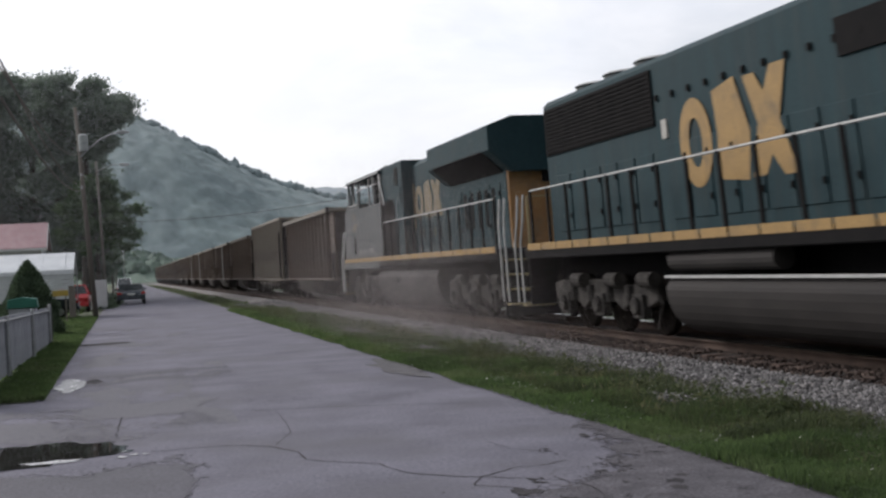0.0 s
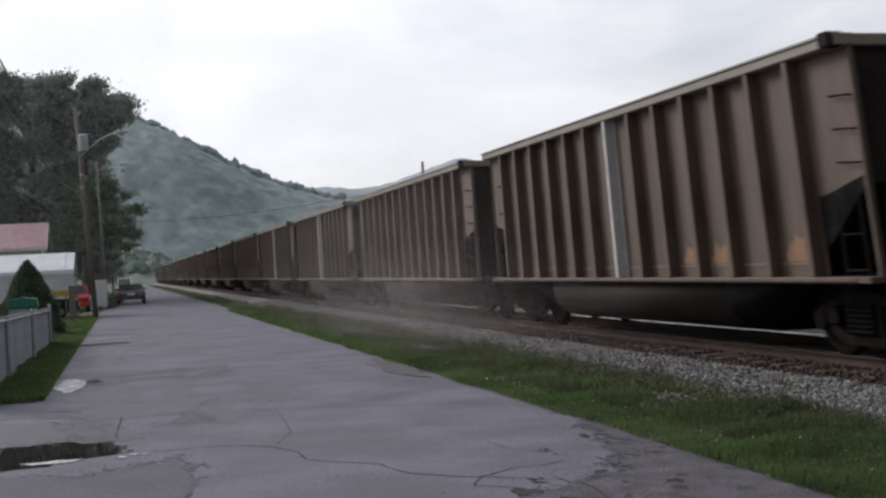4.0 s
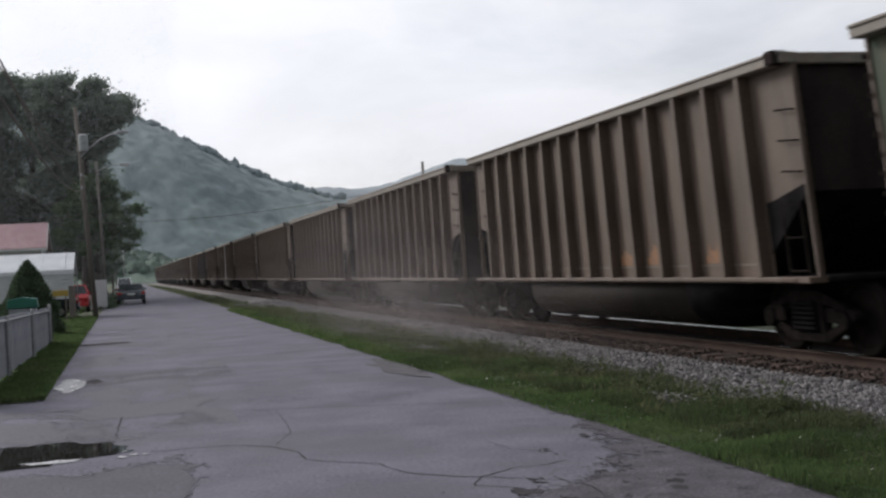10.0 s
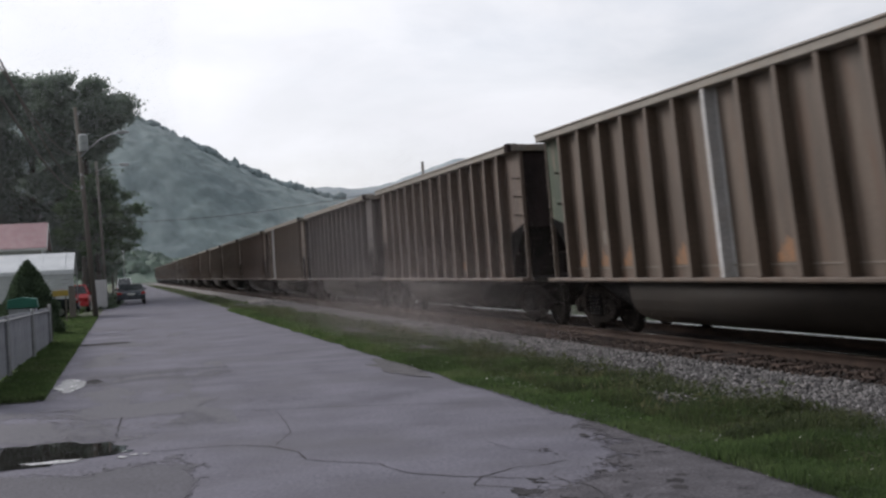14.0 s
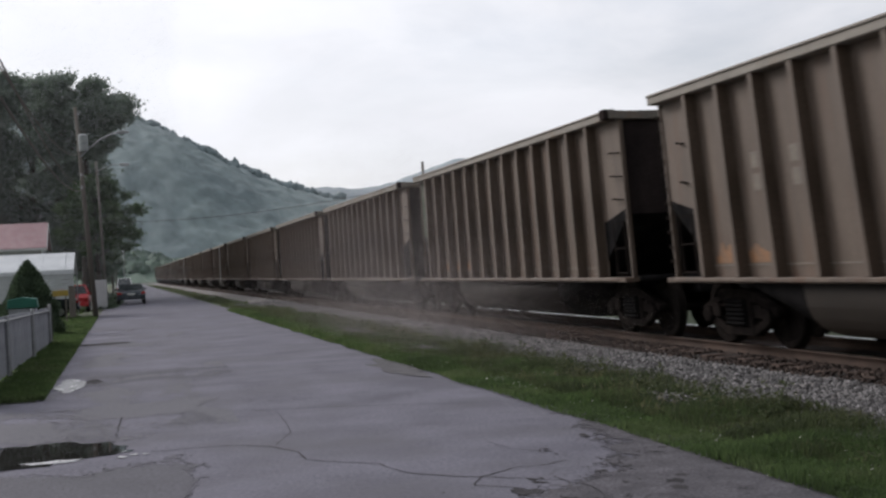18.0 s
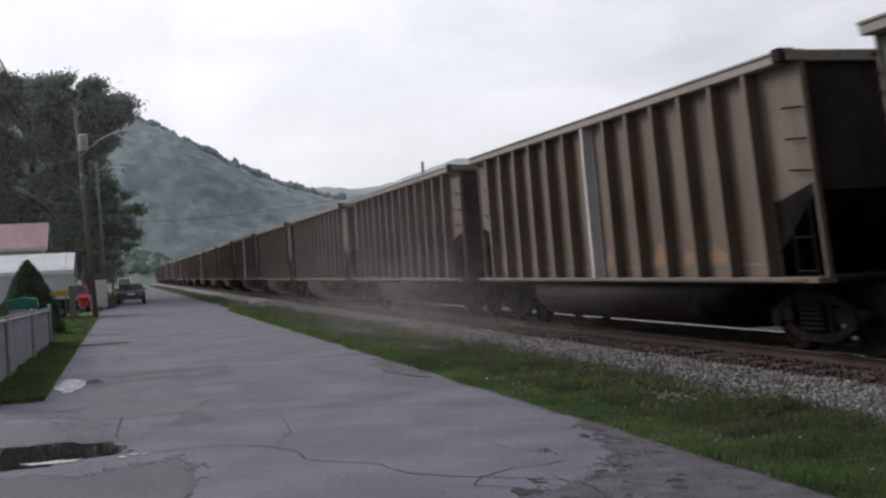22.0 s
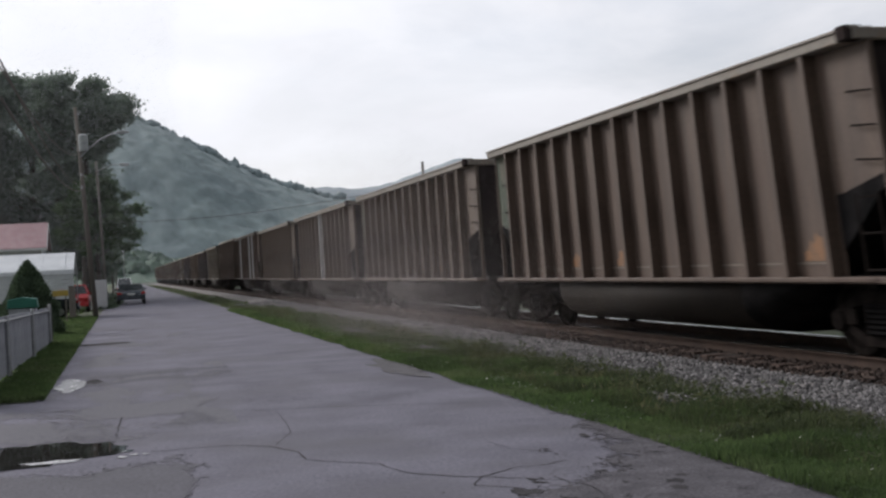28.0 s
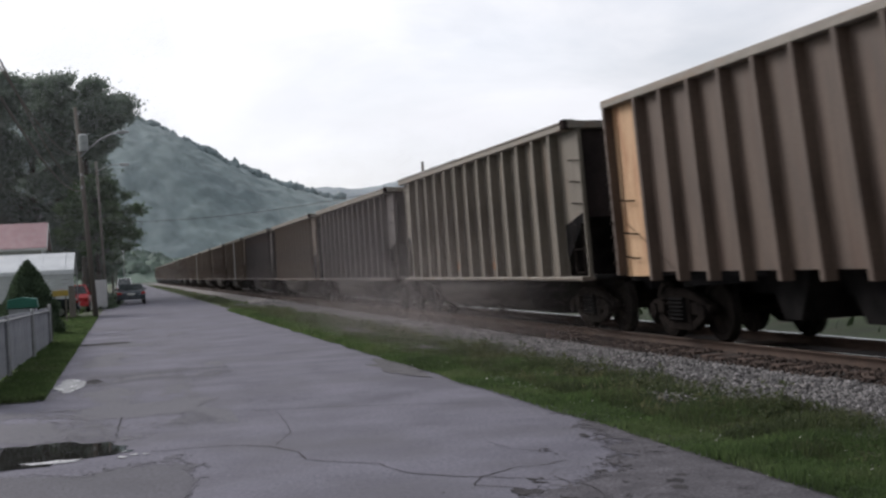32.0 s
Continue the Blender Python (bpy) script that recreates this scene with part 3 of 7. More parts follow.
def stones():
    """Loose angular stones on the near shoulder and between the sleepers."""
    rng = np.random.default_rng(5)
    t = (1 + 5 ** 0.5) / 2
    ico = np.array([(-1, t, 0), (1, t, 0), (-1, -t, 0), (1, -t, 0), (0, -1, t), (0, 1, t), (0, -1, -t), (0, 1, -t), (t, 0, -1), (t, 0, 1), (-t, 0, -1), (-t, 0, 1)]) / 1.9
    tri = np.array([(0, 11, 5), (0, 5, 1), (0, 1, 7), (0, 7, 10), (0, 10, 11), (1, 5, 9), (5, 11, 4), (11, 10, 2), (10, 7, 6), (7, 1, 8),
                    (3, 9, 4), (3, 4, 2), (3, 2, 6), (3, 6, 8), (3, 8, 9), (4, 9, 5), (2, 4, 11), (6, 2, 10), (8, 6, 7), (9, 8, 1)])
    octa = np.array([(1, 0, 0), (-1, 0, 0), (0, 1, 0), (0, -1, 0), (0, 0, 1), (0, 0, -1)]) * 1.1
    eight = np.array([(0, 2, 4), (2, 1, 4), (1, 3, 4), (3, 0, 4), (2, 0, 5), (1, 2, 5), (3, 1, 5), (0, 3, 5)])
    n = 70000
    y = 8.0 + 62 * rng.random(n) ** 1.75
    lat = -3.0 + 1.72 * rng.random(n) ** 0.9
    extra = rng.random(n) < 0.12
    lat[extra] = rng.uniform(-3.7, -2.9, extra.sum())
    for cx, cy, rx, ry in BARE:
        pick = rng.random(n) < 0.007
        a, r = rng.uniform(0, 6.28, pick.sum()), np.sqrt(rng.random(pick.sum())) * 1.15
        lat[pick], y[pick] = cx + rx * r * np.cos(a) - TRACK_X, cy + ry * r * np.sin(a)
    z = np.interp(lat, [-3.9, -3.1, -2.75, -2.2, -1.65, -1.25, -0.95], [0.02, 0.02, 0.04, 0.08, 0.115, 0.125, 0.17])
    size = rng.uniform(0.010, 0.030, n) * (1 + (y - 8) / 90)
    vs, fs, base = [], [], 0
    for form, sides, who in ((ico, tri, y < 19), (octa, eight, y >= 19)):
        m, k = int(who.sum()), len(form)
        jit = form[None] * rng.uniform(0.35, 1.5, (m, k, 1)) * size[who][:, None, None] * rng.uniform(0.7, 1.2, (m, 1, 3))
        a = rng.uniform(0, 6.28, m)
        c, s = np.cos(a)[:, None], np.sin(a)[:, None]
        x2 = jit[:, :, 0] * c - jit[:, :, 1] * s
        y2 = jit[:, :, 0] * s + jit[:, :, 1] * c
        vs.append(np.stack([x2 + (TRACK_X + lat[who])[:, None], y2 + y[who][:, None], jit[:, :, 2] * 0.8 + (z + size * 0.35)[who][:, None]], -1).reshape(-1, 3))
        fs.append((sides[None] + base + (np.arange(m) * k)[:, None, None]).reshape(-1, 3))
        base += m * k
    v, f = np.concatenate(vs), np.concatenate(fs)
    solid("ballast_stones", raw_mesh("ballast_stones", v, f, M["stone"]), M["stone"], "loose grey crushed stones beside the track", "stones", kind="stuff")


stones()


def bed_stones():
    """Dark dusty stones heaped over the sleeper ends and between them."""
    rng = np.random.default_rng(15)
    n = 16000
    y = 8.0 + 55 * rng.random(n) ** 1.6
    lat = rng.uniform(-1.5, -0.84, n)
    keep = clumpy(lat * 3, y, 0.8, 4.0) + rng.uniform(-0.3, 0.3, n) > -0.15
    y, lat = y[keep], lat[keep]
    n = len(y)
    size = rng.uniform(0.012, 0.034, n) * (1 + (y - 8) / 90)
    z = np.interp(lat, [-1.5, -1.3, -0.9], [0.13, 0.175, 0.2])
    box = np.array([(-1, -1, -1), (1, -1, -1), (1, 1, -1), (-1, 1, -1), (-1, -1, 1), (1, -1, 1), (1, 1, 1), (-1, 1, 1)]) * 0.7
    quad = np.array([(0, 3, 2, 1), (4, 5, 6, 7), (0, 1, 5, 4), (1, 2, 6, 5), (2, 3, 7, 6), (3, 0, 4, 7)])
    jit = box[None] * rng.uniform(0.5, 1.3, (n, 8, 1)) * size[:, None, None]
    a = rng.uniform(0, 6.28, n)
    c, s = np.cos(a)[:, None], np.sin(a)[:, None]
    v = np.stack([jit[:, :, 0] * c - jit[:, :, 1] * s + (TRACK_X + lat)[:, None], jit[:, :, 0] * s + jit[:, :, 1] * c + y[:, None], jit[:, :, 2] + z[:, None]], -1).reshape(-1, 3)
    f = (quad[None] + (np.arange(n) * 8)[:, None, None]).reshape(-1, 4)
    solid("bed_stones", raw_mesh("bed_stones", v, f, M["bedstone"]), M["bedstone"], "dark rusty stones over the sleeper ends", "stones", kind="stuff")


def clumpy(x, y, s, seed):
    return np.array([noise.noise((px * s, py * s, seed)) for px, py in zip(x, y)])


bed_stones()


def blades(name, n, place, height, width, material, label, seed):
    """Bent grass blades: place(rng, n) gives x, y, z and a height share."""
    rng = np.random.default_rng(seed)
    x, y, z, k = place(rng, n)
    n = len(x)
    h = height * k * rng.uniform(0.5, 1.3, n)
    w = width * rng.uniform(0.6, 1.4, n) * (1 + y / 40)
    a = rng.uniform(0, 6.28, n)
    lean = rng.uniform(0.1, 0.7, n) * h
    b = rng.uniform(0, 6.28, n)
    dx, dy = np.cos(a) * w, np.sin(a) * w
    lx, ly = np.cos(b) * lean, np.sin(b) * lean
    p = [np.stack([x - dx, y - dy, z], -1), np.stack([x + dx, y + dy, z], -1),
         np.stack([x + dx * 0.7 + lx * 0.35, y + dy * 0.7 + ly * 0.35, z + h * 0.6], -1), np.stack([x - dx * 0.7 + lx * 0.35, y - dy * 0.7 + ly * 0.35, z + h * 0.6], -1),
         np.stack([x + lx, y + ly, z + h], -1)]
    v = np.stack(p, 1).reshape(-1, 3)
    o = (np.arange(n) * 5)[:, None]
    f = np.concatenate([o + np.array([[0, 1, 2]]), o + np.array([[0, 2, 3]]), o + np.array([[3, 2, 4]])])
    solid(name, raw_mesh(name, v, f, material), material, label, "grass", kind="stuff")


def verge_place(lo, hi, y0, y1, pw, thr, seed, tall=0.0):
    def place(rng, n):
        y = y0 + (y1 - y0) * rng.random(n) ** pw
        x = rng.uniform(lo, hi, n)
        x = x + 0.11 * clumpy(y * 0.0, y, 0.55, seed + 31.0) * np.clip((hi - x) / (hi - lo), 0, 1)
        c = clumpy(x, y, 0.9, seed)
        side = np.minimum(x - lo, hi - x) / (hi - lo)
        keep = c + side * 1.2 > thr
        for cx, cy, rx, ry in BARE:
            d = ((x - cx) / rx) ** 2 + ((y - cy) / ry) ** 2
            keep &= d > 0.9 + 0.9 * rng.random(n) ** 2 - 0.5 * c
        keep &= rng.random(n) < np.interp(x, [5.3, 6.0, 6.8, 7.2], [1.0, 0.8, 0.75, 0.5])
        x, y, c = x[keep], y[keep], c[keep]
        return x, y, np.full(len(x), 0.015), np.clip(0.6 + c * 1.3 + tall, 0.3, 2.0)
    return place


def leaflets(name, plants, place, height, spread, size, per, material, label, seed):
    """Low broad-leaved plants: small flat leaves gathered round each plant."""
    rng = np.random.default_rng(seed)
    x, y, z, k = place(rng, plants)
    n = len(x)
    who = np.repeat(np.arange(n), per)
    m = len(who)
    r = np.abs(rng.normal(0, 1, m)) * spread * (0.6 + 0.5 * k[who])
    a = rng.uniform(0, 6.28, m)
    h = height * k[who] * rng.random(m) * np.exp(-(r / (spread * 1.6)) ** 2)
    p = np.stack([x[who] + r * np.cos(a), y[who] + r * np.sin(a), z[who] + 0.01 + h], -1)
    u = np.stack([np.cos(a), np.sin(a), rng.normal(0.1, 0.5, m)], -1)
    w = np.cross(u, np.stack([rng.normal(0, 0.4, m), rng.normal(0, 0.4, m), np.ones(m)], -1))
    u /= np.linalg.norm(u, axis=1)[:, None]
    w /= np.linalg.norm(w, axis=1)[:, None]
    s = (size * rng.uniform(0.5, 1.4, m) * (1 + p[:, 1] / 60))[:, None]
    q = np.stack([p - u * s, p - w * s * 0.5, p + u * s, p + w * s * 0.5], 1).reshape(-1, 3)
    solid(name, raw_mesh(name, q, np.arange(m * 4).reshape(-1, 4), material), material, label, "weeds", kind="stuff")


blades("verge_grass", 130000, verge_place(4.75, 6.3, 6.5, 60, 1.8, -0.95, 2.0), 0.12, 0.0045, M["grass"], "short green grass and weeds on the verge", 11)
blades("rough_grass", 90000, verge_place(5.35, 7.1, 6.5, 60, 1.8, -0.25, 5.0), 0.16, 0.0045, M["weed"], "rough olive grass beside the ballast", 21)
blades("verge_weeds", 7000, verge_place(5.5, 7.2, 7, 50, 1.7, 0.1, 6.0), 0.10, 0.005, M["dry"], "dry yellowish weeds in the verge", 12)
leaflets("clover_patches", 2600, verge_place(4.85, 6.3, 7, 45, 1.7, -0.1, 9.0), 0.07, 0.09, 0.014, 18, M["grass"], "bright green clover in the verge", 18)
leaflets("low_weeds", 2400, verge_place(5.4, 7.2, 7.5, 50, 1.6, 0.12, 3.0, 0.2), 0.16, 0.10, 0.017, 20, M["weed"], "dark olive broad-leaved weeds beside the ballast", 19)
blades("tall_weeds", 6000, verge_place(5.7, 7.2, 8.5, 48, 1.6, 0.42, 3.0, 0.1), 0.14, 0.005, M["weed"], "taller dark green weeds beside the ballast", 17)
leaflets("clover_blooms", 420, verge_place(5.0, 6.9, 8, 30, 1.5, 0.0, 9.0), 0.12, 0.2, 0.011, 4, M["bloom"], "pale clover heads among the weeds", 27)
leaflets("weed_clumps", 150, verge_place(5.7, 6.75, 10.5, 40, 1.4, 0.05, 13.0, 0.3), 0.30, 0.15, 0.022, 130, M["weed"], "taller dark clumps of weeds beside the ballast", 28)
leaflets("far_bushes", 420, lambda g, n: (g.uniform(18.5, 24, n), g.uniform(8, 130, n), np.full(n, 0.6), g.uniform(0.7, 1.7, n)), 1.3, 0.8, 0.11, 110, M["bush"], "dark green bushes beyond the track", 29)
blades("far_verge_grass", 12000, verge_place(5.1, 7.2, 55, 260, 1.5, 0.15, 2.0), 0.11, 0.009, M["weed"], "green grass along the far verge", 13)
blades("roadside_grass", 45000, verge_place(-2.6, -1.25, 19.6, 62, 1.4, -0.6, 4.0), 0.09, 0.007, M["grass"], "short green grass in front of the fence", 14)
blades("yard_grass", 9000, verge_place(-8, -2.3, 19, 80, 1.0, -0.3, 5.0), 0.12, 0.02, M["grass"], "mown yard grass behind the fence", 15)
blades("bank_grass", 9000, verge_place(13.5, 22, 10, 120, 1.0, -0.2, 8.0), 0.3, 0.03, M["leaf2"], "tall green weeds beyond the track", 16)


# ---- marks on the road ----
def blot(name, cx, cy, rx, ry, material, label, category, z=0.004, rough=0.3, seed=0, n=56):
    """A flat patch with an uneven rim."""
    pts = []
    for i in range(n):
        a = 2 * math.pi * i / n
        k = 1 + rough * (noise.noise((math.cos(a) * 1.6, math.sin(a) * 1.6, seed)) + 0.6 * noise.noise((math.cos(a) * 5, math.sin(a) * 5, seed + 9.0)))
        pts.append((cx + rx * k * math.cos(a), cy + ry * k * math.sin(a), z))
    me = bpy.data.meshes.new(name)
    me.from_pydata(pts, [], [tuple(range(n))])
    me.materials.append(material)
    return tagged(new(name, me), label, category, kind="structure")


def mask_patch(name, x0, x1, y0, y1, dx, dy, inside, z, material, label, category):
    """A flat ragged patch: the cells of a fine net where inside(x, y) holds."""
    nx, ny = int((x1 - x0) / dx) + 1, int((y1 - y0) / dy) + 1
    vs = [(x0 + i * dx, y0 + j * dy, z) for j in range(ny) for i in range(nx)]
    fs = [(j * nx + i, j * nx + i + 1, (j + 1) * nx + i + 1, (j + 1) * nx + i) for j in range(ny - 1) for i in range(nx - 1)
          if inside(x0 + (i + 0.5) * dx, y0 + (j + 0.5) * dy)]
    solid(name, raw_mesh(name, np.array(vs), np.array(fs), material), material, label, category, kind="structure")


def fbm(x, y, s):
    return noise.noise((x, y, s)) + 0.5 * noise.noise((x * 2.1, y * 2.1, s + 3)) + 0.25 * noise.noise((x * 4.3, y * 4.3, s + 7))


mask_patch("damp_patch", -1.25, 1.9, 14.2, 46, 0.05, 0.12, lambda x, y: fbm(x * 0.8, y * 0.33, 2.0) - 0.25 * abs(x - 0.1) + 0.35 * noise.noise((x * 14, y * 6, 2.0)) > 0.15, 0.003, M["damp"], "ragged damp patches on the asphalt", "damp patch")
mask_patch("damp_patch", -3.4, 0.9, 8.6, 16.8, 0.03, 0.03, lambda x, y: fbm(x * 0.9, y * 0.7, 5.0) + 0.35 * noise.noise((x * 14, y * 9, 2.0)) - 0.22 * max(0.0, x + 0.9) - 0.1 * abs(y - 12.2) - 0.5 * max(0.0, x - 0.1) - 0.5 * max(0.0, y - 15.8) - 0.5 * max(0.0, 9.4 - y) + 1.3 * min(1.0, max(0.0, (12.1 - y) / 0.6)) * min(1.0, max(0.0, (0.6 - x) / 0.3)) + 0.2 * noise.noise((x * 21, y * 17, 1.0)) + 0.4 * noise.noise((x * 47, y * 43, 1.0)) > 0.05, 0.0042, M["soaked"], "damp dark asphalt round the puddle", "damp patch")


mask_patch("damp_patch", -4.2, 1.3, 13.9, 20.2, 0.04, 0.05, lambda x, y: fbm(x * 0.7, y * 0.55, 8.0) - 0.3 * max(0.0, x - 0.1) - 0.22 * abs(y - 16.8) + 0.3 * noise.noise((x * 17, y * 9, 2.0)) + 0.3 * noise.noise((x * 41, y * 29, 2.0)) > -0.28, 0.0036, M["damp"], "broad damp patch on the asphalt beyond the puddle", "damp patch")


def margin(x, y):
    """The gritty dark strip between the worn asphalt and the grass, widening towards the near end."""
    edge = float(np.interp(y, [7, 8.4, 9.15, 9.45, 10.1, 11.65, 12.8, 14.6, 18, 24], [1.7, 2.3, 3.2, 3.65, 4.0, 4.42, 4.66, 4.82, 4.85, 4.9]))
    fine = fbm(x * 2.6, y * 1.7, 9.0) + 0.35 * fbm(x * 9, y * 7, 4.0)
    grit = noise.noise((x * 31, y * 23, 3.0)) + 0.6 * noise.noise((x * 83, y * 61, 5.0))
    return (x - edge) / 0.45 + 0.75 * fine + 0.75 * grit > 0.35 + max(0.0, 1.6 * fbm(x * 2.2, y * 1.3, 21.0) - 0.3)


mask_patch("broken_edge", 1.6, 5.1, 7.2, 22, 0.025, 0.03, margin, 0.003, M["margin"], "dark crumbling gritty margin of the asphalt", "road margin")
mask_patch("crumbled_asphalt", 2.0, 4.9, 7.3, 11.6, 0.018, 0.022, lambda x, y: fbm(x * 3.1, y * 2.3, 15.0) + 0.9 * noise.noise((x * 13, y * 10, 6.0)) + 0.5 * noise.noise((x * 37, y * 29, 6.0)) - 0.5 * abs((x - 2.0) / 1.3 - (y - 7.3) / 1.7 - 0.3) > 0.62, 0.0055, M["crack"], "dark crumbled grit in the broken asphalt", "road margin")
for x, y, r in ((2.9, 8.95, 0.1), (4.1, 8.8, 0.07), (4.0, 8.55, 0.06), (3.75, 9.5, 0.05), (4.25, 9.0, 0.05)):
    blot("pothole", x, y, r, r * 1.3, M["crack"], "small dark hole in the broken asphalt", "pothole", 0.006, 0.7, x * 3)
mask_patch("damp_patch", -0.75, 1.9, 21.0, 25.0, 0.035, 0.06,
           lambda x, y: 0.35 < abs((y - 22.9 - 0.25 * x) / 1.25 + 0.55 * fbm(x * 1.3, y * 0.8, 31.0)) + 0.2 * noise.noise((x * 20, y * 12, 2.0)) < 0.72, 0.0042, M["soaked"], "dark rim of a drying puddle on the road", "damp patch")
blot("puddle", -1.25, 13.5, 1.18, 0.82, M["water"], "brown rain puddle mirroring the sky", "puddle", 0.007, 0.35, 12)
# pale blots paint the glints on the puddle's rim
for cx, cy, rx, ry, s in ((-0.78, 12.84, 0.3, 0.09, 3), (-0.1, 12.78, 0.05, 0.07, 5), (0.02, 12.9, 0.035, 0.06, 7), (0.13, 12.86, 0.025, 0.05, 9)):
    blot("puddle", cx, cy, rx, ry, M["sky_glint"], "pale blot painted as a glint on the puddle's rim", "puddle", 0.0085, 0.6, s)
# the sky's reflection is painted here as one pale blot
blot("puddle", -0.97, 22.1, 0.24, 1.2, M["sky_glint"], "small rain puddle at the road edge, sky reflection painted pale", "puddle", 0.007, 0.35, 15)
blot("puddle", -0.6, 22.6, 0.16, 0.36, M["crack"], "dark patch beside the pale puddle", "mud", 0.006, 0.5, 19)
blot("puddle", -0.6, 35.6, 0.75, 0.55, M["crack"], "narrow dark wet hollow across the wheel track", "puddle", 0.007, 0.45, 18)
blot("broken_edge", 4.55, 21.0, 0.35, 1.7, M["patch"], "broken dark asphalt at the road edge", "patch", 0.005, 0.5, 23)


def crack(pts, width, seed):
    rng = random.Random(seed)
    fine = []
    for (x0, y0), (x1, y1) in zip(pts, pts[1:]):
        k = max(2, int(math.hypot(x1 - x0, y1 - y0) / 0.12))
        for i in range(k):
            t = i / k
            fine.append((x0 + (x1 - x0) * t + rng.uniform(-0.012, 0.012), y0 + (y1 - y0) * t + rng.uniform(-0.025, 0.025)))
    fine.append(pts[-1])
    vs, fs = [], []
    for i, (x, y) in enumerate(fine):
        q, p = fine[min(i + 1, len(fine) - 1)], fine[max(i - 1, 0)]
        dx, dy = q[0] - p[0], q[1] - p[1]
        d = math.hypot(dx, dy) or 1
        w = width * rng.uniform(0.4, 1.3)
        vs += [(x - dy / d * w, y + dx / d * w, 0.005), (x + dy / d * w, y - dx / d * w, 0.005)]
    for i in range(len(fine) - 1):
        fs.append((2 * i, 2 * i + 1, 2 * i + 3, 2 * i + 2))
    solid("road_crack", raw_mesh("road_crack", np.array(vs), np.array(fs), M["crack"]), M["crack"], "dark crack in the asphalt", "crack", kind="structure")


crack([(0.21, 13.01), (0.96, 12.99), (1.36, 12.67), (1.6, 12.09), (1.58, 11.52), (2.16, 10.9), (2.28, 10.29), (2.49, 10.04), (2.79, 9.77), (3.35, 9.28)], 0.009, 1)
crack([(2.79, 9.77), (3.18, 10.06), (3.49, 10.06), (3.69, 10.18)], 0.011, 2)
crack([(1.54, 15.99), (2.34, 15.78), (3.3, 15.37), (4.61, 14.68)], 0.011, 3)
crack([(1.81, 15.64), (1.78, 14.6), (1.72, 13.62), (1.45, 12.7)], 0.005, 4)
crack([(-0.11, 16.43), (-0.17, 14.43)], 0.009, 5)
crack([(2.79, 9.77), (2.64, 9.43), (2.96, 9.1)], 0.008, 6)

rng9 = random.Random(9)
for k in range(7):
    x0, y0 = rng9.uniform(3.3, 4.6), rng9.uniform(8.2, 11.2)
    a = rng9.uniform(0, 6.28)
    w = [(x0, y0)]
    for j in range(4):
        a += rng9.uniform(-0.9, 0.9)
        w.append((w[-1][0] + 0.16 * math.cos(a), w[-1][1] + 0.3 * math.sin(a)))
    crack(w, rng9.uniform(0.003, 0.007), 40 + k)

# ---- hills ----
def hill(name, x0, x1, y0, y1, step, crest, material, label, seed, crown=4.0):
    """A wooded slope that climbs from y0 to its crest line at y1."""
    xs = np.arange(x0, x1 + step, step)
    ys = np.arange(y0, y1 + step * 8, step)
    X, Y = np.meshgrid(xs, ys)
    top = np.interp(X, *crest)
    t = np.clip((Y - y0) / (y1 - y0), 0, 1.1)
    Z = top * np.where(t <= 1, np.sin(t * math.pi / 2) ** 1.15, 1 - (t - 1) * 2)
    rng = np.random.default_rng(seed)
    bump = np.array([noise.noise((x / 9.0, y / 16.0, seed)) + 0.6 * noise.noise((x / 4.0, y / 7.0, seed + 5)) + 1.6 * noise.noise((x / 60, y / 90, seed + 9)) for x, y in zip(X.ravel(), Y.ravel())]).reshape(X.shape)
    Z = Z + bump * crown * np.clip(t * 6, 0, 1) + rng.uniform(-0.5, 0.5, X.shape)
    Z[t <= 0] = -1
    nx = len(xs)
    v = np.stack([X.ravel(), Y.ravel(), Z.ravel()], -1)
    i = np.arange((len(ys) - 1) * nx).reshape(len(ys) - 1, nx)[:, :-1].ravel()
    f = np.stack([i, i + 1, i + nx + 1, i + nx], -1)
    ob = solid(name, raw_mesh(name, v, f, material), material, label, "hill", kind="structure")
    seen = np.flatnonzero((v[:, 0] > -60) & (v[:, 0] < 240))
    pick = rng.choice(seen, min(9000, len(seen)), replace=False)
    pick = pick[v[pick, 2] > 4]
    return ob, v[pick]


def crowns(name, places, size, material, label, seed):
    """Many small jagged tree crowns, each a few lumps."""
    rng = np.random.default_rng(seed)
    t = (1 + 5 ** 0.5) / 2
    ico = np.array([(-1, t, 0), (1, t, 0), (-1, -t, 0), (1, -t, 0), (0, -1, t), (0, 1, t), (0, -1, -t), (0, 1, -t), (t, 0, -1), (t, 0, 1), (-t, 0, -1), (-t, 0, 1)]) / 1.9
    tri = np.array([(0, 11, 5), (0, 5, 1), (0, 1, 7), (0, 7, 10), (0, 10, 11), (1, 5, 9), (5, 11, 4), (11, 10, 2), (10, 7, 6), (7, 1, 8),
                    (3, 9, 4), (3, 4, 2), (3, 2, 6), (3, 6, 8), (3, 8, 9), (4, 9, 5), (2, 4, 11), (6, 2, 10), (8, 6, 7), (9, 8, 1)])
    n = len(places)
    s = size * rng.uniform(0.5, 1.4, (n, 1, 1))
    v = ico[None] * rng.uniform(0.6, 1.35, (n, 12, 1)) * s * rng.uniform(0.75, 1.2, (n, 1, 3)) + places[:, None, :]
    f = (tri[None] + (np.arange(n) * 12)[:, None, None]).reshape(-1, 3)
    solid(name, raw_mesh(name, v.reshape(-1, 3), f, material), material, label, "trees", kind="stuff")


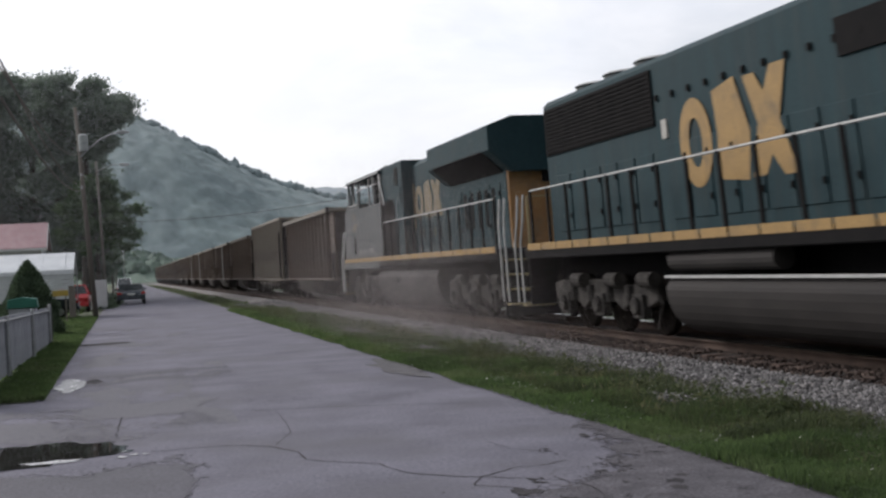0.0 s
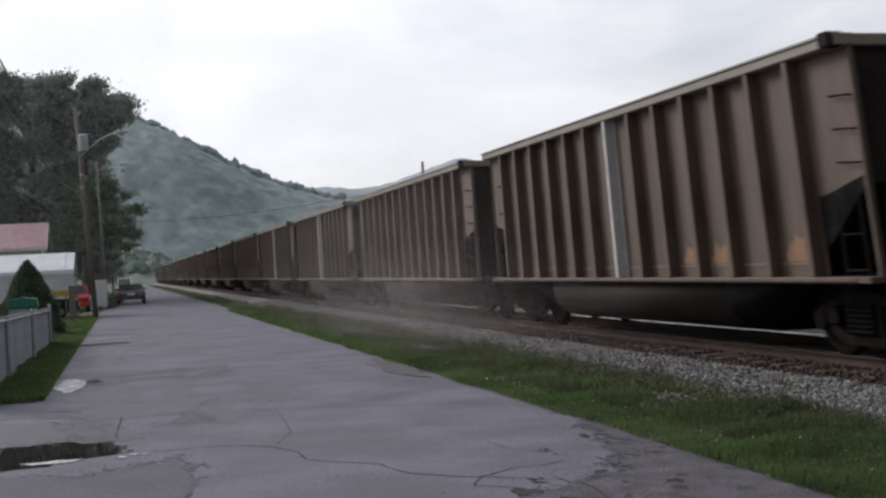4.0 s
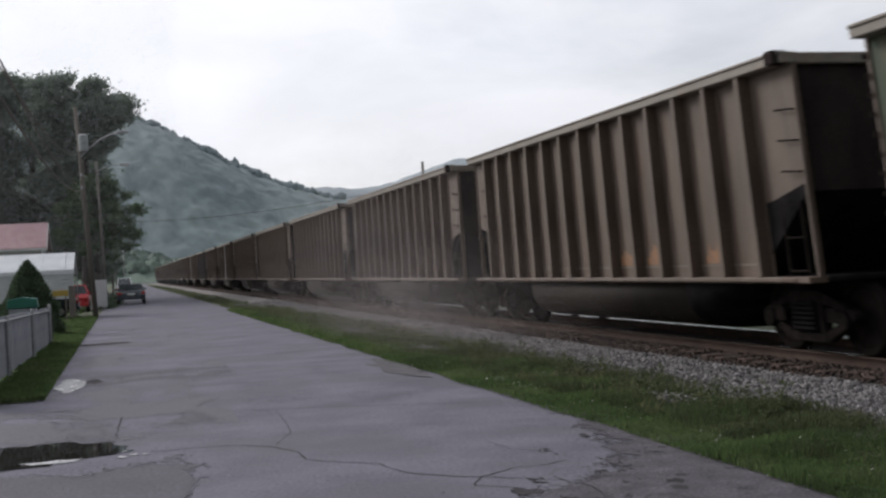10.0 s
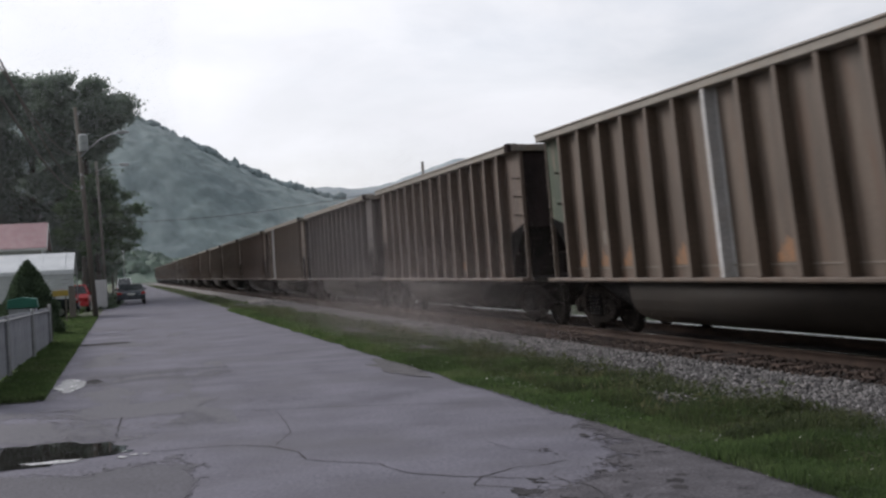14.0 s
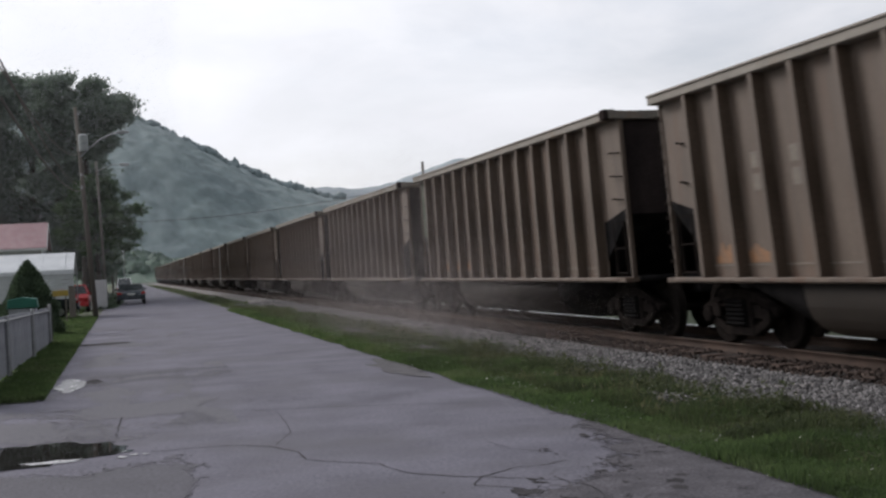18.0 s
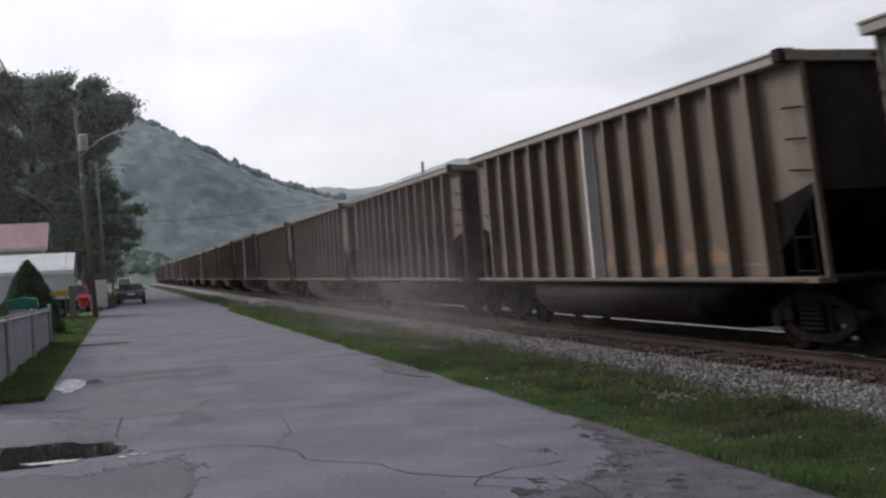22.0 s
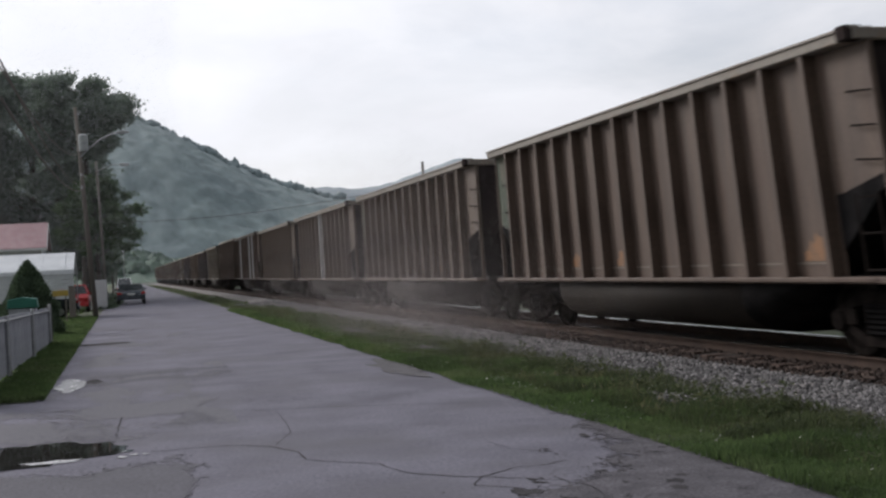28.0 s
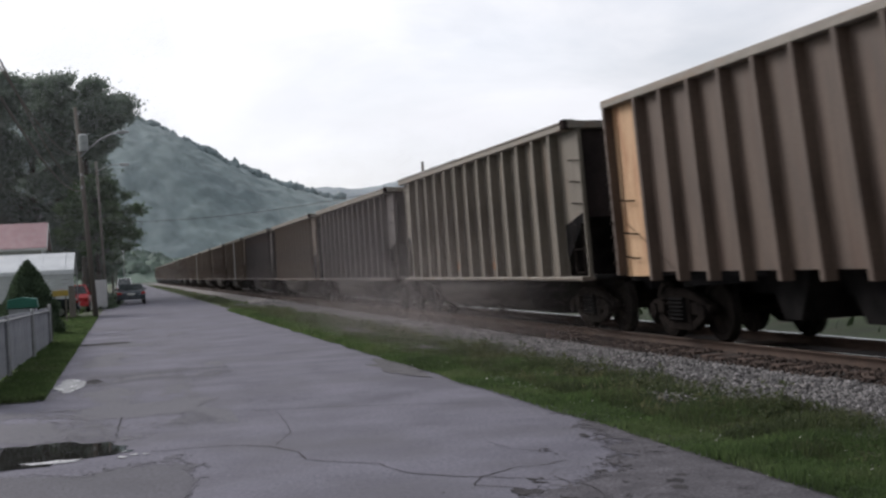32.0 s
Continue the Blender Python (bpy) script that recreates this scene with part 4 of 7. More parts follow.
CREST = ([-330, -120, 7, 25, 38, 71, 100, 117, 142, 200, 330], [100, 108, 115.5, 108, 102, 84, 69, 61, 54, 38, 10])
# hill and ridge colours carry the haze themselves
hill("near_hill", -330, 330, 640, 900, 3.0, CREST, M["hill"], "steep wooded hillside, haze painted in as blue green", 3, 2.8)
rng0 = np.random.default_rng(8)
cx = np.sort(rng0.uniform(-150, 190, 420))
cz = np.interp(cx, *CREST)
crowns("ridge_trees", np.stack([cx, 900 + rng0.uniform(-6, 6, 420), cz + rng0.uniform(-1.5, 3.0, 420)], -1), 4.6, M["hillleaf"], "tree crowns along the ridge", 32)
hill("far_ridge", 60, 900, 1250, 1600, 9.0, ([60, 226, 252, 300, 360, 405, 440, 470, 560, 900], [80, 108, 109, 104, 113, 127, 141, 136, 120, 100]), M["hill2"], "far wooded ridge, paled by painted haze", 4, 1.5)
# never in view: added to block low sky light and darken camera-side faces
back, _ = hill("rear_hill", -330, 330, 170, 330, 9.0, ([-330, 0, 330], [110, 120, 105]), M["leaf2"], "unseen wooded slope added to block light from behind", 7, 3.0)
back.matrix_basis = pose(0, 0, 0, 0, 0, 180)
_, spots = hill("valley_wood", -60, 26, 480, 620, 2.5, ([-60, -6, 10, 26], [22, 16, 11, 5]), M["vale"], "low wooded rise at the end of the valley", 6, 2.2)
crowns("valley_trees", spots, 2.6, M["vale"], "green trees at the end of the road", 34)


# ---- trees and shrubs ----
def tree(name, x, y, height, spread, low, seed, material, label, leaves=9000, leaf=0.2):
    rng = random.Random(seed)
    root = thing(name, label, "tree", pose(x, y, 0), "trees by the road")
    wood = Shape()
    lean = Vector((rng.uniform(-0.3, 0.3), rng.uniform(-0.3, 0.3), 0))
    pts = [Vector((0, 0, -0.1)), lean * 0.3 + Vector((0, 0, height * 0.25)), lean * 0.8 + Vector((0, 0, height * 0.5)), lean * 1.4 + Vector((0, 0, height * 0.86))]
    rad = [0.026 * height, 0.02 * height, 0.014 * height, 0.004 * height]
    for i in range(3):
        wood.tube(pts[i], pts[i + 1], rad[i], rad[i + 1], 9)
    tips = []
    for i in range(26):
        z = low + (height * 0.92 - low) * (i + rng.random()) / 26
        share = (z - low) / (height - low)
        reach = spread * (0.55 + 0.75 * math.sin(math.pi * min(1, 0.18 + share * 0.8))) * rng.uniform(0.65, 1.1) * (1.05 - 0.45 * share)
        a = i * 2.4 + rng.uniform(-0.5, 0.5)
        base = Vector((lean.x * share, lean.y * share, z * 0.95))
        mid = base + Vector((math.cos(a) * reach * 0.5, math.sin(a) * reach * 0.5, 0.25 + reach * 0.18))
        tip = base + Vector((math.cos(a) * reach, math.sin(a) * reach, 0.3 + reach * rng.uniform(0.05, 0.4)))
        wood.tube(base, mid, 0.007 * height * (1.2 - share), 0.004 * height, 6)
        wood.tube(mid, tip, 0.004 * height, 0.012, 5)
        for k in (0.45, 0.7, 0.9, 1.02):
            tips.append((base.lerp(tip, k) + Vector((rng.gauss(0, 0.35), rng.gauss(0, 0.35), rng.gauss(0, 0.3))), (0.5 + 0.32 * rng.random()) * spread / 3.2))
    part("trunk", wood, M["bark"], root, "grey-brown bark", smooth=True)
    g = np.random.default_rng(seed)
    c = np.array([t[0] for t in tips])
    r = np.array([t[1] for t in tips])
    who = g.integers(0, len(tips), leaves)
    d = g.normal(size=(leaves, 3))
    d /= np.linalg.norm(d, axis=1)[:, None]
    p = c[who] + d * (r[who] * (0.35 + np.abs(g.normal(0, 0.55, leaves))))[:, None] * np.array([1.25, 1.25, 0.7])
    u = g.normal(size=(leaves, 3))
    u /= np.linalg.norm(u, axis=1)[:, None]
    w = np.cross(u, g.normal(size=(leaves, 3)))
    w /= np.linalg.norm(w, axis=1)[:, None]
    s = leaf * g.uniform(0.6, 1.3, leaves)[:, None]
    q = np.stack([p - u * s, p - w * s * 0.55 + u * s * 0.1, p + u * s, p + w * s * 0.55 + u * s * 0.1], 1).reshape(-1, 3)
    f = np.arange(leaves * 4).reshape(-1, 4)
    part("crown", raw_mesh("crown", q, f, material), material, root, "dense ragged green foliage")
    return root


tree("broadleaf_tree", -6.2, 99, 19.7, 4.0, 3.0, 1, M["leaf"], "tall dark green broadleaf tree behind the carport", 42000, 0.15)
tree("broadleaf_tree", -2.6, 95, 18.0, 3.3, 11.6, 2, M["leaf"], "tall dark green broadleaf tree beside the road", 40000, 0.15)
tree("broadleaf_tree", -10.6, 99, 19.6, 4.4, 3.0, 3, M["leaf"], "tall dark green broadleaf tree behind the house", 36000, 0.16)
tree("broadleaf_tree", -1.7, 92, 9.7, 2.2, 3.6, 9, M["leafgreen"], "smaller fresh green tree beside the road", 20000, 0.13)
tree("broadleaf_tree", -2.9, 104, 13.0, 2.6, 2.0, 4, M["leaf"], "shady broadleaf tree along the road", 9000)
tree("broadleaf_tree", -2.8, 118, 11.0, 2.4, 2.2, 5, M["leaf"], "shady broadleaf tree along the road", 7000)
tree("broadleaf_tree", -3.4, 140, 11.5, 2.8, 2.0, 6, M["leaf"], "shady broadleaf tree along the road", 6000)
tree("broadleaf_tree", -3.8, 175, 11.0, 3.0, 1.5, 7, M["leaf"], "distant broadleaf tree along the road", 5000, 0.35)
tree("broadleaf_tree", -4.6, 108, 16.0, 3.4, 2.2, 8, M["leaf"], "dark broadleaf tree behind the house", 14000)


def hedge_place(rng, n):
    y = rng.uniform(78, 104, n)
    x = np.interp(y, [64, 80, 104], [-1.75, -1.5, -1.05]) + rng.normal(0, 0.22, n)
    return x, y, np.zeros(n), rng.uniform(0.6, 1.6, n)


leaflets("roadside_hedge", 380, hedge_place, 0.5, 0.28, 0.05, 40, M["needle"], "low dark hedge and weeds under the trees", 41)


def conifer(x, y, height, radius):
    root = thing("conifer_shrub", "clipped dark green cone-shaped evergreen shrub", "shrub", pose(x, y, 0))
    part("trunk", Shape().tube((0, 0, -0.05), (0, 0, height * 0.8), 0.07, 0.02, 8), M["bark"], root)
    g = np.random.default_rng(21)
    n = 9000
    z = height * (1 - g.random(n) ** 0.62)
    a = g.uniform(0, 6.28, n)
    lump = np.array([noise.noise((math.cos(q) * 2, math.sin(q) * 2, h * 2.5)) for q, h in zip(a, z)])
    rr = radius * np.clip(1 - (z / height) ** 1.5, 0, 1) ** 0.8 * (0.92 + 0.2 * lump) * g.random(n) ** 0.2
    p = np.stack([np.cos(a) * rr, np.sin(a) * rr, z], -1)
    u = np.stack([np.cos(a) * 0.5, np.sin(a) * 0.5, np.full(n, 1.0)], -1) + g.normal(size=(n, 3)) * 0.4
    u /= np.linalg.norm(u, axis=1)[:, None]
    w = np.cross(u, g.normal(size=(n, 3)))
    w /= np.linalg.norm(w, axis=1)[:, None]
    q = np.stack([p - w * 0.03, p + w * 0.03, p + u * 0.13], 1).reshape(-1, 3)
    core = Shape()
    for i in range(9):
        za, zb = height * 0.97 * i / 9, height * 0.97 * (i + 1) / 9
        fa, fb = [0.82 * radius * (1 - (q / height) ** 1.5) ** 0.8 for q in (za, zb)]
        core.tube((0, 0, za), (0, 0, zb), fa, fb, 14)
    part("inner_twigs", core, M["needle"], root, "dark inner twigs")
    part("foliage", raw_mesh("foliage", q, np.arange(n * 3).reshape(-1, 3), M["needle"]), M["needle"], root, "dense evergreen needles")


conifer(-3.22, 45, 2.58, 1.2)


# ---- dust and mist ----
M["dust"] = surface("airborne_dust", [(0.55, 0.50, 0.495), (0.63, 0.58, 0.57)], 3, 1.0, 0, 0, fine=0.05, back=0.5, spec=0.0)
M["mist"] = surface("evening_mist", [(0.52, 0.55, 0.58), (0.6, 0.63, 0.66)], 3, 1.0, 0, 0, fine=0.05, back=0.5, spec=0.0)


def flecks(name, p, size, material, label, category, seed):
    """Fine flecks hanging in the air: one small triangle each, turned at random."""
    g = np.random.default_rng(seed)
    n = len(p)
    u = g.normal(size=(n, 3))
    u /= np.linalg.norm(u, axis=1)[:, None]
    w = np.cross(u, g.normal(size=(n, 3)))
    w /= np.linalg.norm(w, axis=1)[:, None]
    s = np.asarray(size)[:, None] * 0.62
    v = np.stack([p + u * s, p - u * s * 0.5 + w * s * 0.87, p - u * s * 0.5 - w * s * 0.87], 1).reshape(-1, 3)
    solid(name, raw_mesh(name, v, np.arange(n * 3).reshape(-1, 3), material), material, label, category, kind="stuff")


def track_dust():
    """Coal dust that the wheels stir up along the near side of the track, thickest some way off and low down."""
    g = np.random.default_rng(77)
    n = 620000
    y = np.interp(g.random(n), [0, 0.04, 0.25, 0.7, 0.9, 0.98, 1.0], [17, 21, 25, 32, 40, 52, 110])
    lift = np.interp(y, [17, 21, 25, 36, 130], [0.5, 1.3, 2.0, 2.2, 2.2])
    z = 0.1 + lift * np.abs(g.normal(0, 1.0, n))
    lat = g.uniform(-4.9, -1.68, n)
    drift = fleck_clouds(lat, y, z)
    keep = (z < 4.6) & (g.random(n) < drift)
    y, z, lat = y[keep], z[keep], lat[keep]
    flecks("track_dust", np.stack([TRACK_X + lat, y, z], -1), 0.0018 + y * 0.00014, M["dust"], "fine brown coal dust hanging in the air beside the passing train", "dust", 78)


def fleck_clouds(x, y, z):
    """Share of dust at each place: slow billows along the line."""
    return np.clip(0.72 + 0.16 * np.sin(y * 0.55 + x * 0.8) + 0.12 * np.sin(y * 0.21 + z * 1.7 + 1.0), 0, 1)


def valley_mist():
    """Thin mist over the yards, before the tall trees."""
    g = np.random.default_rng(79)
    n = 280000
    p = np.stack([g.uniform(-14, 3.5, n), g.uniform(64, 91, n), 0.4 + 17.5 * g.random(n) ** 0.9], -1)
    flecks("evening_mist", p, np.full(n, 0.018), M["mist"], "thin grey mist hanging between the yards and the trees", "mist", 80)


track_dust()
valley_mist()


# ---- poles and wires ----
def cable(name, a, b, sag, label, r=0.012, mat="wire"):
    a, b = Vector(a), Vector(b)
    pts = []
    for i in range(25):
        t = i / 24
        p = a.lerp(b, t)
        p.z -= sag * 4 * t * (1 - t)
        pts.append(p)
    solid(name, Shape().path(pts, r, 5), M[mat], label, "cable")


def power_pole():
    p = thing("utility_pole", "leaning weathered wooden utility pole with transformer and street lamp", "utility pole", pose(-1.37, 62, 0))
    part("shaft", Shape().tube((0, 0, -0.2), (-0.5, 0, 10.3), 0.14, 0.085, 12), M["pole"], p, smooth=True)
    part("bracket", Shape().box(-0.36, -0.12, -0.10, 0.0, 8.55, 8.62), M["galv"], p)
    t = part("transformer", Shape().tube((-0.18, -0.30, 8.12), (-0.2, -0.30, 8.85), 0.23, 0.23, 16), M["transformer"], p, "grey transformer can", smooth=False)
    part("lid", Shape().tube((-0.2, -0.30, 8.852), (-0.2, -0.30, 8.95), 0.245, 0.12, 16), M["transformer"], t)
    for dx in (-0.09, 0.09):
        part("bushing", Shape().tube((-0.2 + dx, -0.30, 8.93), (-0.2 + dx, -0.30, 9.16), 0.04, 0.025, 8), M["pole"], t)
    arm = part("lamp_arm", Shape().path([(-0.35, -0.1, 7.85), (0.1, -0.4, 8.25), (0.6, -0.7, 8.62), (1.15, -0.9, 8.85), (1.45, -1.0, 8.88)], 0.035, 8), M["galv"], p, "curved metal lamp arm")
    part("lamp_head", Shape().prism([(0, 0), (0.62, 0.03), (0.66, 0.09), (0.4, 0.17), (0.05, 0.14)], -1.12, -0.88, "y"), M["galv"], p, "grey cobra-head street lamp", 0.02).matrix_basis = pose(1.35, 0, 8.83)
    for z in (6.3, 6.9, 9.9):
        part("insulator", Shape().tube((-0.36, -0.16, z), (-0.36, -0.16, z + 0.14), 0.05, 0.035, 8), M["galv"], p)
    return p


power_pole()


def plain_pole(x, y, h, lean, arm):
    p = thing("utility_pole", "slim weathered wooden utility pole beside the road", "utility pole", pose(x, y, 0), "roadside poles")
    part("shaft", Shape().tube((0, 0, -0.2), (lean, 0, h), 0.11, 0.07, 10), M["pole"], p, smooth=True)
    if arm:
        part("lamp_arm", Shape().path([(lean * 0.9, 0, h * 0.93), (0.8, -0.3, h * 0.97), (1.4, -0.5, h * 0.965)], 0.03, 6), M["galv"], p)
        part("lamp_head", Shape().box(1.3, 1.9, -0.62, -0.42, h * 0.955, h * 0.975), M["galv"], p, "grey street lamp head", 0.02)
    return p


plain_pole(-1.15, 86, 9.9, -0.25, True)
plain_pole(-0.9, 112, 9.0, 0.1, False)
plain_pole(-0.8, 150, 9.0, 0.1, False)
plain_pole(14.95, 60, 6.95, -0.02, False)
cable("power_cable", (-1.8, 61.85, 6.2), (-1.71, 20, 4.72), 0.45, "thick weathered grey cable strung along the road", 0.022, "pole")
cable("power_cable", (-1.9, 61.85, 6.55), (-1.69, 20, 5.3), 0.45, "weathered grey cable strung along the road", 0.017, "pole")
cable("power_cable", (-1.82, 61.85, 8.0), (-1.7, 20, 5.2), 0.5, "weathered grey cable strung along the road", 0.017, "pole")
cable("power_cable", (-1.78, 62.1, 8.4), (-1.35, 86, 9.0), 0.6, "black cable strung along the road", 0.016)
cable("power_cable", (-1.3, 86, 5.75), (14.95, 60, 5.9), 0.55, "thin black cable strung over road and track", 0.018)
cable("power_cable", (-1.3, 86, 8.8), (-0.8, 112, 8.6), 0.5, "black cable strung along the road", 0.016)


# ---- yards beside the road ----
def slat_fence():
    f = thing("fence", "grey slatted fence with metal posts on the grass", "fence")
    xa, ya, xb, yb = -2.32, 19.0, -2.15, 37.0
    top = lambda y: 1.26 - (y - 19) * 0.01
    n = 128
    base = Shape().box(-0.012, 0.012, -0.063, 0.063, 0.06, 1.0).mesh("slat", M["fence"])
    for i in range(n):
        t = (i + 0.5) / n
        y = ya + (yb - ya) * t
        s = part("slat", base, M["fence"], f)
        s.matrix_basis = pose(xa + (xb - xa) * t + random.uniform(-0.006, 0.006), y, 0.0) @ Matrix.Diagonal((1, 1, top(y), 1))
    post = Shape().tube((0, 0, -0.1), (0, 0, 1.2), 0.04, n=8).mesh("post", M["galv"])
    for i in range(4):
        t = i / 3
        p = part("post", post, M["galv"], f)
        p.matrix_basis = pose(xa + (xb - xa) * t - 0.03 + 0.08, ya + (yb - ya) * t, 0)
    part("rail", Shape().tube((xa + 0.04, ya, 1.18), (xb + 0.04, yb, 1.0), 0.022, n=7), M["galv"], f)
    part("end_post", Shape().box(xb - 0.06, xb + 0.1, yb + 0.02, yb + 0.16, -0.05, 1.12), M["board"], f, "dark end post", 0.01)


slat_fence()


def carport():
    c = thing("carport", "white metal carport with ribbed roof and side panels", "carport", pose(-2.3, 62, 0))
    L = 9.5
    part("roof", Shape().prism([(0, 2.18), (0.05, 2.40), (0.35, 2.52), (2.6, 3.28), (4.85, 2.52), (5.15, 2.40), (5.2, 2.18), (5.15, 2.18), (5.1, 2.38), (4.85, 2.48), (2.6, 3.24), (0.35, 2.48), (0.1, 2.38), (0.05, 2.18)], -L, 0, "x"), M["metalroof"], c, "white sheet-metal roof")
    for k in range(5):
        part("side_panel", Shape().box(-L, -0.02 - 0.012 * k, 0.03, 0.05, 1.93 - k * 0.235, 2.15 - k * 0.235), M["metalroof"], c, "", 0.006)
    part("corner_panel", Shape().box(-0.3, 0.02, -0.02, 0.02, 0.0, 1.6), M["pole"], c, "grey-brown corner panel")
    for x in (-L + 0.05, -6.3, -3.1, -0.06):
        for y in (0.09, 5.11):
            part("post", Shape().box(x - 0.03, x + 0.03, y - 0.03, y + 0.03, -0.05, 2.3), M["galv"], c)
    for k in range(9):
        part("roof_rib", Shape().prism([(0.3, 2.53), (2.6, 3.305), (2.6, 3.27), (0.3, 2.495)], -L + 0.4 + k * 1.08, -L + 0.44 + k * 1.08, "x"), M["metalroof"], c)


carport()


def house():
    h = thing("house", "white house with a faded red metal roof", "house", pose(-4.9, 85, 0))
    part("wall", Shape().prism([(0, 0), (0, 4.15), (2.6, 5.55), (5.2, 4.15), (5.2, 0)], -9, -0.25, "x"), M["siding"], h, "white clapboard wall")
    part("roof", Shape().prism([(-0.35, 4.08), (2.6, 5.82), (5.55, 4.08), (5.5, 4.2), (2.6, 5.93), (-0.3, 4.2)], -9.3, 0.1, "x"), M["redroof"], h, "faded red metal roof")
    part("fascia", Shape().box(-9.3, 0.08, -0.4, -0.362, 3.97, 4.12), M["siding"], h, "white fascia board")
    for x in (-7.2, -4.6, -2.2):
        w = part("window", Shape().box(x, x + 0.9, -0.04, 0.02, 2.2, 3.4), M["glass"], h, "dark window pane")
        part("window_frame", Shape().box(x - 0.07, x + 0.97, -0.05, -0.005, 3.4, 3.48).box(x - 0.07, x + 0.97, -0.05, -0.005, 2.12, 2.2).box(x - 0.07, x, -0.05, -0.005, 2.2, 3.4).box(x + 0.9, x + 0.97, -0.05, -0.005, 2.2, 3.4), M["siding"], w)
    part("bargeboard", Shape().prism([(-0.4, 4.0), (2.6, 5.74), (5.6, 4.0), (5.6, 4.12), (2.6, 5.9), (-0.4, 4.12)], 0.102, 0.15, "x"), M["siding"], h, "white bargeboard")


house()


def roadside_clutter():
    b = thing("covered_bin", "grey bin with a teal lid behind the fence", "bin", pose(-3.05, 40, 0))
    part("lid", Shape().prism([(-0.46, 1.06), (-0.42, 1.34), (0.0, 1.40), (0.42, 1.34), (0.46, 1.06)], -0.35, 0.35, "y"), M["teal"], b, "teal painted lid", 0.02)
    part("body", Shape().box(-0.40, 0.40, -0.3, 0.3, 0.0, 1.055), M["fence"], b, "", 0.02)
    s = thing("yard_sign", "yellow board sign on two posts", "sign", pose(-2.65, 55, 0))
    part("board", Shape().box(-0.33, 0.33, -0.02, 0.02, 1.2, 1.45), M["signyellow"], s, "yellow board", 0.006)
    for x in (-0.22, 0.22):
        part("post", Shape().box(x - 0.03, x + 0.03, 0.022, 0.07, -0.05, 1.4), M["pole"], s)
    w = thing("board_fence", "white painted board fence panel near the red truck", "fence", pose(-1.45, 78, 0, 0, 0, 38))
    for i in range(8):
        part("board", Shape().box(-0.56 + i * 0.14, -0.425 + i * 0.14, -0.012, 0.012, 0.1, 1.82), M["siding"], w)
    for z in (0.5, 1.4):
        part("rail", Shape().box(-0.56, 0.56, 0.013, 0.06, z, z + 0.08), M["siding"], w)
    for x in (-0.5, 0.5):
        part("post", Shape().box(x - 0.045, x + 0.045, 0.061, 0.15, -0.05, 1.75), M["siding"], w)
    g = thing("road_sign", "small white road sign on a post", "sign", pose(0.15, 150, 0))
    part("post", Shape().tube((0, 0, -0.1), (0, 0, 5.6), 0.05, n=8), M["galv"], g)
    part("plate", Shape().tube((0, -0.06, 5.2), (0, -0.08, 5.2), 0.2, n=8), M["carwhite"], g, "white sign plate")


roadside_clutter()


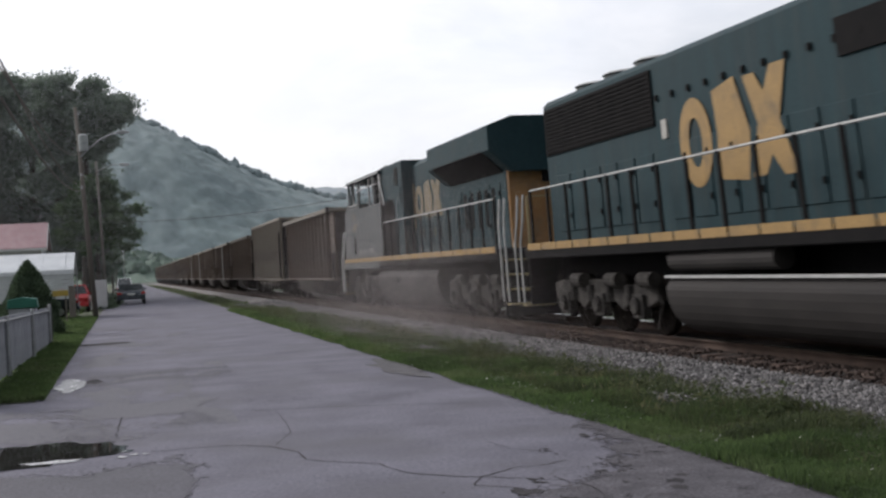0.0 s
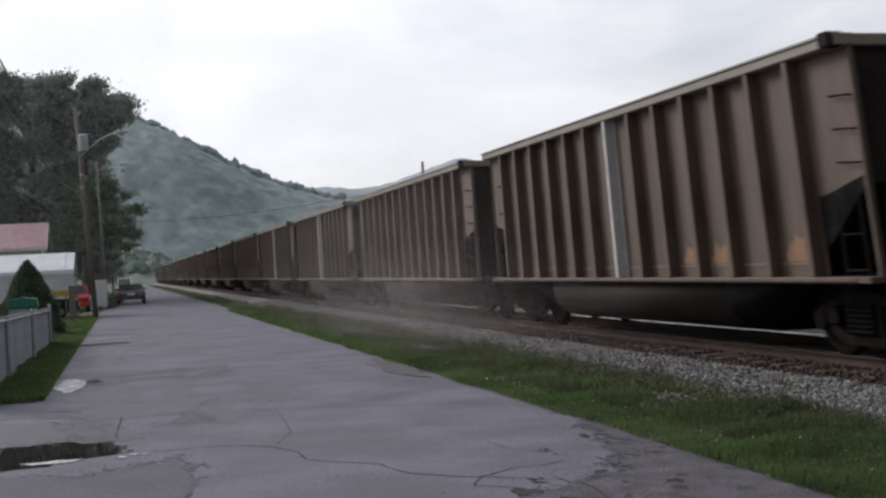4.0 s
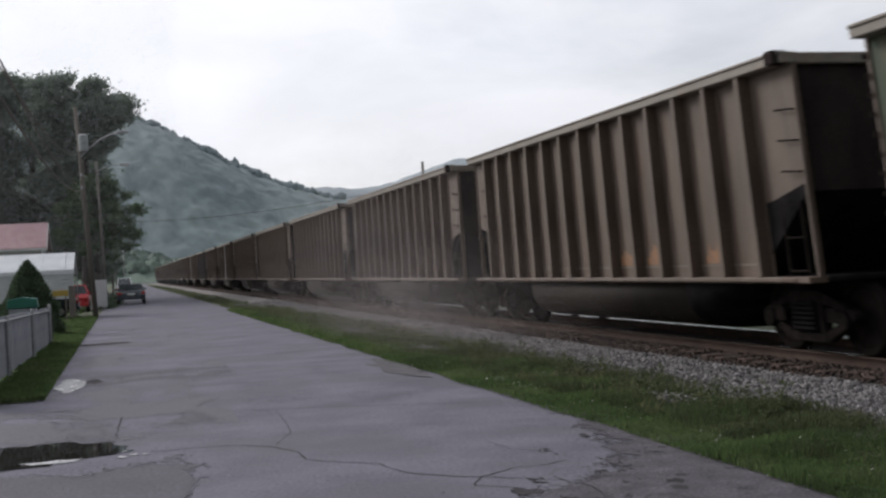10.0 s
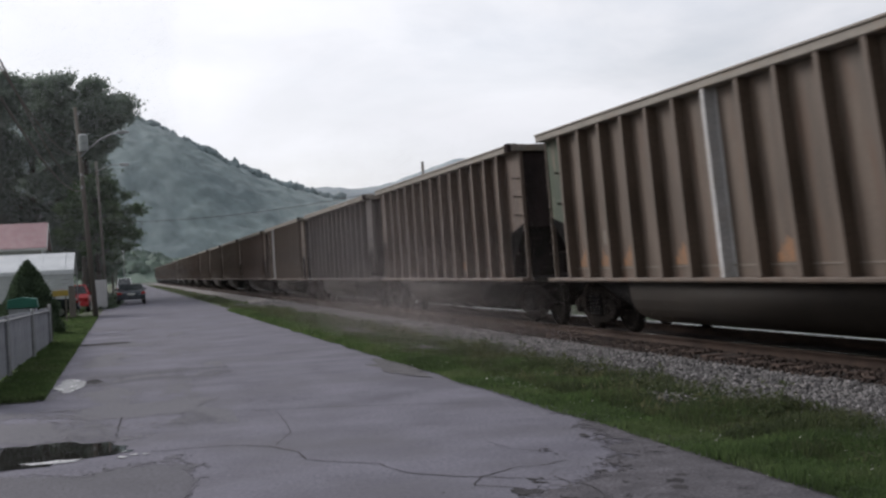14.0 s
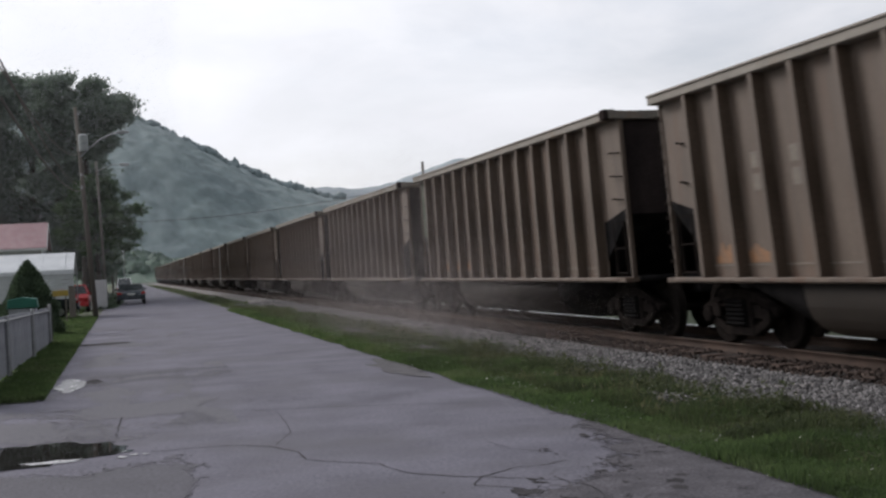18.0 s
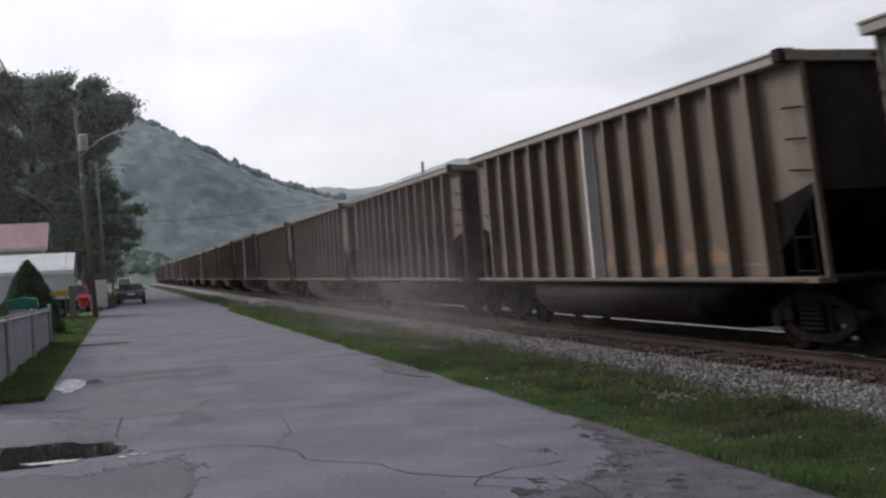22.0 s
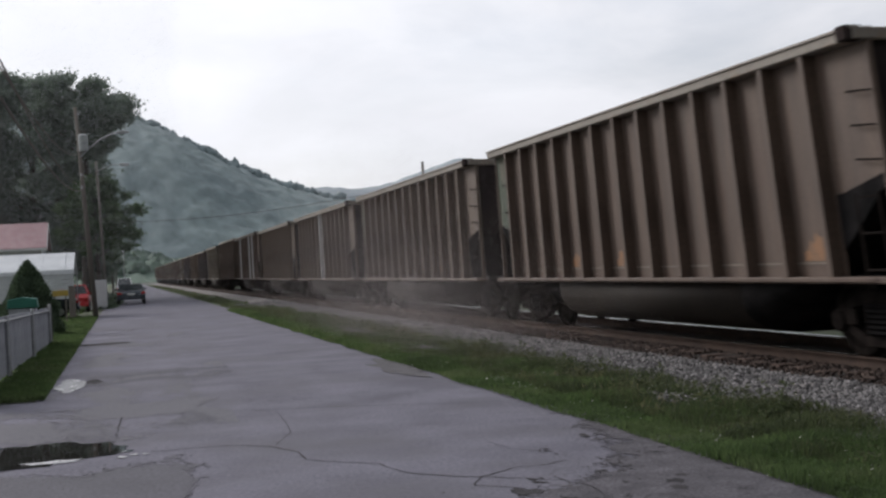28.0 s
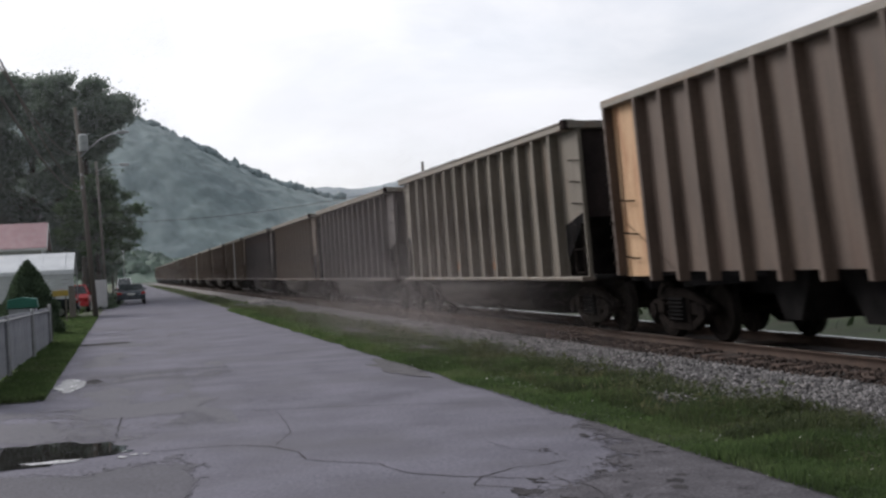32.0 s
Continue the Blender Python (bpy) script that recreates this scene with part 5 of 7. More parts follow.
def car(name, label, m, paint, width, length, height, pickup=False):
    """A road car, rear towards -y."""
    c = thing(name, label, "car", m, "parked cars")
    w, L = width / 2, length / 2
    if pickup:
        low = [(-L, 0.42), (-L, 0.98), (-0.15, 0.98), (-0.1, 1.05), (1.1, 1.05), (L - 0.1, 0.95), (L, 0.6), (L, 0.42)]
        cab = [(-0.15, 0.985), (0.0, height), (0.85, height), (1.45, 1.04)]
    else:
        low = [(-L, 0.36), (-L - 0.03, 0.62), (-L + 0.03, 0.93), (-L + 0.7, 0.99), (0.9, 0.97), (L - 0.25, 0.80), (L, 0.62), (L, 0.30)]
        cab = [(-L + 0.55, 0.97), (-L + 1.2, height), (0.25, height + 0.01), (1.25, 0.96)]
    part("body", Shape().prism(low, -w, w, "x"), paint, c, "", 0.11, False)
    half = [w - 0.07, w - 0.25, w - 0.25, w - 0.07]
    vs = [(-h, y, z) for h, (y, z) in zip(half, cab)] + [(h, y, z) for h, (y, z) in zip(half, cab)]
    part("cabin", Shape().add(vs, [(0, 1, 2, 3), (7, 6, 5, 4), (0, 4, 5, 1), (1, 5, 6, 2), (2, 6, 7, 3), (3, 7, 4, 0)]), M["carglass"], c, "dark tinted windows", 0.03)
    for sx in (-1, 1):
        part("pillar", Shape().path([(sx * half[0], cab[0][0], cab[0][1]), (sx * (half[1] + 0.01), cab[1][0], cab[1][1])], 0.05, 6), paint, c)
        part("pillar", Shape().path([(sx * half[3], cab[3][0], cab[3][1]), (sx * (half[2] + 0.01), cab[2][0], cab[2][1])], 0.04, 6), paint, c)
        part("wing_mirror", Shape().box(sx * (w + 0.06) - 0.09, sx * (w + 0.06) + 0.09, 0.75, 0.85, 0.98, 1.1), paint, c, "", 0.02)
    top = [p for p in cab[1:3]]
    part("roof", Shape().prism([(top[0][0] - 0.02, height - 0.02), (top[0][0], height + 0.025), (top[1][0], height + 0.035), (top[1][0] + 0.03, height - 0.02)], -w + 0.24, w - 0.24, "x"), paint, c, "", 0.015)
    for x in (-w + 0.09, w - 0.09):
        for y in (-L + 0.85, L - 0.85):
            k = part("wheel", Shape().wheel((x, y, 0.32), 0.32, 0.2, 22, ((0.0, 0.3), (0.6, 0.32), (0.66, 0.5), (0.94, 0.5), (1.0, 0.38))), M["rubber"], c, "black tyre", smooth=True)
            part("rim", Shape().wheel((x, y, 0.32), 0.2, 0.17, 18, ((0.0, 0.35), (0.3, 0.45), (0.85, 0.4), (1.0, 0.6))), M["alloy"], k, "bright rim")
    for x in (-w + 0.02, w - 0.32):
        part("tail_light", Shape().box(x, x + 0.3, -L - 0.055, -L + 0.1, 0.70, 0.86), M["taillight"], c, "red tail light", 0.015)
    part("bumper", Shape().box(-w + 0.03, w - 0.03, -L - 0.09, -L + 0.05, 0.36, 0.56), paint, c, "", 0.03)
    part("number_plate", Shape().box(-0.26, 0.26, -L - 0.062, -L - 0.035, 0.66, 0.79), M["plate"], c, "pale plate")
    return c


car("sedan", "dark blue-grey sedan parked at the road edge", pose(0.47, 89.5, 0, 0, 0, 0.5), M["carblue"], 1.9, 4.6, 1.4)
car("van", "white van parked further up the road", pose(0.1, 138, 0), M["carwhite"], 1.7, 4.8, 1.85)
car("pickup_truck", "red pickup truck parked by the white fence", pose(-2.85, 74.9, 0), M["carred"], 1.8, 4.8, 1.55, True)
car("sedan", "dark car parked under the carport", pose(-4.5, 65.5, 0, 0, 0, 90), M["carblue"], 1.75, 4.4, 1.42)


# ---- the train: rolling stock is built round its own middle, rail top at z 0, its leading end towards -y ----
PITCH, HALF = 16.15, 7.28
TOP, SILL, FACE, SKIN = 3.88, 1.03, 1.62, 1.42
RIBS = [-6.06 + 1.01 * i for i in range(13)]
SHARED = {}


def shared(key, make):
    if key not in SHARED:
        SHARED[key] = make()
    return SHARED[key]


def truck_meshes():
    side = Shape()
    side.prism([(-1.1, 0.56), (-0.6, 0.74), (-0.3, 0.84), (0.3, 0.84), (0.6, 0.74), (1.1, 0.56), (1.1, 0.46), (0.62, 0.62), (0.3, 0.68), (-0.3, 0.68), (-0.62, 0.62), (-1.1, 0.46)], -0.07, 0.07, "x")
    side.prism([(-0.42, 0.16), (0.42, 0.16), (0.42, 0.29), (-0.42, 0.29)], -0.075, 0.075, "x")
    for k in (-1, 1):
        side.prism([(k * 0.42, 0.16), (k * 0.42, 0.30), (k * 0.98, 0.54), (k * 1.06, 0.44)], -0.065, 0.065, "x")
        side.prism([(k * 0.27, 0.285), (k * 0.38, 0.285), (k * 0.38, 0.70), (k * 0.27, 0.70)], -0.066, 0.066, "x")
    for y in (-0.875, 0.875):
        side.tube((-0.13, y, 0.457), (0.05, y, 0.457), 0.13, 0.13, 12)
    for y in (-0.62, 0.62):
        side.box(-0.10, -0.071, y - 0.13, y + 0.13, 0.42, 0.62)
    side = side.mesh("side_frame", M["truck"], 0.012)
    zig = [(-0.05, 0.295)] + [(-0.10 - 0.05 * (i % 2), 0.30 + 0.032 * i) for i in range(13)] + [(-0.05, 0.69)]
    spring = Shape().prism(zig, -0.26, 0.26, "y").mesh("spring_nest", M["soot_shade"])
    wheel = Shape().tube((-0.95, 0, 0), (0.95, 0, 0), 0.075, n=10)
    for x in (-0.75, 0.75):
        wheel.wheel((x, 0, 0), 0.483, 0.14, 20)
        wheel.wheel((x * 0.93, 0, 0), 0.508, 0.03, 20, ((0.85, 0.5), (1.0, 0.3)))
    wheel = wheel.mesh("wheelset", M["wheel"], 0, False)
    bolster = Shape().box(-1.1, 1.1, -0.2, 0.2, 0.45, 0.72).tube((0, 0, 0.72), (0, 0, 0.95), 0.3, n=14).mesh("truck", M["truck"], 0.02)
    return side, spring, wheel, bolster


def truck(root, y):
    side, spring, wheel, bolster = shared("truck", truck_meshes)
    t = part("truck", bolster, M["truck"], root, "near-black cast steel bogie")
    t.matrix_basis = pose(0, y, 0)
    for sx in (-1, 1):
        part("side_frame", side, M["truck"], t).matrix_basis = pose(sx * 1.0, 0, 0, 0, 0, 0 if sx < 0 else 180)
        part("spring_nest", spring, M["soot_shade"], t).matrix_basis = pose(sx * 1.0, 0, 0, 0, 0, 0 if sx < 0 else 180)
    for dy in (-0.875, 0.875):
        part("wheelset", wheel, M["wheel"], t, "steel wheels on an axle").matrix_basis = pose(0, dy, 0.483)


def coupler_mesh():
    return Shape().box(-0.09, 0.09, -0.75, 0.1, 0.78, 0.98).box(-0.17, 0.17, -0.98, -0.72, 0.72, 1.04).mesh("coupler", M["truck"], 0.02)


def ladder_mesh(z0, z1, w, n):
    s = Shape().box(-0.02, 0.02, -w / 2 - 0.025, -w / 2, z0, z1).box(-0.02, 0.02, w / 2, w / 2 + 0.025, z0, z1)
    for i in range(n):
        z = z0 + 0.05 + (z1 - z0 - 0.1) * i / max(1, n - 1)
        s.tube((0, -w / 2, z), (0, w / 2, z), 0.016, n=6)
    return s.mesh("ladder", M["truck"])


def grab_mesh():
    return Shape().path([(0.07, -0.19, 0), (-0.015, -0.19, 0), (-0.015, 0.19, 0.03), (0.07, 0.19, 0.03)], 0.013, 6).mesh("grab_iron", M["truck"])


def stub_mesh():
    return Shape().path([(0.07, -0.07, 0), (-0.02, -0.07, 0), (-0.02, 0.07, 0.02), (0.07, 0.07, 0.02)], 0.016, 6).mesh("grab_iron", M["truck"])


def edge_ladder_mesh():
    """A ladder on the end sheet, of which the side shows only the rung ends."""
    s = Shape().box(0.02, 0.05, -0.02, 0.02, 1.1, TOP - 0.2)
    for i in range(11):
        z = 1.25 + 0.225 * i
        s.box(-0.05, 0.05, -0.028, 0.028, z, z + 0.06)
    return s.mesh("ladder", M["truck"])


def tub_meshes():
    d = {}
    d["side"] = lambda m: Shape().box(-0.02, 0.02, -6.06, 6.06, SILL, TOP - 0.15).mesh("side_panel", m)
    notch = [(6.06, 2.0), (6.32, 2.02), (7.24, 2.22), (7.24, TOP - 0.15), (6.06, TOP - 0.15)]
    d["corner_rear"] = lambda m: Shape().prism(notch, -0.02, 0.02, "x").mesh("corner_panel", m)
    d["corner_front"] = lambda m: Shape().prism([(-y, z) for y, z in notch], -0.02, 0.02, "x").mesh("corner_panel", m)
    # plate closing the notch, its recess shade put into the black
    shade = [(6.06, 1.25), (7.2, 2.1), (7.24, 2.218), (6.32, 2.018), (6.06, 1.998)]
    d["plate_rear"] = lambda m: Shape().prism(shade, -0.02, 0.02, "x").mesh("corner_plate", m)
    d["plate_front"] = lambda m: Shape().prism([(-y, z) for y, z in shade], -0.02, 0.02, "x").mesh("corner_plate", m)
    d["rib"] = lambda m: Shape().box(-0.20, 0.0, -0.055, 0.055, SILL, TOP - 0.14).box(-0.022, 0.0, -0.11, 0.11, SILL, TOP - 0.145).mesh("rib", m, 0.008)
    d["post"] = lambda m: Shape().box(-0.05, 0.03, -0.03, 0.03, SILL - 0.02, TOP - 0.14).mesh("corner_post", m, 0.008)
    d["chord"] = lambda m: Shape().box(-0.12, 0.16, -HALF, HALF, TOP - 0.15, TOP).box(-0.145, 0.0, -HALF, HALF, TOP - 0.035, TOP + 0.012).mesh("top_chord", m, 0.015)
    d["end_chord"] = lambda m: Shape().box(-FACE + 0.12, FACE - 0.12, -0.07, 0.10, TOP - 0.155, TOP - 0.005).mesh("end_chord", m, 0.015)
    d["end"] = lambda m: Shape().box(-SKIN + 0.03, SKIN - 0.03, -0.02, 0.02, 2.1, TOP - 0.15).mesh("end_sheet", m)
    d["slope"] = lambda m: Shape().prism([(0, 2.1), (0.05, 2.1), (-1.45, 1.0), (-1.5, 1.0)], -SKIN + 0.03, SKIN - 0.03, "x").mesh("slope_sheet", m)
    d["sill"] = lambda m: Shape().box(-0.2, 0.06, -HALF + 0.02, HALF - 0.02, SILL - 0.075, SILL).box(-0.22, -0.2, -HALF + 0.3, HALF - 0.3, SILL - 0.06, SILL - 0.005).mesh("side_sill", m, 0.01)
    d["frame"] = lambda m: Shape().box(-0.35, 0.35, -7.4, 7.4, 0.72, 1.0).box(-1.35, 1.35, -7.3, -5.7, 0.96, 1.04).box(-1.35, 1.35, 5.7, 7.3, 0.96, 1.04).mesh("underframe", m, 0.02)
    return d


TUB = tub_meshes()


def tub_profile(low=0.21):
    prof = []
    for i in range(15):
        a = math.pi * i / 14
        prof.append((-1.5 * math.copysign(abs(math.cos(a)) ** 0.55, math.cos(a)), 0.96 - (0.96 - low) * math.sin(a) ** 0.6))
    return prof


def belly_mesh(m):
    return Shape().prism(tub_profile(), -3.6, 3.6, "y").mesh("tub", m, 0, True)


def belly_end_mesh(m):
    prof = tub_profile()
    k = len(prof)
    vs = [(x, 3.6, z) for x, z in prof] + [(x, 5.05, 0.96 - (0.96 - z) * 0.12) for x, z in prof]
    return Shape().add(vs, [(i, i + 1, k + i + 1, k + i) for i in range(k - 1)] + [tuple(range(k, 2 * k))]).mesh("tub_end", m, 0, True)


def tub_car(paint, name="coal_car", label="", rib_paint=None, far=False):
    root = thing(name, label, "railway car", None, "coal train")
    mm, rm = M[paint], M[rib_paint or paint]
    g = lambda key, m: shared((key, m.name), lambda: TUB[key](m))
    for sx in (-1, 1):
        flip = 0 if sx < 0 else 180
        part("side_panel", g("side", mm), mm, root).matrix_basis = pose(sx * SKIN, 0, 0)
        for key in ("corner_front", "corner_rear"):
            part("corner_panel", g(key, mm), mm, root).matrix_basis = pose(sx * SKIN, 0, 0)
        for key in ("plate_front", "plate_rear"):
            part("corner_plate", g(key, M["soot_shade"]), M["soot_shade"], root, "black corner plate, sooty and darkened for recess shade").matrix_basis = pose(sx * SKIN, 0, 0)
        part("top_chord", g("chord", M["cap"]), M["cap"], root, "bare dusty top rim").matrix_basis = pose(sx * (FACE - 0.1), 0, 0, 0, 0, flip)
        part("side_sill", g("sill", rm), rm, root).matrix_basis = pose(sx * (FACE - 0.2), 0, 0, 0, 0, flip)
        if far:
            if sx < 0:
                s = Shape()
                for y in RIBS:
                    s.prism([(-FACE, y - 0.07), (-FACE, y + 0.07), (-SKIN + 0.02, y + 0.11), (-SKIN + 0.02, y - 0.11)], SILL, TOP - 0.14, "z")
                part("ribs", shared(("ribs", rm.name), lambda: s.mesh("ribs", rm)), rm, root)
        else:
            for y in RIBS:
                part("rib", g("rib", rm), rm, root).matrix_basis = pose(sx * SKIN, y, 0, 0, 0, flip)
            for y in (-7.235, 7.235):
                part("corner_post", g("post", rm), rm, root).matrix_basis = pose(sx * SKIN, y, 0, 0, 0, flip)
            for y in (-6.78, 6.78):
                lad = shared("ladder", lambda: ladder_mesh(SILL + 0.02, 2.0, 0.42, 3))
                part("ladder", lad, M["truck"], root, "dark corner ladder").matrix_basis = pose(sx * (SKIN + 0.01), y, 0)
            for z in (2.35, 2.75, 3.15):
                part("grab_iron", shared("grab", grab_mesh), M["truck"], root).matrix_basis = pose(sx * (SKIN + 0.08), -6.98, z, 0, 0, flip)
            for z in (2.45, 3.05):
                part("grab_iron", shared("stub", stub_mesh), M["truck"], root).matrix_basis = pose(sx * (SKIN + 0.06), 6.62, z, 0, 0, flip)
            part("ladder", shared("edge_ladder", edge_ladder_mesh), M["truck"], root, "dark end ladder").matrix_basis = pose(sx * (SKIN + 0.03), 7.285, 0, 0, 0, flip)
    for sy in (-1, 1):
        flip = 0 if sy > 0 else 180
        part("end_chord", g("end_chord", M["cap"]), M["cap"], root).matrix_basis = pose(0, sy * (HALF - 0.12), 0, 0, 0, flip)
        part("end_sheet", g("end", M["end_black"]), M["end_black"], root, "near-black end sheet").matrix_basis = pose(0, sy * 7.16, 0)
        # slope sheet black carries the shade of the recess behind the notch
        part("slope_sheet", g("slope", M["soot_shade"]), M["soot_shade"], root, "slope sheet, sooty and blackened for recess shade").matrix_basis = pose(0, sy * 7.14, 0, 0, 0, flip)
        part("coupler", shared("coupler", coupler_mesh), M["truck"], root).matrix_basis = pose(0, sy * 7.1, 0, 0, 0, 180 if sy > 0 else 0)
        for sx in (-1, 1):
            if not far and sy < 0:
                part("corner_gusset", shared("gusset", lambda: Shape().box(-0.13, 0.1, -0.09, 0.12, TOP - 0.16, TOP + 0.018).mesh("corner_gusset", M["end_black"], 0.015)), M["end_black"], root, "dark corner gusset").matrix_basis = pose(sx * (FACE - 0.02), sy * (HALF - 0.10), 0)
        truck(root, sy * 6.17)
    part("underframe", g("frame", M["soot_shade"]), M["soot_shade"], root)
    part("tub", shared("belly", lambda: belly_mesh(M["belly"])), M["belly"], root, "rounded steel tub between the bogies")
    # tub ends take black paint in place of the shade they hang in
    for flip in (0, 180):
        part("tub_end", shared("belly_end", lambda: belly_end_mesh(M["soot_shade"])), M["soot_shade"], root, "sloping tub end painted black for its shade").matrix_basis = pose(0, 0, 0, 0, 0, flip)
    return root


def rust_mesh(v):
    rng = random.Random(90 + v)
    w = rng.uniform(0.55, 0.74)
    top = [(w * i / 9, 1.27 + rng.uniform(0.12, 0.3) * (0.35 + math.sin(math.pi * i / 9)) * rng.uniform(0.5, 1.0)) for i in range(10)]
    return Shape().prism([(0, 1.225)] + top + [(w, 1.225)], -SKIN - 0.026, -SKIN - 0.019, "x").mesh("rust_patch", M["rust"])


def marks(root, boxes):
    """Flat painted marks on the near side: (name, y0, y1, z0, z1, material, label)."""
    for name, y0, y1, z0, z1, mat, label in boxes:
        part(name, Shape().box(-SKIN - 0.026, -SKIN - 0.019, y0, y1, z0, z1), M[mat], root, label)


def words(root, text, y, z, size, mat, x, name="lettering"):
    """Painted characters on the near side, read from the left of the train."""
    cu = bpy.data.curves.new(name, "FONT")
    cu.body, cu.size, cu.extrude, cu.align_x = text, size, 0.002, "CENTER"
    tmp = bpy.data.objects.new(name, cu)
    scene.collection.objects.link(tmp)
    me = bpy.data.meshes.new_from_object(tmp)
    bpy.data.objects.remove(tmp)
    bpy.data.curves.remove(cu)
    me.materials.append(M[mat]) if not me.materials else None
    me.materials[0] = M[mat]
    ob = part(name, me, M[mat], root, "painted characters")
    ob.matrix_basis = pose(x, y, z, 90, 0, -90)
    return ob


def hopper_car(label, paint, name="hopper_car", deep=False):
    """A ribbed hopper with slanting floor and discharge chutes; deep: its ribs hang below the body, open underneath."""
    root = thing(name, label, "railway car", None, "coal train")
    mm = M[paint]
    HIGH = TOP + (0.2 if deep else 0.4)
    ribs = [-6.1 + 12.2 / 14 * i for i in range(15)] if not deep else [-5.9 + 11.8 / 12 * i for i in range(13)]
    low = 1.0 if not deep else 1.12
    ladder_paint = mm
    rec = 0.11 if not deep else 0.16
    for sx in (-1, 1):
        flip = 0 if sx < 0 else 180
        part("side_panel", Shape().box(-0.02, 0.02, -6.05, 6.05, low, HIGH - 0.14), mm, root).matrix_basis = pose(sx * (FACE - rec - 0.02), 0, 0)
        for sy in (-1, 1):
            edge = [(6.05, 1.05), (7.2, 1.05), (7.2, HIGH - 0.14), (6.05, HIGH - 0.14)] if deep else [(6.05, 1.25), (7.2, 3.3), (7.2, HIGH - 0.14), (6.05, HIGH - 0.14)]
            part("corner_panel", Shape().prism([(sy * a, b) for a, b in edge], -0.02, 0.02, "x"), mm, root).matrix_basis = pose(sx * (FACE - rec - 0.02), 0, 0)
            part("corner_post", Shape().box(-rec, 0.02, -0.05, 0.05, low - 0.05, HIGH - 0.14), mm, root, "", 0.01).matrix_basis = pose(sx * (FACE - rec), sy * 7.2, 0, 0, 0, flip)
            if deep:
                part("ladder", shared("edge_ladder", edge_ladder_mesh), ladder_paint, root, "corner ladder seen at the edge").matrix_basis = pose(sx * (FACE - 0.02), sy * 7.26, 0, 0, 0, flip)
                for z in (1.35, 1.75, 2.3):
                    part("grab_iron", shared("grab", grab_mesh), ladder_paint, root).matrix_basis = pose(sx * (FACE - rec + 0.08), sy * 6.75, z, 0, 0, flip)
            else:
                part("ladder", shared("tall_ladder", lambda: ladder_mesh(1.1, 3.5, 0.42, 7)), ladder_paint, root, "pale corner ladder").matrix_basis = pose(sx * (FACE + 0.02), sy * 7.0, 0)
        rb = shared(("rib", paint, deep), lambda: Shape().prism([(-rec, -0.05), (-rec, 0.05), (0.01, 0.09), (0.01, -0.09)], low - (0.14 if deep else 0), HIGH - 0.13, "z").mesh("rib", mm, 0.01))
        for y in ribs:
            part("rib", rb, mm, root).matrix_basis = pose(sx * (FACE - rec), y, 0, 0, 0, flip)
        part("top_chord", Shape().box(-0.02, 0.26, -HALF, HALF, HIGH - 0.14, HIGH), M["cap"], root, "bare dusty top rim", 0.015).matrix_basis = pose(sx * (FACE - 0.02), 0, 0, 0, 0, flip)
        if not deep:
            part("side_sill", Shape().box(-0.12, 0.05, -HALF, HALF, low - 0.08, low), mm, root, "", 0.01).matrix_basis = pose(sx * (FACE - 0.12), 0, 0, 0, 0, flip)
    for sy in (-1, 1):
        flip = 0 if sy > 0 else 180
        part("end_sheet", Shape().box(-1.46, 1.46, -0.02, 0.02, 1.9 if deep else 3.15, HIGH - 0.14), M["end_black"], root, "near-black end sheet").matrix_basis = pose(0, sy * 7.0, 0)
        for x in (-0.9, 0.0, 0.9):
            part("end_post", Shape().box(x - 0.05, x + 0.05, 0, 0.12, 1.1, HIGH - 0.14), M["end_black"], root).matrix_basis = pose(0, sy * 7.02, 0, 0, 0, flip)
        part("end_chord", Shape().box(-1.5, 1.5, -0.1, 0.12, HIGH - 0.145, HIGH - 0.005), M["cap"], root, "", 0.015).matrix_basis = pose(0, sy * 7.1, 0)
        # black slope sheet, recess shade included in the colour
        part("slope_sheet", Shape().prism([(0, 1.95), (0.05, 1.95), (-2.2, 0.9), (-2.25, 0.9)] if deep else [(0, 3.2), (0.05, 3.2), (-2.6, 0.9), (-2.65, 0.9)], -1.46, 1.46, "x"), M["soot_shade"], root, "slope sheet, sooty and blackened for recess shade").matrix_basis = pose(0, sy * 7.0, 0, 0, 0, flip)
        part("coupler", shared("coupler", coupler_mesh), M["truck"], root).matrix_basis = pose(0, sy * 7.1, 0, 0, 0, 180 if sy > 0 else 0)
        truck(root, sy * 6.17)
    part("underframe", Shape().box(-0.35, 0.35, -7.4, 7.4, 0.72, 1.0).box(-1.35, 1.35, -7.3, -6.0, 0.96, 1.04).box(-1.35, 1.35, 6.0, 7.3, 0.96, 1.04), M["soot_shade"], root, "", 0.02)
    bays = (-3.6, -1.8, 0.0, 1.8, 3.6) if not deep else (-2.9, -1.0, 1.0, 2.9)
    for y in bays:
        w = 0.82 if not deep else 0.62
        part("discharge_chute", Shape().prism([(y - w, low), (y + w, low), (y + 0.2, 0.42), (y - 0.2, 0.42)], -1.38 if not deep else -0.95, 1.38 if not deep else 0.95, "x"), M["belly"] if not deep else M["soot_shade"], root, "slanting discharge chute")
        for sx in (-1, 1):
            if not deep:
                part("chute_plate", Shape().prism([(y - 0.34, 0.955), (y + 0.34, 0.955), (y + 0.05, 0.66), (y - 0.05, 0.66)], -0.015, 0.015, "x"), M["beige"], root, "dusty triangular gusset").matrix_basis = pose(sx * (FACE - 0.1), 0, 0)
    return root


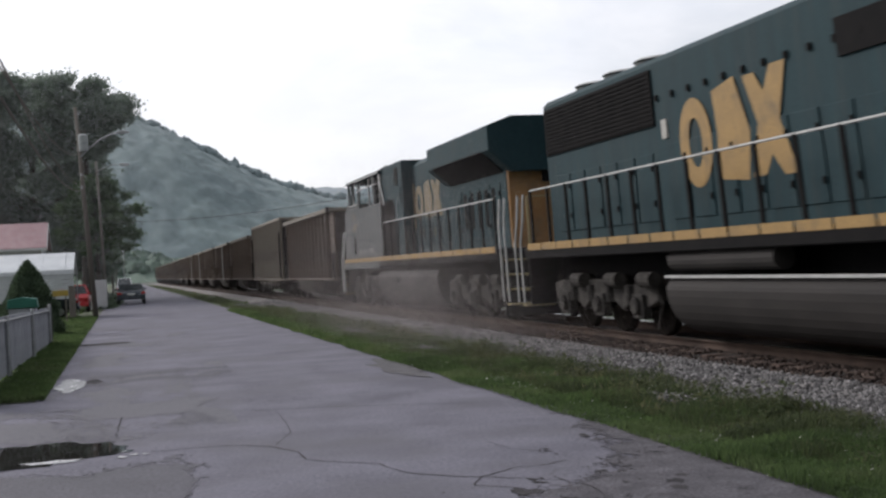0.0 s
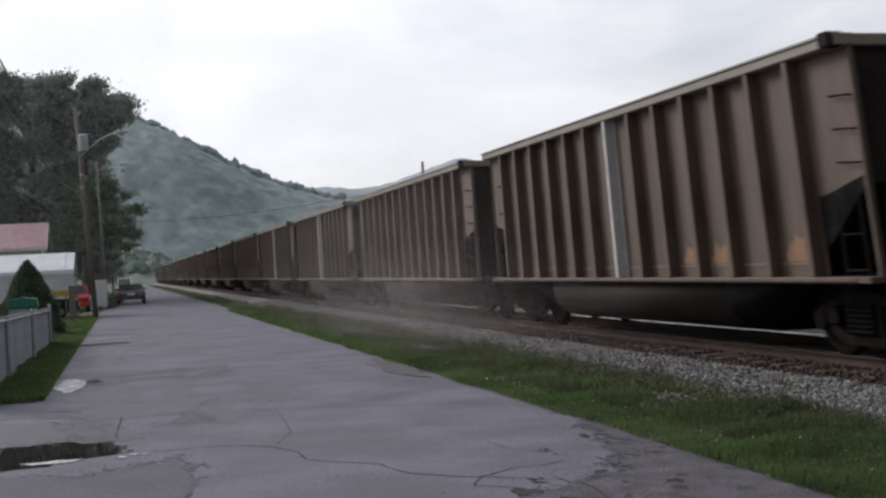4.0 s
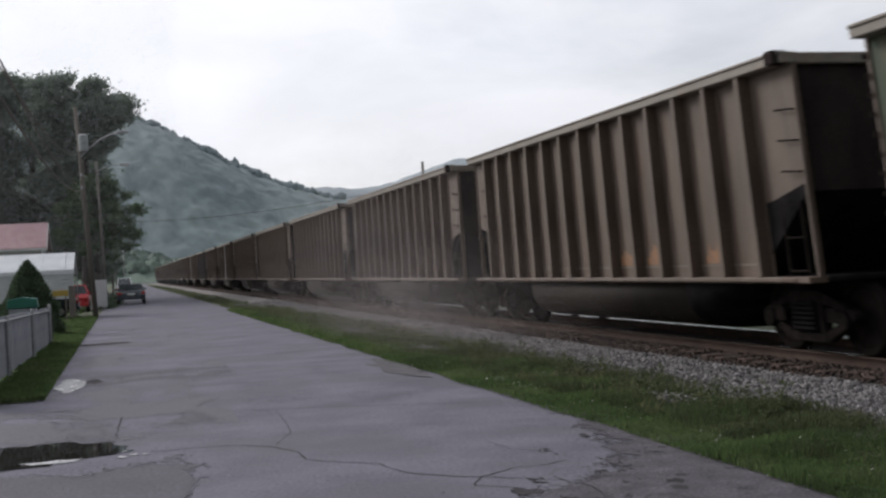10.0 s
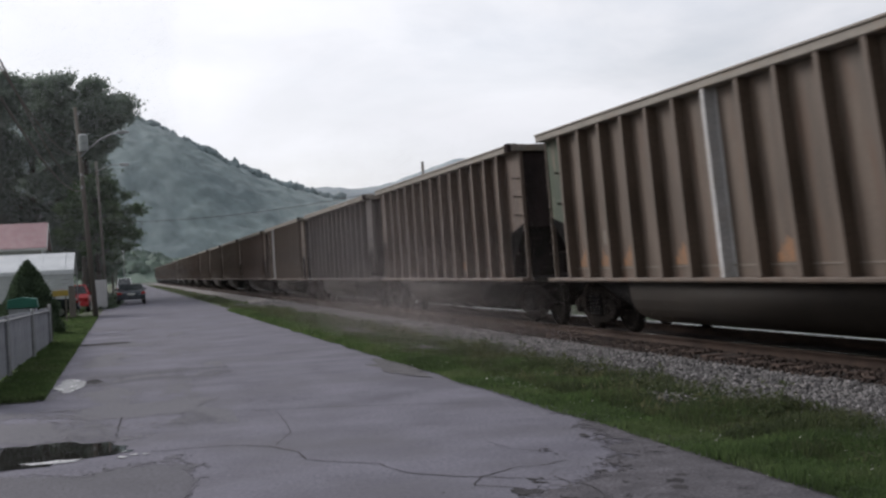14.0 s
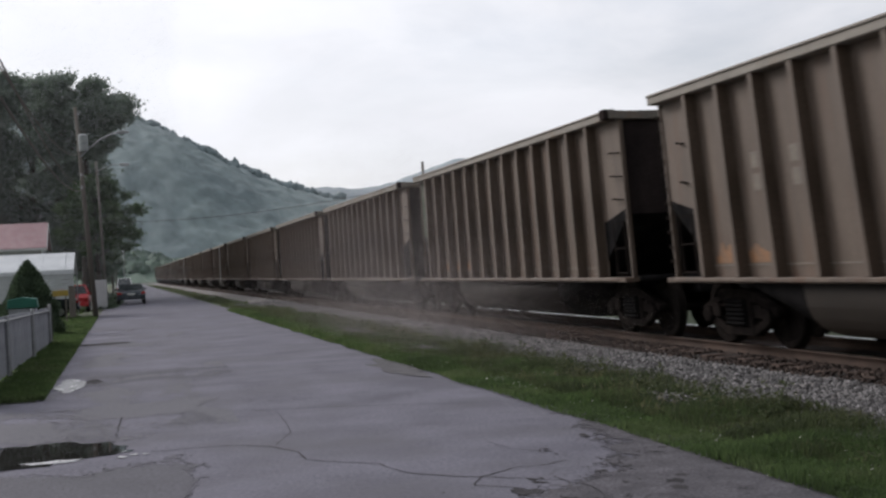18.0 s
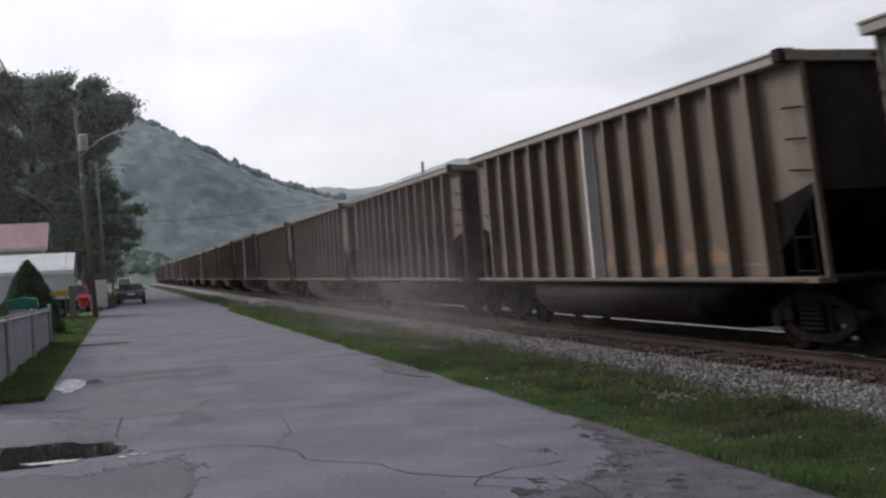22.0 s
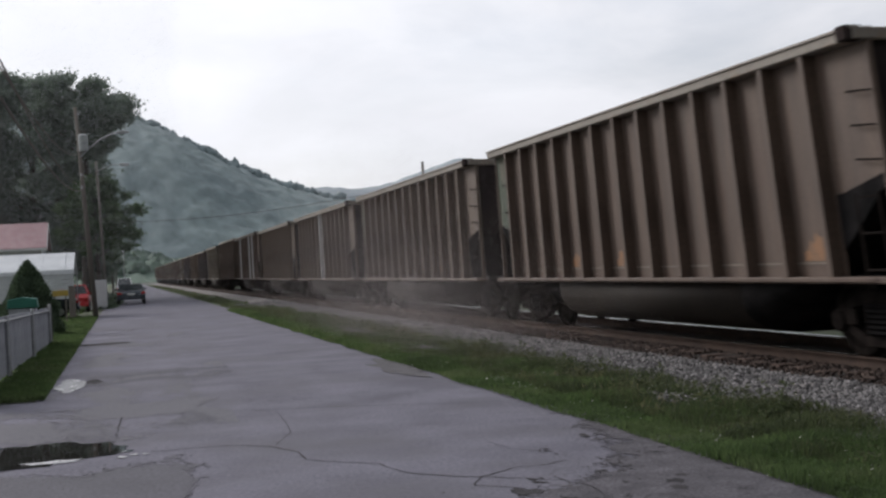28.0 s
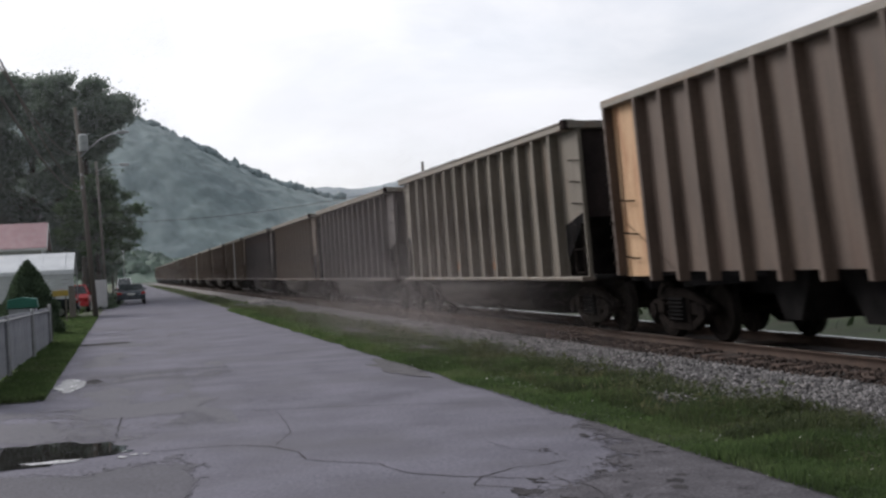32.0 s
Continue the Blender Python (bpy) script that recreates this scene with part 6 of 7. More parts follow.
# ---- locomotives ----
def round_tank(top, low):
    """Outline of a fuel tank with a flat top and a round belly."""
    return [(-1.4, top)] + [(-1.5 * math.cos(a) ** 0.36, top - 0.16 - (top - 0.16 - low) * math.sin(a)) for a in [math.pi / 2 * i / 9 for i in range(9)]] + [(0.0, low)] + \
           [(1.5 * math.cos(a) ** 0.36, top - 0.16 - (top - 0.16 - low) * math.sin(a)) for a in [math.pi / 2 * i / 9 for i in reversed(range(9))]] + [(1.4, top)]


def six_wheel_truck(root, y):
    t = part("truck", Shape().box(-0.9, 0.9, -2.0, 2.0, 0.5, 0.75), M["black"], root, "six-wheel bogie", 0.03)
    t.matrix_basis = pose(0, y, 0)
    fr = [(-2.45, 0.62), (-2.45, 0.92), (-2.0, 0.98), (-1.3, 0.86), (-0.5, 0.98), (0.5, 0.98), (1.3, 0.86), (2.0, 0.98), (2.45, 0.92), (2.45, 0.62), (2.0, 0.5), (1.35, 0.62), (0.95, 0.42), (0.5, 0.62),
          (-0.5, 0.62), (-0.95, 0.42), (-1.35, 0.62), (-2.0, 0.5)]
    frame_m = shared("loco_frame", lambda: Shape().prism(fr, -0.08, 0.08, "x").mesh("side_frame", M["locotruck"], 0.02))
    box_m = shared("loco_box", lambda: Shape().box(-0.12, 0.05, -0.22, 0.22, -0.22, 0.2).tube((-0.2, 0, 0), (-0.1, 0, 0), 0.15, n=14).mesh("axle_box", M["locotruck"], 0.02))
    cyl_m = shared("loco_cyl", lambda: Shape().tube((0, -0.25, 0), (0, 0.25, 0), 0.13, n=12).tube((0, 0.25, 0), (0, 0.45, -0.05), 0.04, n=8).mesh("brake_cylinder", M["locotruck"]))
    spr_m = shared("loco_spring", lambda: Shape().tube((0, 0, 0), (0, 0, 0.3), 0.1, n=12).mesh("spring", M["locotruck"]))
    whl_m = shared("loco_wheel", lambda: Shape().tube((-1.0, 0, 0), (1.0, 0, 0), 0.09, n=10).wheel((-0.75, 0, 0), 0.53, 0.15, 30).wheel((0.75, 0, 0), 0.53, 0.15, 30).mesh("wheelset", M["wheel"]))
    for sx in (-1, 1):
        flip = 0 if sx < 0 else 180
        part("side_frame", frame_m, M["locotruck"], t).matrix_basis = pose(sx * 1.12, 0, 0, 0, 0, flip)
        for dy in (-1.75, 0.0, 1.75):
            part("axle_box", box_m, M["locotruck"], t).matrix_basis = pose(sx * 1.16, dy, 0.53, 0, 0, flip)
        for dy in (-2.3, 0.85, -0.85):
            part("brake_cylinder", cyl_m, M["locotruck"], t).matrix_basis = pose(sx * 1.28, dy, 0.98)
        for dy in (-1.35, 1.35, 0.45, -0.45):
            part("spring", spr_m, M["locotruck"], t).matrix_basis = pose(sx * 1.2, dy, 0.58)
        for sy in (-1, 1):
            part("sand_pipe", Shape().path([(0, sy * 2.2, 1.1), (0, sy * 2.5, 0.6), (0, sy * 2.25, 0.15)], 0.025), M["locotruck"], t).matrix_basis = pose(sx * 1.15, 0, 0)
    for dy in (-1.75, 0.0, 1.75):
        part("wheelset", whl_m, M["wheel"], t, "steel wheels on an axle").matrix_basis = pose(0, dy, 0.53)


def handrail(root, y0, y1, n, z=1.68, h=1.15, x=1.47, mat="handrail"):
    for sx in (-1, 1):
        part("handrail", Shape().tube((sx * x, y0, z + h), (sx * x, y1, z + h), 0.02, n=7), M[mat], root, "pale handrail")
        for i in range(n):
            y = y0 + (y1 - y0) * i / (n - 1)
            part("stanchion", Shape().box(sx * x - 0.02, sx * x + 0.02, y - 0.04, y + 0.04, z, z + h), M["black"], root)


def steps(root, y, sy):
    for sx in (-1, 1):
        s = part("step_well", Shape().box(sx * 1.0 - 0.35, sx * 1.0 + 0.35, y - 0.06, y + 0.06, 0.45, 1.6), M["black"], root, "black step well", 0.02)
        for k in range(4):
            part("tread", Shape().box(sx * 1.12 - 0.33, sx * 1.12 + 0.33, y + sy * 0.05, y + sy * 0.3, 0.42 + 0.33 * k, 0.46 + 0.33 * k), M["yrail"], s, "worn yellow-edged tread")
        for dy in (0.0, 0.38):
            part("grab_rail", Shape().path([(sx * 1.5, y + sy * dy, 0.5), (sx * 1.5, y + sy * dy, 1.75), (sx * 1.46, y + sy * (dy - 0.12), 2.2), (sx * 1.4, y + sy * (dy - 0.12), 2.8)], 0.024), M["handrail"], s, "pale grab rail")


def doors(root, x, ys, w, z0, z1, mat, name="access_door"):
    for y in ys:
        d = part(name, Shape().box(x - 0.022, x, y, y + w, z0, z1), M[mat], root, "", 0.008)
        for z in (z0 + 0.25, z1 - 0.3):
            part("latch", Shape().box(x - 0.045, x - 0.022, y + 0.03, y + 0.09, z, z + 0.1), M["black"], d)


def stripe(root, y0, y1, n, lo=1.60, hi=1.74):
    for sx in (-1, 1):
        for i in range(n):
            a, b = y0 + (y1 - y0) * i / n, y0 + (y1 - y0) * (i + 0.93) / n
            part("sill_stripe", Shape().box(min(sx * 1.522, sx * 1.528), max(sx * 1.522, sx * 1.528), a, b, lo, hi), M["yellow"], root, "reflective yellow sill stripe")


def block_logo(root, x, y0, y1, z0, z1, mat):
    """Three plain slanting blocks in the road's colour."""
    w = (y1 - y0) / 3.15
    h = z1 - z0
    ring = []
    for i in range(24):
        a = 2 * math.pi * i / 24
        ring.append((y1 - w * 0.5 + w * 0.5 * math.cos(a), z0 + h * 0.46 + h * 0.46 * math.sin(a)))
    hole = [((p - (y1 - w * 0.5)) * 0.42 + (y1 - w * 0.5), (q - (z0 + h * 0.46)) * 0.55 + z0 + h * 0.46) for p, q in ring]
    vs = [(x, *p) for p in ring] + [(x, *p) for p in hole]
    s = Shape().add(vs, [(i, (i + 1) % 24, 24 + (i + 1) % 24, 24 + i) for i in range(24)])
    part("logo_block", s, M[mat], root, "plain faded yellow emblem shape")
    m = y1 - w * 1.08
    part("logo_block", Shape().prism([(m, z0 + h * 0.05), (m - w * 0.85, z0), (m - w * 1.0, z0 + h * 0.45), (m - w * 0.7, z0 + h), (m - w * 0.05, z0 + h * 0.92), (m - w * 0.1, z0 + h * 0.5)], x, x + 0.004, "x"), M[mat], root, "plain faded yellow emblem shape")
    k = m - w * 0.95
    part("logo_block", Shape().prism([(k, z0 + h * 0.02), (k - w * 0.35, z0 + h * 0.02), (k - w * 0.55, z0 + h * 0.2), (k - w * 0.8, z0), (k - w * 1.12, z0), (k - w * 0.82, z0 + h * 0.5), (k - w * 1.1, z0 + h),
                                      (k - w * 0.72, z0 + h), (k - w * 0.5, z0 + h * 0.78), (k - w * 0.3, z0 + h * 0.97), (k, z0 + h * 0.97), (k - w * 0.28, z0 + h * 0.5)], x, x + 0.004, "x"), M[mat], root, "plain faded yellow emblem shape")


def wide_cab_engine():
    """The second engine, its cab towards the cars."""
    e = thing("locomotive", "dark blue and grey diesel locomotive with yellow lettering, dusty", "locomotive", None, "locomotives")
    part("frame", Shape().box(-1.52, 1.52, -10.0, 9.5, 1.42, 1.68).box(-0.6, 0.6, -10.4, 10.2, 0.95, 1.5), M["black"], e, "black underframe", 0.02)
    part("nose", Shape().prism([(8.0, 1.69), (8.0, 3.72), (8.64, 3.82), (9.3, 3.48), (9.62, 1.69)], -1.46, 1.46, "x"), M["grey"], e, "grey nose", 0.06)
    cab = part("cab", Shape().prism([(2.5, 1.69), (2.5, 3.5), (6.3, 3.5), (6.3, 3.68), (8.3, 3.68), (8.4, 1.69)], -1.49, 1.49, "x"), M["grey"], e, "grey cab side", 0.02)
    part("cab_skirt", Shape().box(-1.525, 1.525, 3.1, 9.55, 1.36, 1.6), M["grey"], e, "grey skirt below the cab", 0.01)
    part("cab_roof", Shape().prism([(-1.55, 4.44), (-1.55, 4.55), (-0.9, 4.76), (0.9, 4.76), (1.55, 4.55), (1.55, 4.44)], 2.3, 8.3, "y"), M["blue"], e, "dark cab roof", 0.02)
    # black box added so the large side window looks dark inside
    part("cab_interior", Shape().box(-1.15, 1.15, 2.6, 5.3, 3.505, 4.42), M["soot_shade"], e, "black box added to darken the cab windows")
    part("seat", Shape().box(-0.95, -0.5, 5.6, 6.05, 3.69, 3.8).box(-0.95, -0.5, 5.52, 5.62, 3.69, 4.2), M["black"], e, "dark cab seat", 0.02)
    part("control_stand", Shape().box(-0.35, 0.5, 6.9, 7.4, 3.69, 4.05), M["black"], e, "dark control stand", 0.03)
    for sx in (-1, 1):
        for y0, y1, mat in ((2.5, 2.62, "handrail"), (3.42, 3.72, "grey"), (4.36, 4.42, "handrail"), (6.16, 6.44, "grey"), (7.2, 7.26, "handrail"), (8.06, 8.28, "grey")):
            part("window_pillar", Shape().box(min(sx * 1.43, sx * 1.49), max(sx * 1.43, sx * 1.49), y0, y1, 3.5 if y1 < 6.3 else 3.68, 4.45), M[mat], cab, "pale window pillar" if mat == "handrail" else "")
        for y0, y1, z0 in ((3.72, 6.16, 3.5), (6.44, 8.06, 3.68)):
            part("cab_window", Shape().box(min(sx * 1.45, sx * 1.456), max(sx * 1.45, sx * 1.456), y0, y1, z0, 4.44), M["clear"], cab, "clear cab window")
        part("window_ledge", Shape().box(min(sx * 1.488, sx * 1.52), max(sx * 1.488, sx * 1.52), 6.4, 8.1, 3.64, 3.68), M["handrail"], cab, "pale window ledge")
        for i in range(6):
            part("louvre_slat", Shape().box(min(sx * 1.4, sx * 1.5), max(sx * 1.4, sx * 1.5), 2.64, 3.4, 3.56 + 0.15 * i, 3.6 + 0.15 * i), M["black"], cab)
        part("gutter", Shape().box(min(sx * 1.552, sx * 1.575), max(sx * 1.552, sx * 1.575), 2.3, 8.3, 4.46, 4.5), M["handrail"], e, "pale roof gutter")
        part("visor", Shape().prism([(sx * 1.5, 4.5), (sx * 1.82, 4.36), (sx * 1.82, 4.38), (sx * 1.5, 4.53)], 6.45, 8.45, "y"), M["handrail"], e, "pale awning over the front cab window")
        part("grab_bar", Shape().path([(sx * 1.49, 6.3, 4.1), (sx * 1.58, 6.25, 4.1), (sx * 1.58, 2.75, 4.14), (sx * 1.49, 2.7, 4.14)], 0.018), M["handrail"], e, "pale bar across the cab windows")
    for x in (-1.36, -0.04, 1.28):
        part("windscreen_post", Shape().prism([(8.2, 4.45), (8.28, 4.45), (8.36, 3.69), (8.26, 3.69)], x, x + 0.08, "x"), M["grey"], cab)
    for z0, z1, y0, y1 in ((2.6, 2.62, 6.6, 7.9), (2.36, 2.38, 3.0, 6.2)):
        part("panel_seam", Shape().box(-1.497, -1.489, y0, y1, z0, z1), M["black"], cab)
    for y in (6.3, 5.4, 4.3):
        part("marker", Shape().box(-1.499, -1.489, y, y + 0.1, 1.9, 2.03), M["letter"], cab, "small pale marker")
    part("cab_vent", Shape().box(-1.506, -1.488, 7.05, 7.48, 1.91, 2.51), M["black"], e)
    part("horn", Shape().box(-0.7, -0.55, 5.5, 5.9, 4.74, 4.9).tube((-0.62, 5.2, 4.88), (-0.62, 5.9, 4.88), 0.07, 0.03, 8), M["black"], e, "roof horn")
    part("awning_strut", Shape().path([(-1.54, 2.35, 4.4), (-1.6, 1.45, 3.35)], 0.022), M["handrail"], e, "pale strut")
    part("cab_door", Shape().box(-1.5, -1.47, 2.2, 2.49, 1.69, 4.0), M["black"], e)
    part("equipment_cabinet", Shape().box(-1.42, 1.42, -0.5, 2.48, 1.69, 4.62), M["blue"], e, "dark blue equipment cabinet", 0.03)
    doors(e, -1.42, (-0.3,), 0.95, 3.27, 3.82, "blue")
    # flat black plate: the shade of a recess is painted on the cabinet
    part("grille", Shape().box(-1.44, -1.421, 0.7, 2.3, 1.72, 3.5), M["soot_shade"], e, "black plate painted as the shaded recess behind the cab")
    part("grille", Shape().box(-1.44, -1.421, 0.02, 0.48, 3.9, 4.44), M["black"], e, "dark louvre")
    part("hood", Shape().prism([(-1.08, 1.69), (-1.08, 4.4), (-0.8, 4.6), (0.8, 4.6), (1.08, 4.4), (1.08, 1.69)], -9.75, -0.5, "y"), M["blue"], e, "dark blue long hood", 0.02)
    doors(e, -1.08, [-9.3 + 0.85 * i for i in range(5)], 0.72, 1.95, 3.25, "blue")
    for i in range(5):
        part("louvre", Shape().box(-1.115, -1.081, -8.9 + 0.62 * i, -8.65 + 0.62 * i, 2.25, 3.15), M["black"], e, "dark louvre", 0.006)
    doors(e, -1.08, [-4.6 + 0.95 * i for i in range(4)], 0.8, 1.95, 2.6, "blue")
    part("radiator_wing", Shape().prism([(-1.02, 3.45), (-1.56, 3.95), (-1.56, 4.52), (-0.95, 4.74), (0.95, 4.74), (1.56, 4.52), (1.56, 3.95), (1.02, 3.45)], -10.1, -4.35, "y"), M["blue"], e, "dark overhanging radiator cab", 0.02)
    part("radiator_screen", Shape().prism([(-1.06, 3.44), (-1.58, 3.93), (-1.585, 3.96), (-1.07, 3.48)], -9.6, -4.9, "y"), M["black"], e, "dark radiator screen")
    part("hood_end", Shape().box(-1.06, 1.06, -9.86, -9.752, 1.69, 3.9), M["ochre"], e, "ochre hood end", 0.02)
    lamps = part("lamp_housing", Shape().box(-0.25, 0.25, -9.95, -9.862, 3.2, 3.75), M["black"], e, "", 0.01)
    for x in (-0.12, 0.12):
        part("headlight", Shape().tube((x, -9.99, 3.62), (x, -9.94, 3.62), 0.085, n=12), M["lamp"], lamps, "clear headlight lens")
    part("fuel_tank", Shape().prism(round_tank(1.25, 0.13), -4.3, 3.6, "y"), M["tank"], e, "dusty grey fuel tank", 0.03)
    block_logo(e, -1.1, -3.9, -0.75, 2.75, 3.85, "palegold")
    part("logo_bar", Shape().box(-1.105, -1.081, -0.68, -0.55, 2.5, 3.87), M["palegold"], e, "faded gold bar")
    for y in (-1.12, -1.53, -2.9):
        part("logo_dot", Shape().box(-1.105, -1.081, y - 0.12, y, 2.2, 2.48), M["palegold"], e, "small faded gold mark", 0.01)
    for y, z, w in ((6.85, 2.86, 0.5), (7.15, 2.74, 0.45)):
        part("cab_emblem", Shape().box(-1.5, -1.489, y, y + w, z, z + 0.12), M["palegold"], e, "faded gold bar")
    words(e, "956", 7.28, 3.12, 0.36, "palegold", -1.515, "road_number")
    for sx in (-1, 1):
        part("anti_climber", Shape().box(min(sx * 0.2, sx * 1.5), max(sx * 0.2, sx * 1.5), 9.6, 9.9, 1.45, 1.6), M["black"], e, "", 0.02)
    handrail(e, -9.9, 2.3, 13)
    stripe(e, -9.9, 9.6, 16)
    steps(e, -10.25, -1)
    steps(e, 9.9, 1)
    part("ditch_light", Shape().tube((-1.1, 9.9, 1.3), (-1.1, 9.97, 1.3), 0.09, n=12), M["lamp"], e, "clear lamp lens")
    for sy in (-1, 1):
        part("coupler", shared("coupler", coupler_mesh), M["truck"], e).matrix_basis = pose(0, sy * 10.15, 0, 0, 0, 180 if sy > 0 else 0)
        part("snow_plough", Shape().prism([(-1.4, 0.15), (-1.4, 0.75), (1.4, 0.75), (1.4, 0.15)], sy * 10.0 - 0.04, sy * 10.0 + 0.04, "y"), M["black"], e)
        six_wheel_truck(e, sy * 6.9)
    return e


def narrow_hood_engine():
    """The leading engine; its long hood trails towards the second engine."""
    e = thing("locomotive", "dark blue diesel locomotive with large yellow lettering and roof fans", "locomotive", None, "locomotives")
    part("frame", Shape().box(-1.52, 1.52, -9.8, 9.9, 1.42, 1.66).box(-0.6, 0.6, -10.4, 10.2, 0.95, 1.5), M["black"], e, "black underframe", 0.02)
    part("hood", Shape().prism([(-0.95, 1.67), (-0.95, 4.62), (-0.82, 4.73), (0.82, 4.73), (0.95, 4.62), (0.95, 1.67)], -4.4, 9.6, "y"), M["blue"], e, "dark blue long hood", 0.02)
    part("radiator_grille", Shape().box(-0.985, -0.952, 4.1, 9.52, 3.55, 4.52), M["black"], e, "black radiator grille", 0.006)
    for i in range(12):
        part("grille_slat", Shape().box(-0.995, -0.986, 4.15, 9.47, 3.58 + i * 0.078, 3.605 + i * 0.078), M["soot_shade"], e)
    part("rear_grille", Shape().box(-0.985, -0.952, -4.2, -1.5, 3.75, 4.25), M["black"], e, "black intake grille", 0.006)
    for y in (8.3, 6.8, 5.3):
        f = part("roof_fan", Shape().tube((0, y, 4.73), (0, y, 4.87), 0.62, n=24), M["grey"], e, "round grey roof fan")
        part("fan_ring", Shape().tube((0, y, 4.871), (0, y, 4.91), 0.66, 0.6, n=24), M["handrail"], f)
    doors(e, -0.95, [-4.0 + 0.78 * i for i in range(10)], 0.68, 1.95, 3.2, "blue")
    doors(e, -0.95, [4.3 + 0.8 * i for i in range(6)], 0.7, 1.95, 3.1, "blue")
    for i in range(14):
        part("lifting_lug", Shape().box(-0.99, -0.952, -3.9 + i * 0.6, -3.82 + i * 0.6, 3.95, 4.05), M["black"], e)
    block_logo(e, -0.978, -0.25, 3.2, 2.4, 3.95, "yellow")
    part("data_plate", Shape().box(-0.975, -0.953, 3.65, 3.85, 3.3, 3.62), M["letter"], e, "small pale plate")
    part("cab", Shape().prism([(-1.5, 1.67), (-1.5, 4.2), (-0.9, 4.5), (0.9, 4.5), (1.5, 4.2), (1.5, 1.67)], -7.6, -4.41, "y"), M["blue"], e, "dark blue cab", 0.03)
    w = part("cab_window", Shape().box(-1.512, -1.488, -6.9, -5.1, 3.2, 3.95), M["glass"], e, "dark cab window")
    part("nose", Shape().prism([(-7.61, 1.67), (-7.61, 3.1), (-9.0, 2.9), (-9.2, 1.67)], -1.3, 1.3, "x"), M["blue"], e, "dark blue nose", 0.05)
    part("fuel_tank", Shape().prism(round_tank(1.02, 0.12), -4.3, 3.2, "y"), M["tank"], e, "dusty grey fuel tank", 0.03)
    part("tank_rim", Shape().box(-1.49, -1.44, -4.3, 3.2, 1.021, 1.06), M["handrail"], e)
    part("air_reservoir", Shape().tube((-1.28, -0.1, 1.29), (-1.28, 3.15, 1.29), 0.17, n=16), M["tank"], e, "dusty air reservoir", smooth=False)
    part("air_reservoir", Shape().tube((1.28, -0.1, 1.29), (1.28, 3.15, 1.29), 0.17, n=16), M["tank"], e, "dusty air reservoir")
    handrail(e, -4.2, 9.4, 14)
    stripe(e, -9.6, 9.7, 22)
    steps(e, 10.2, 1)
    steps(e, -10.0, -1)
    part("end_rail", Shape().path([(-0.3, 9.85, 1.66), (-0.3, 9.85, 2.75), (-1.4, 9.85, 2.75), (-1.4, 9.85, 1.66)], 0.024), M["yrail"], e, "yellow end rail")
    for sy in (-1, 1):
        part("coupler", shared("coupler", coupler_mesh), M["truck"], e).matrix_basis = pose(0, sy * 10.1, 0, 0, 0, 180 if sy > 0 else 0)
        six_wheel_truck(e, sy * 6.6)
    return e


ENGINE_2, ENGINE_1 = wide_cab_engine(), narrow_hood_engine()

# ---- the string of cars ----
CARS = 64
LOOKS = {"tan": "weathered tan ribbed coal car", "brown": "weathered brown ribbed coal car",
         "beige": "dusty beige ribbed coal car", "dark": "sooty dark ribbed coal car"}
PAINT = {0: "brown", 2: "tan", 3: "brown", 6: "tan", 13: "tan", 18: "dark", 41: "beige", 42: "dark", 44: "dark"}
CYCLE = ("tan", "tan", "brown", "tan", "tan", "tan", "brown", "tan", "tan", "brown", "tan")
GREEN_END = (5, 8, 10, 12, 13, 14, 16, 22, 25, 26, 29, 33, 35, 36, 37)
WHITE_RIB = {3: (6,), 5: (6,), 6: (6,), 16: (6,), 19: (2,), 27: (6,), 31: (6,), 34: (6,), 37: (6,), 39: (2, 8, 10), 45: (6,), 48: (6,)}
RUSTY = (5, 6, 9, 10, 13, 14, 16, 20, 21, 25, 27, 30, 33, 36, 38)
train = {}
proto = {}
PARK = pose(TRACK_X, 900, RAIL_Z)


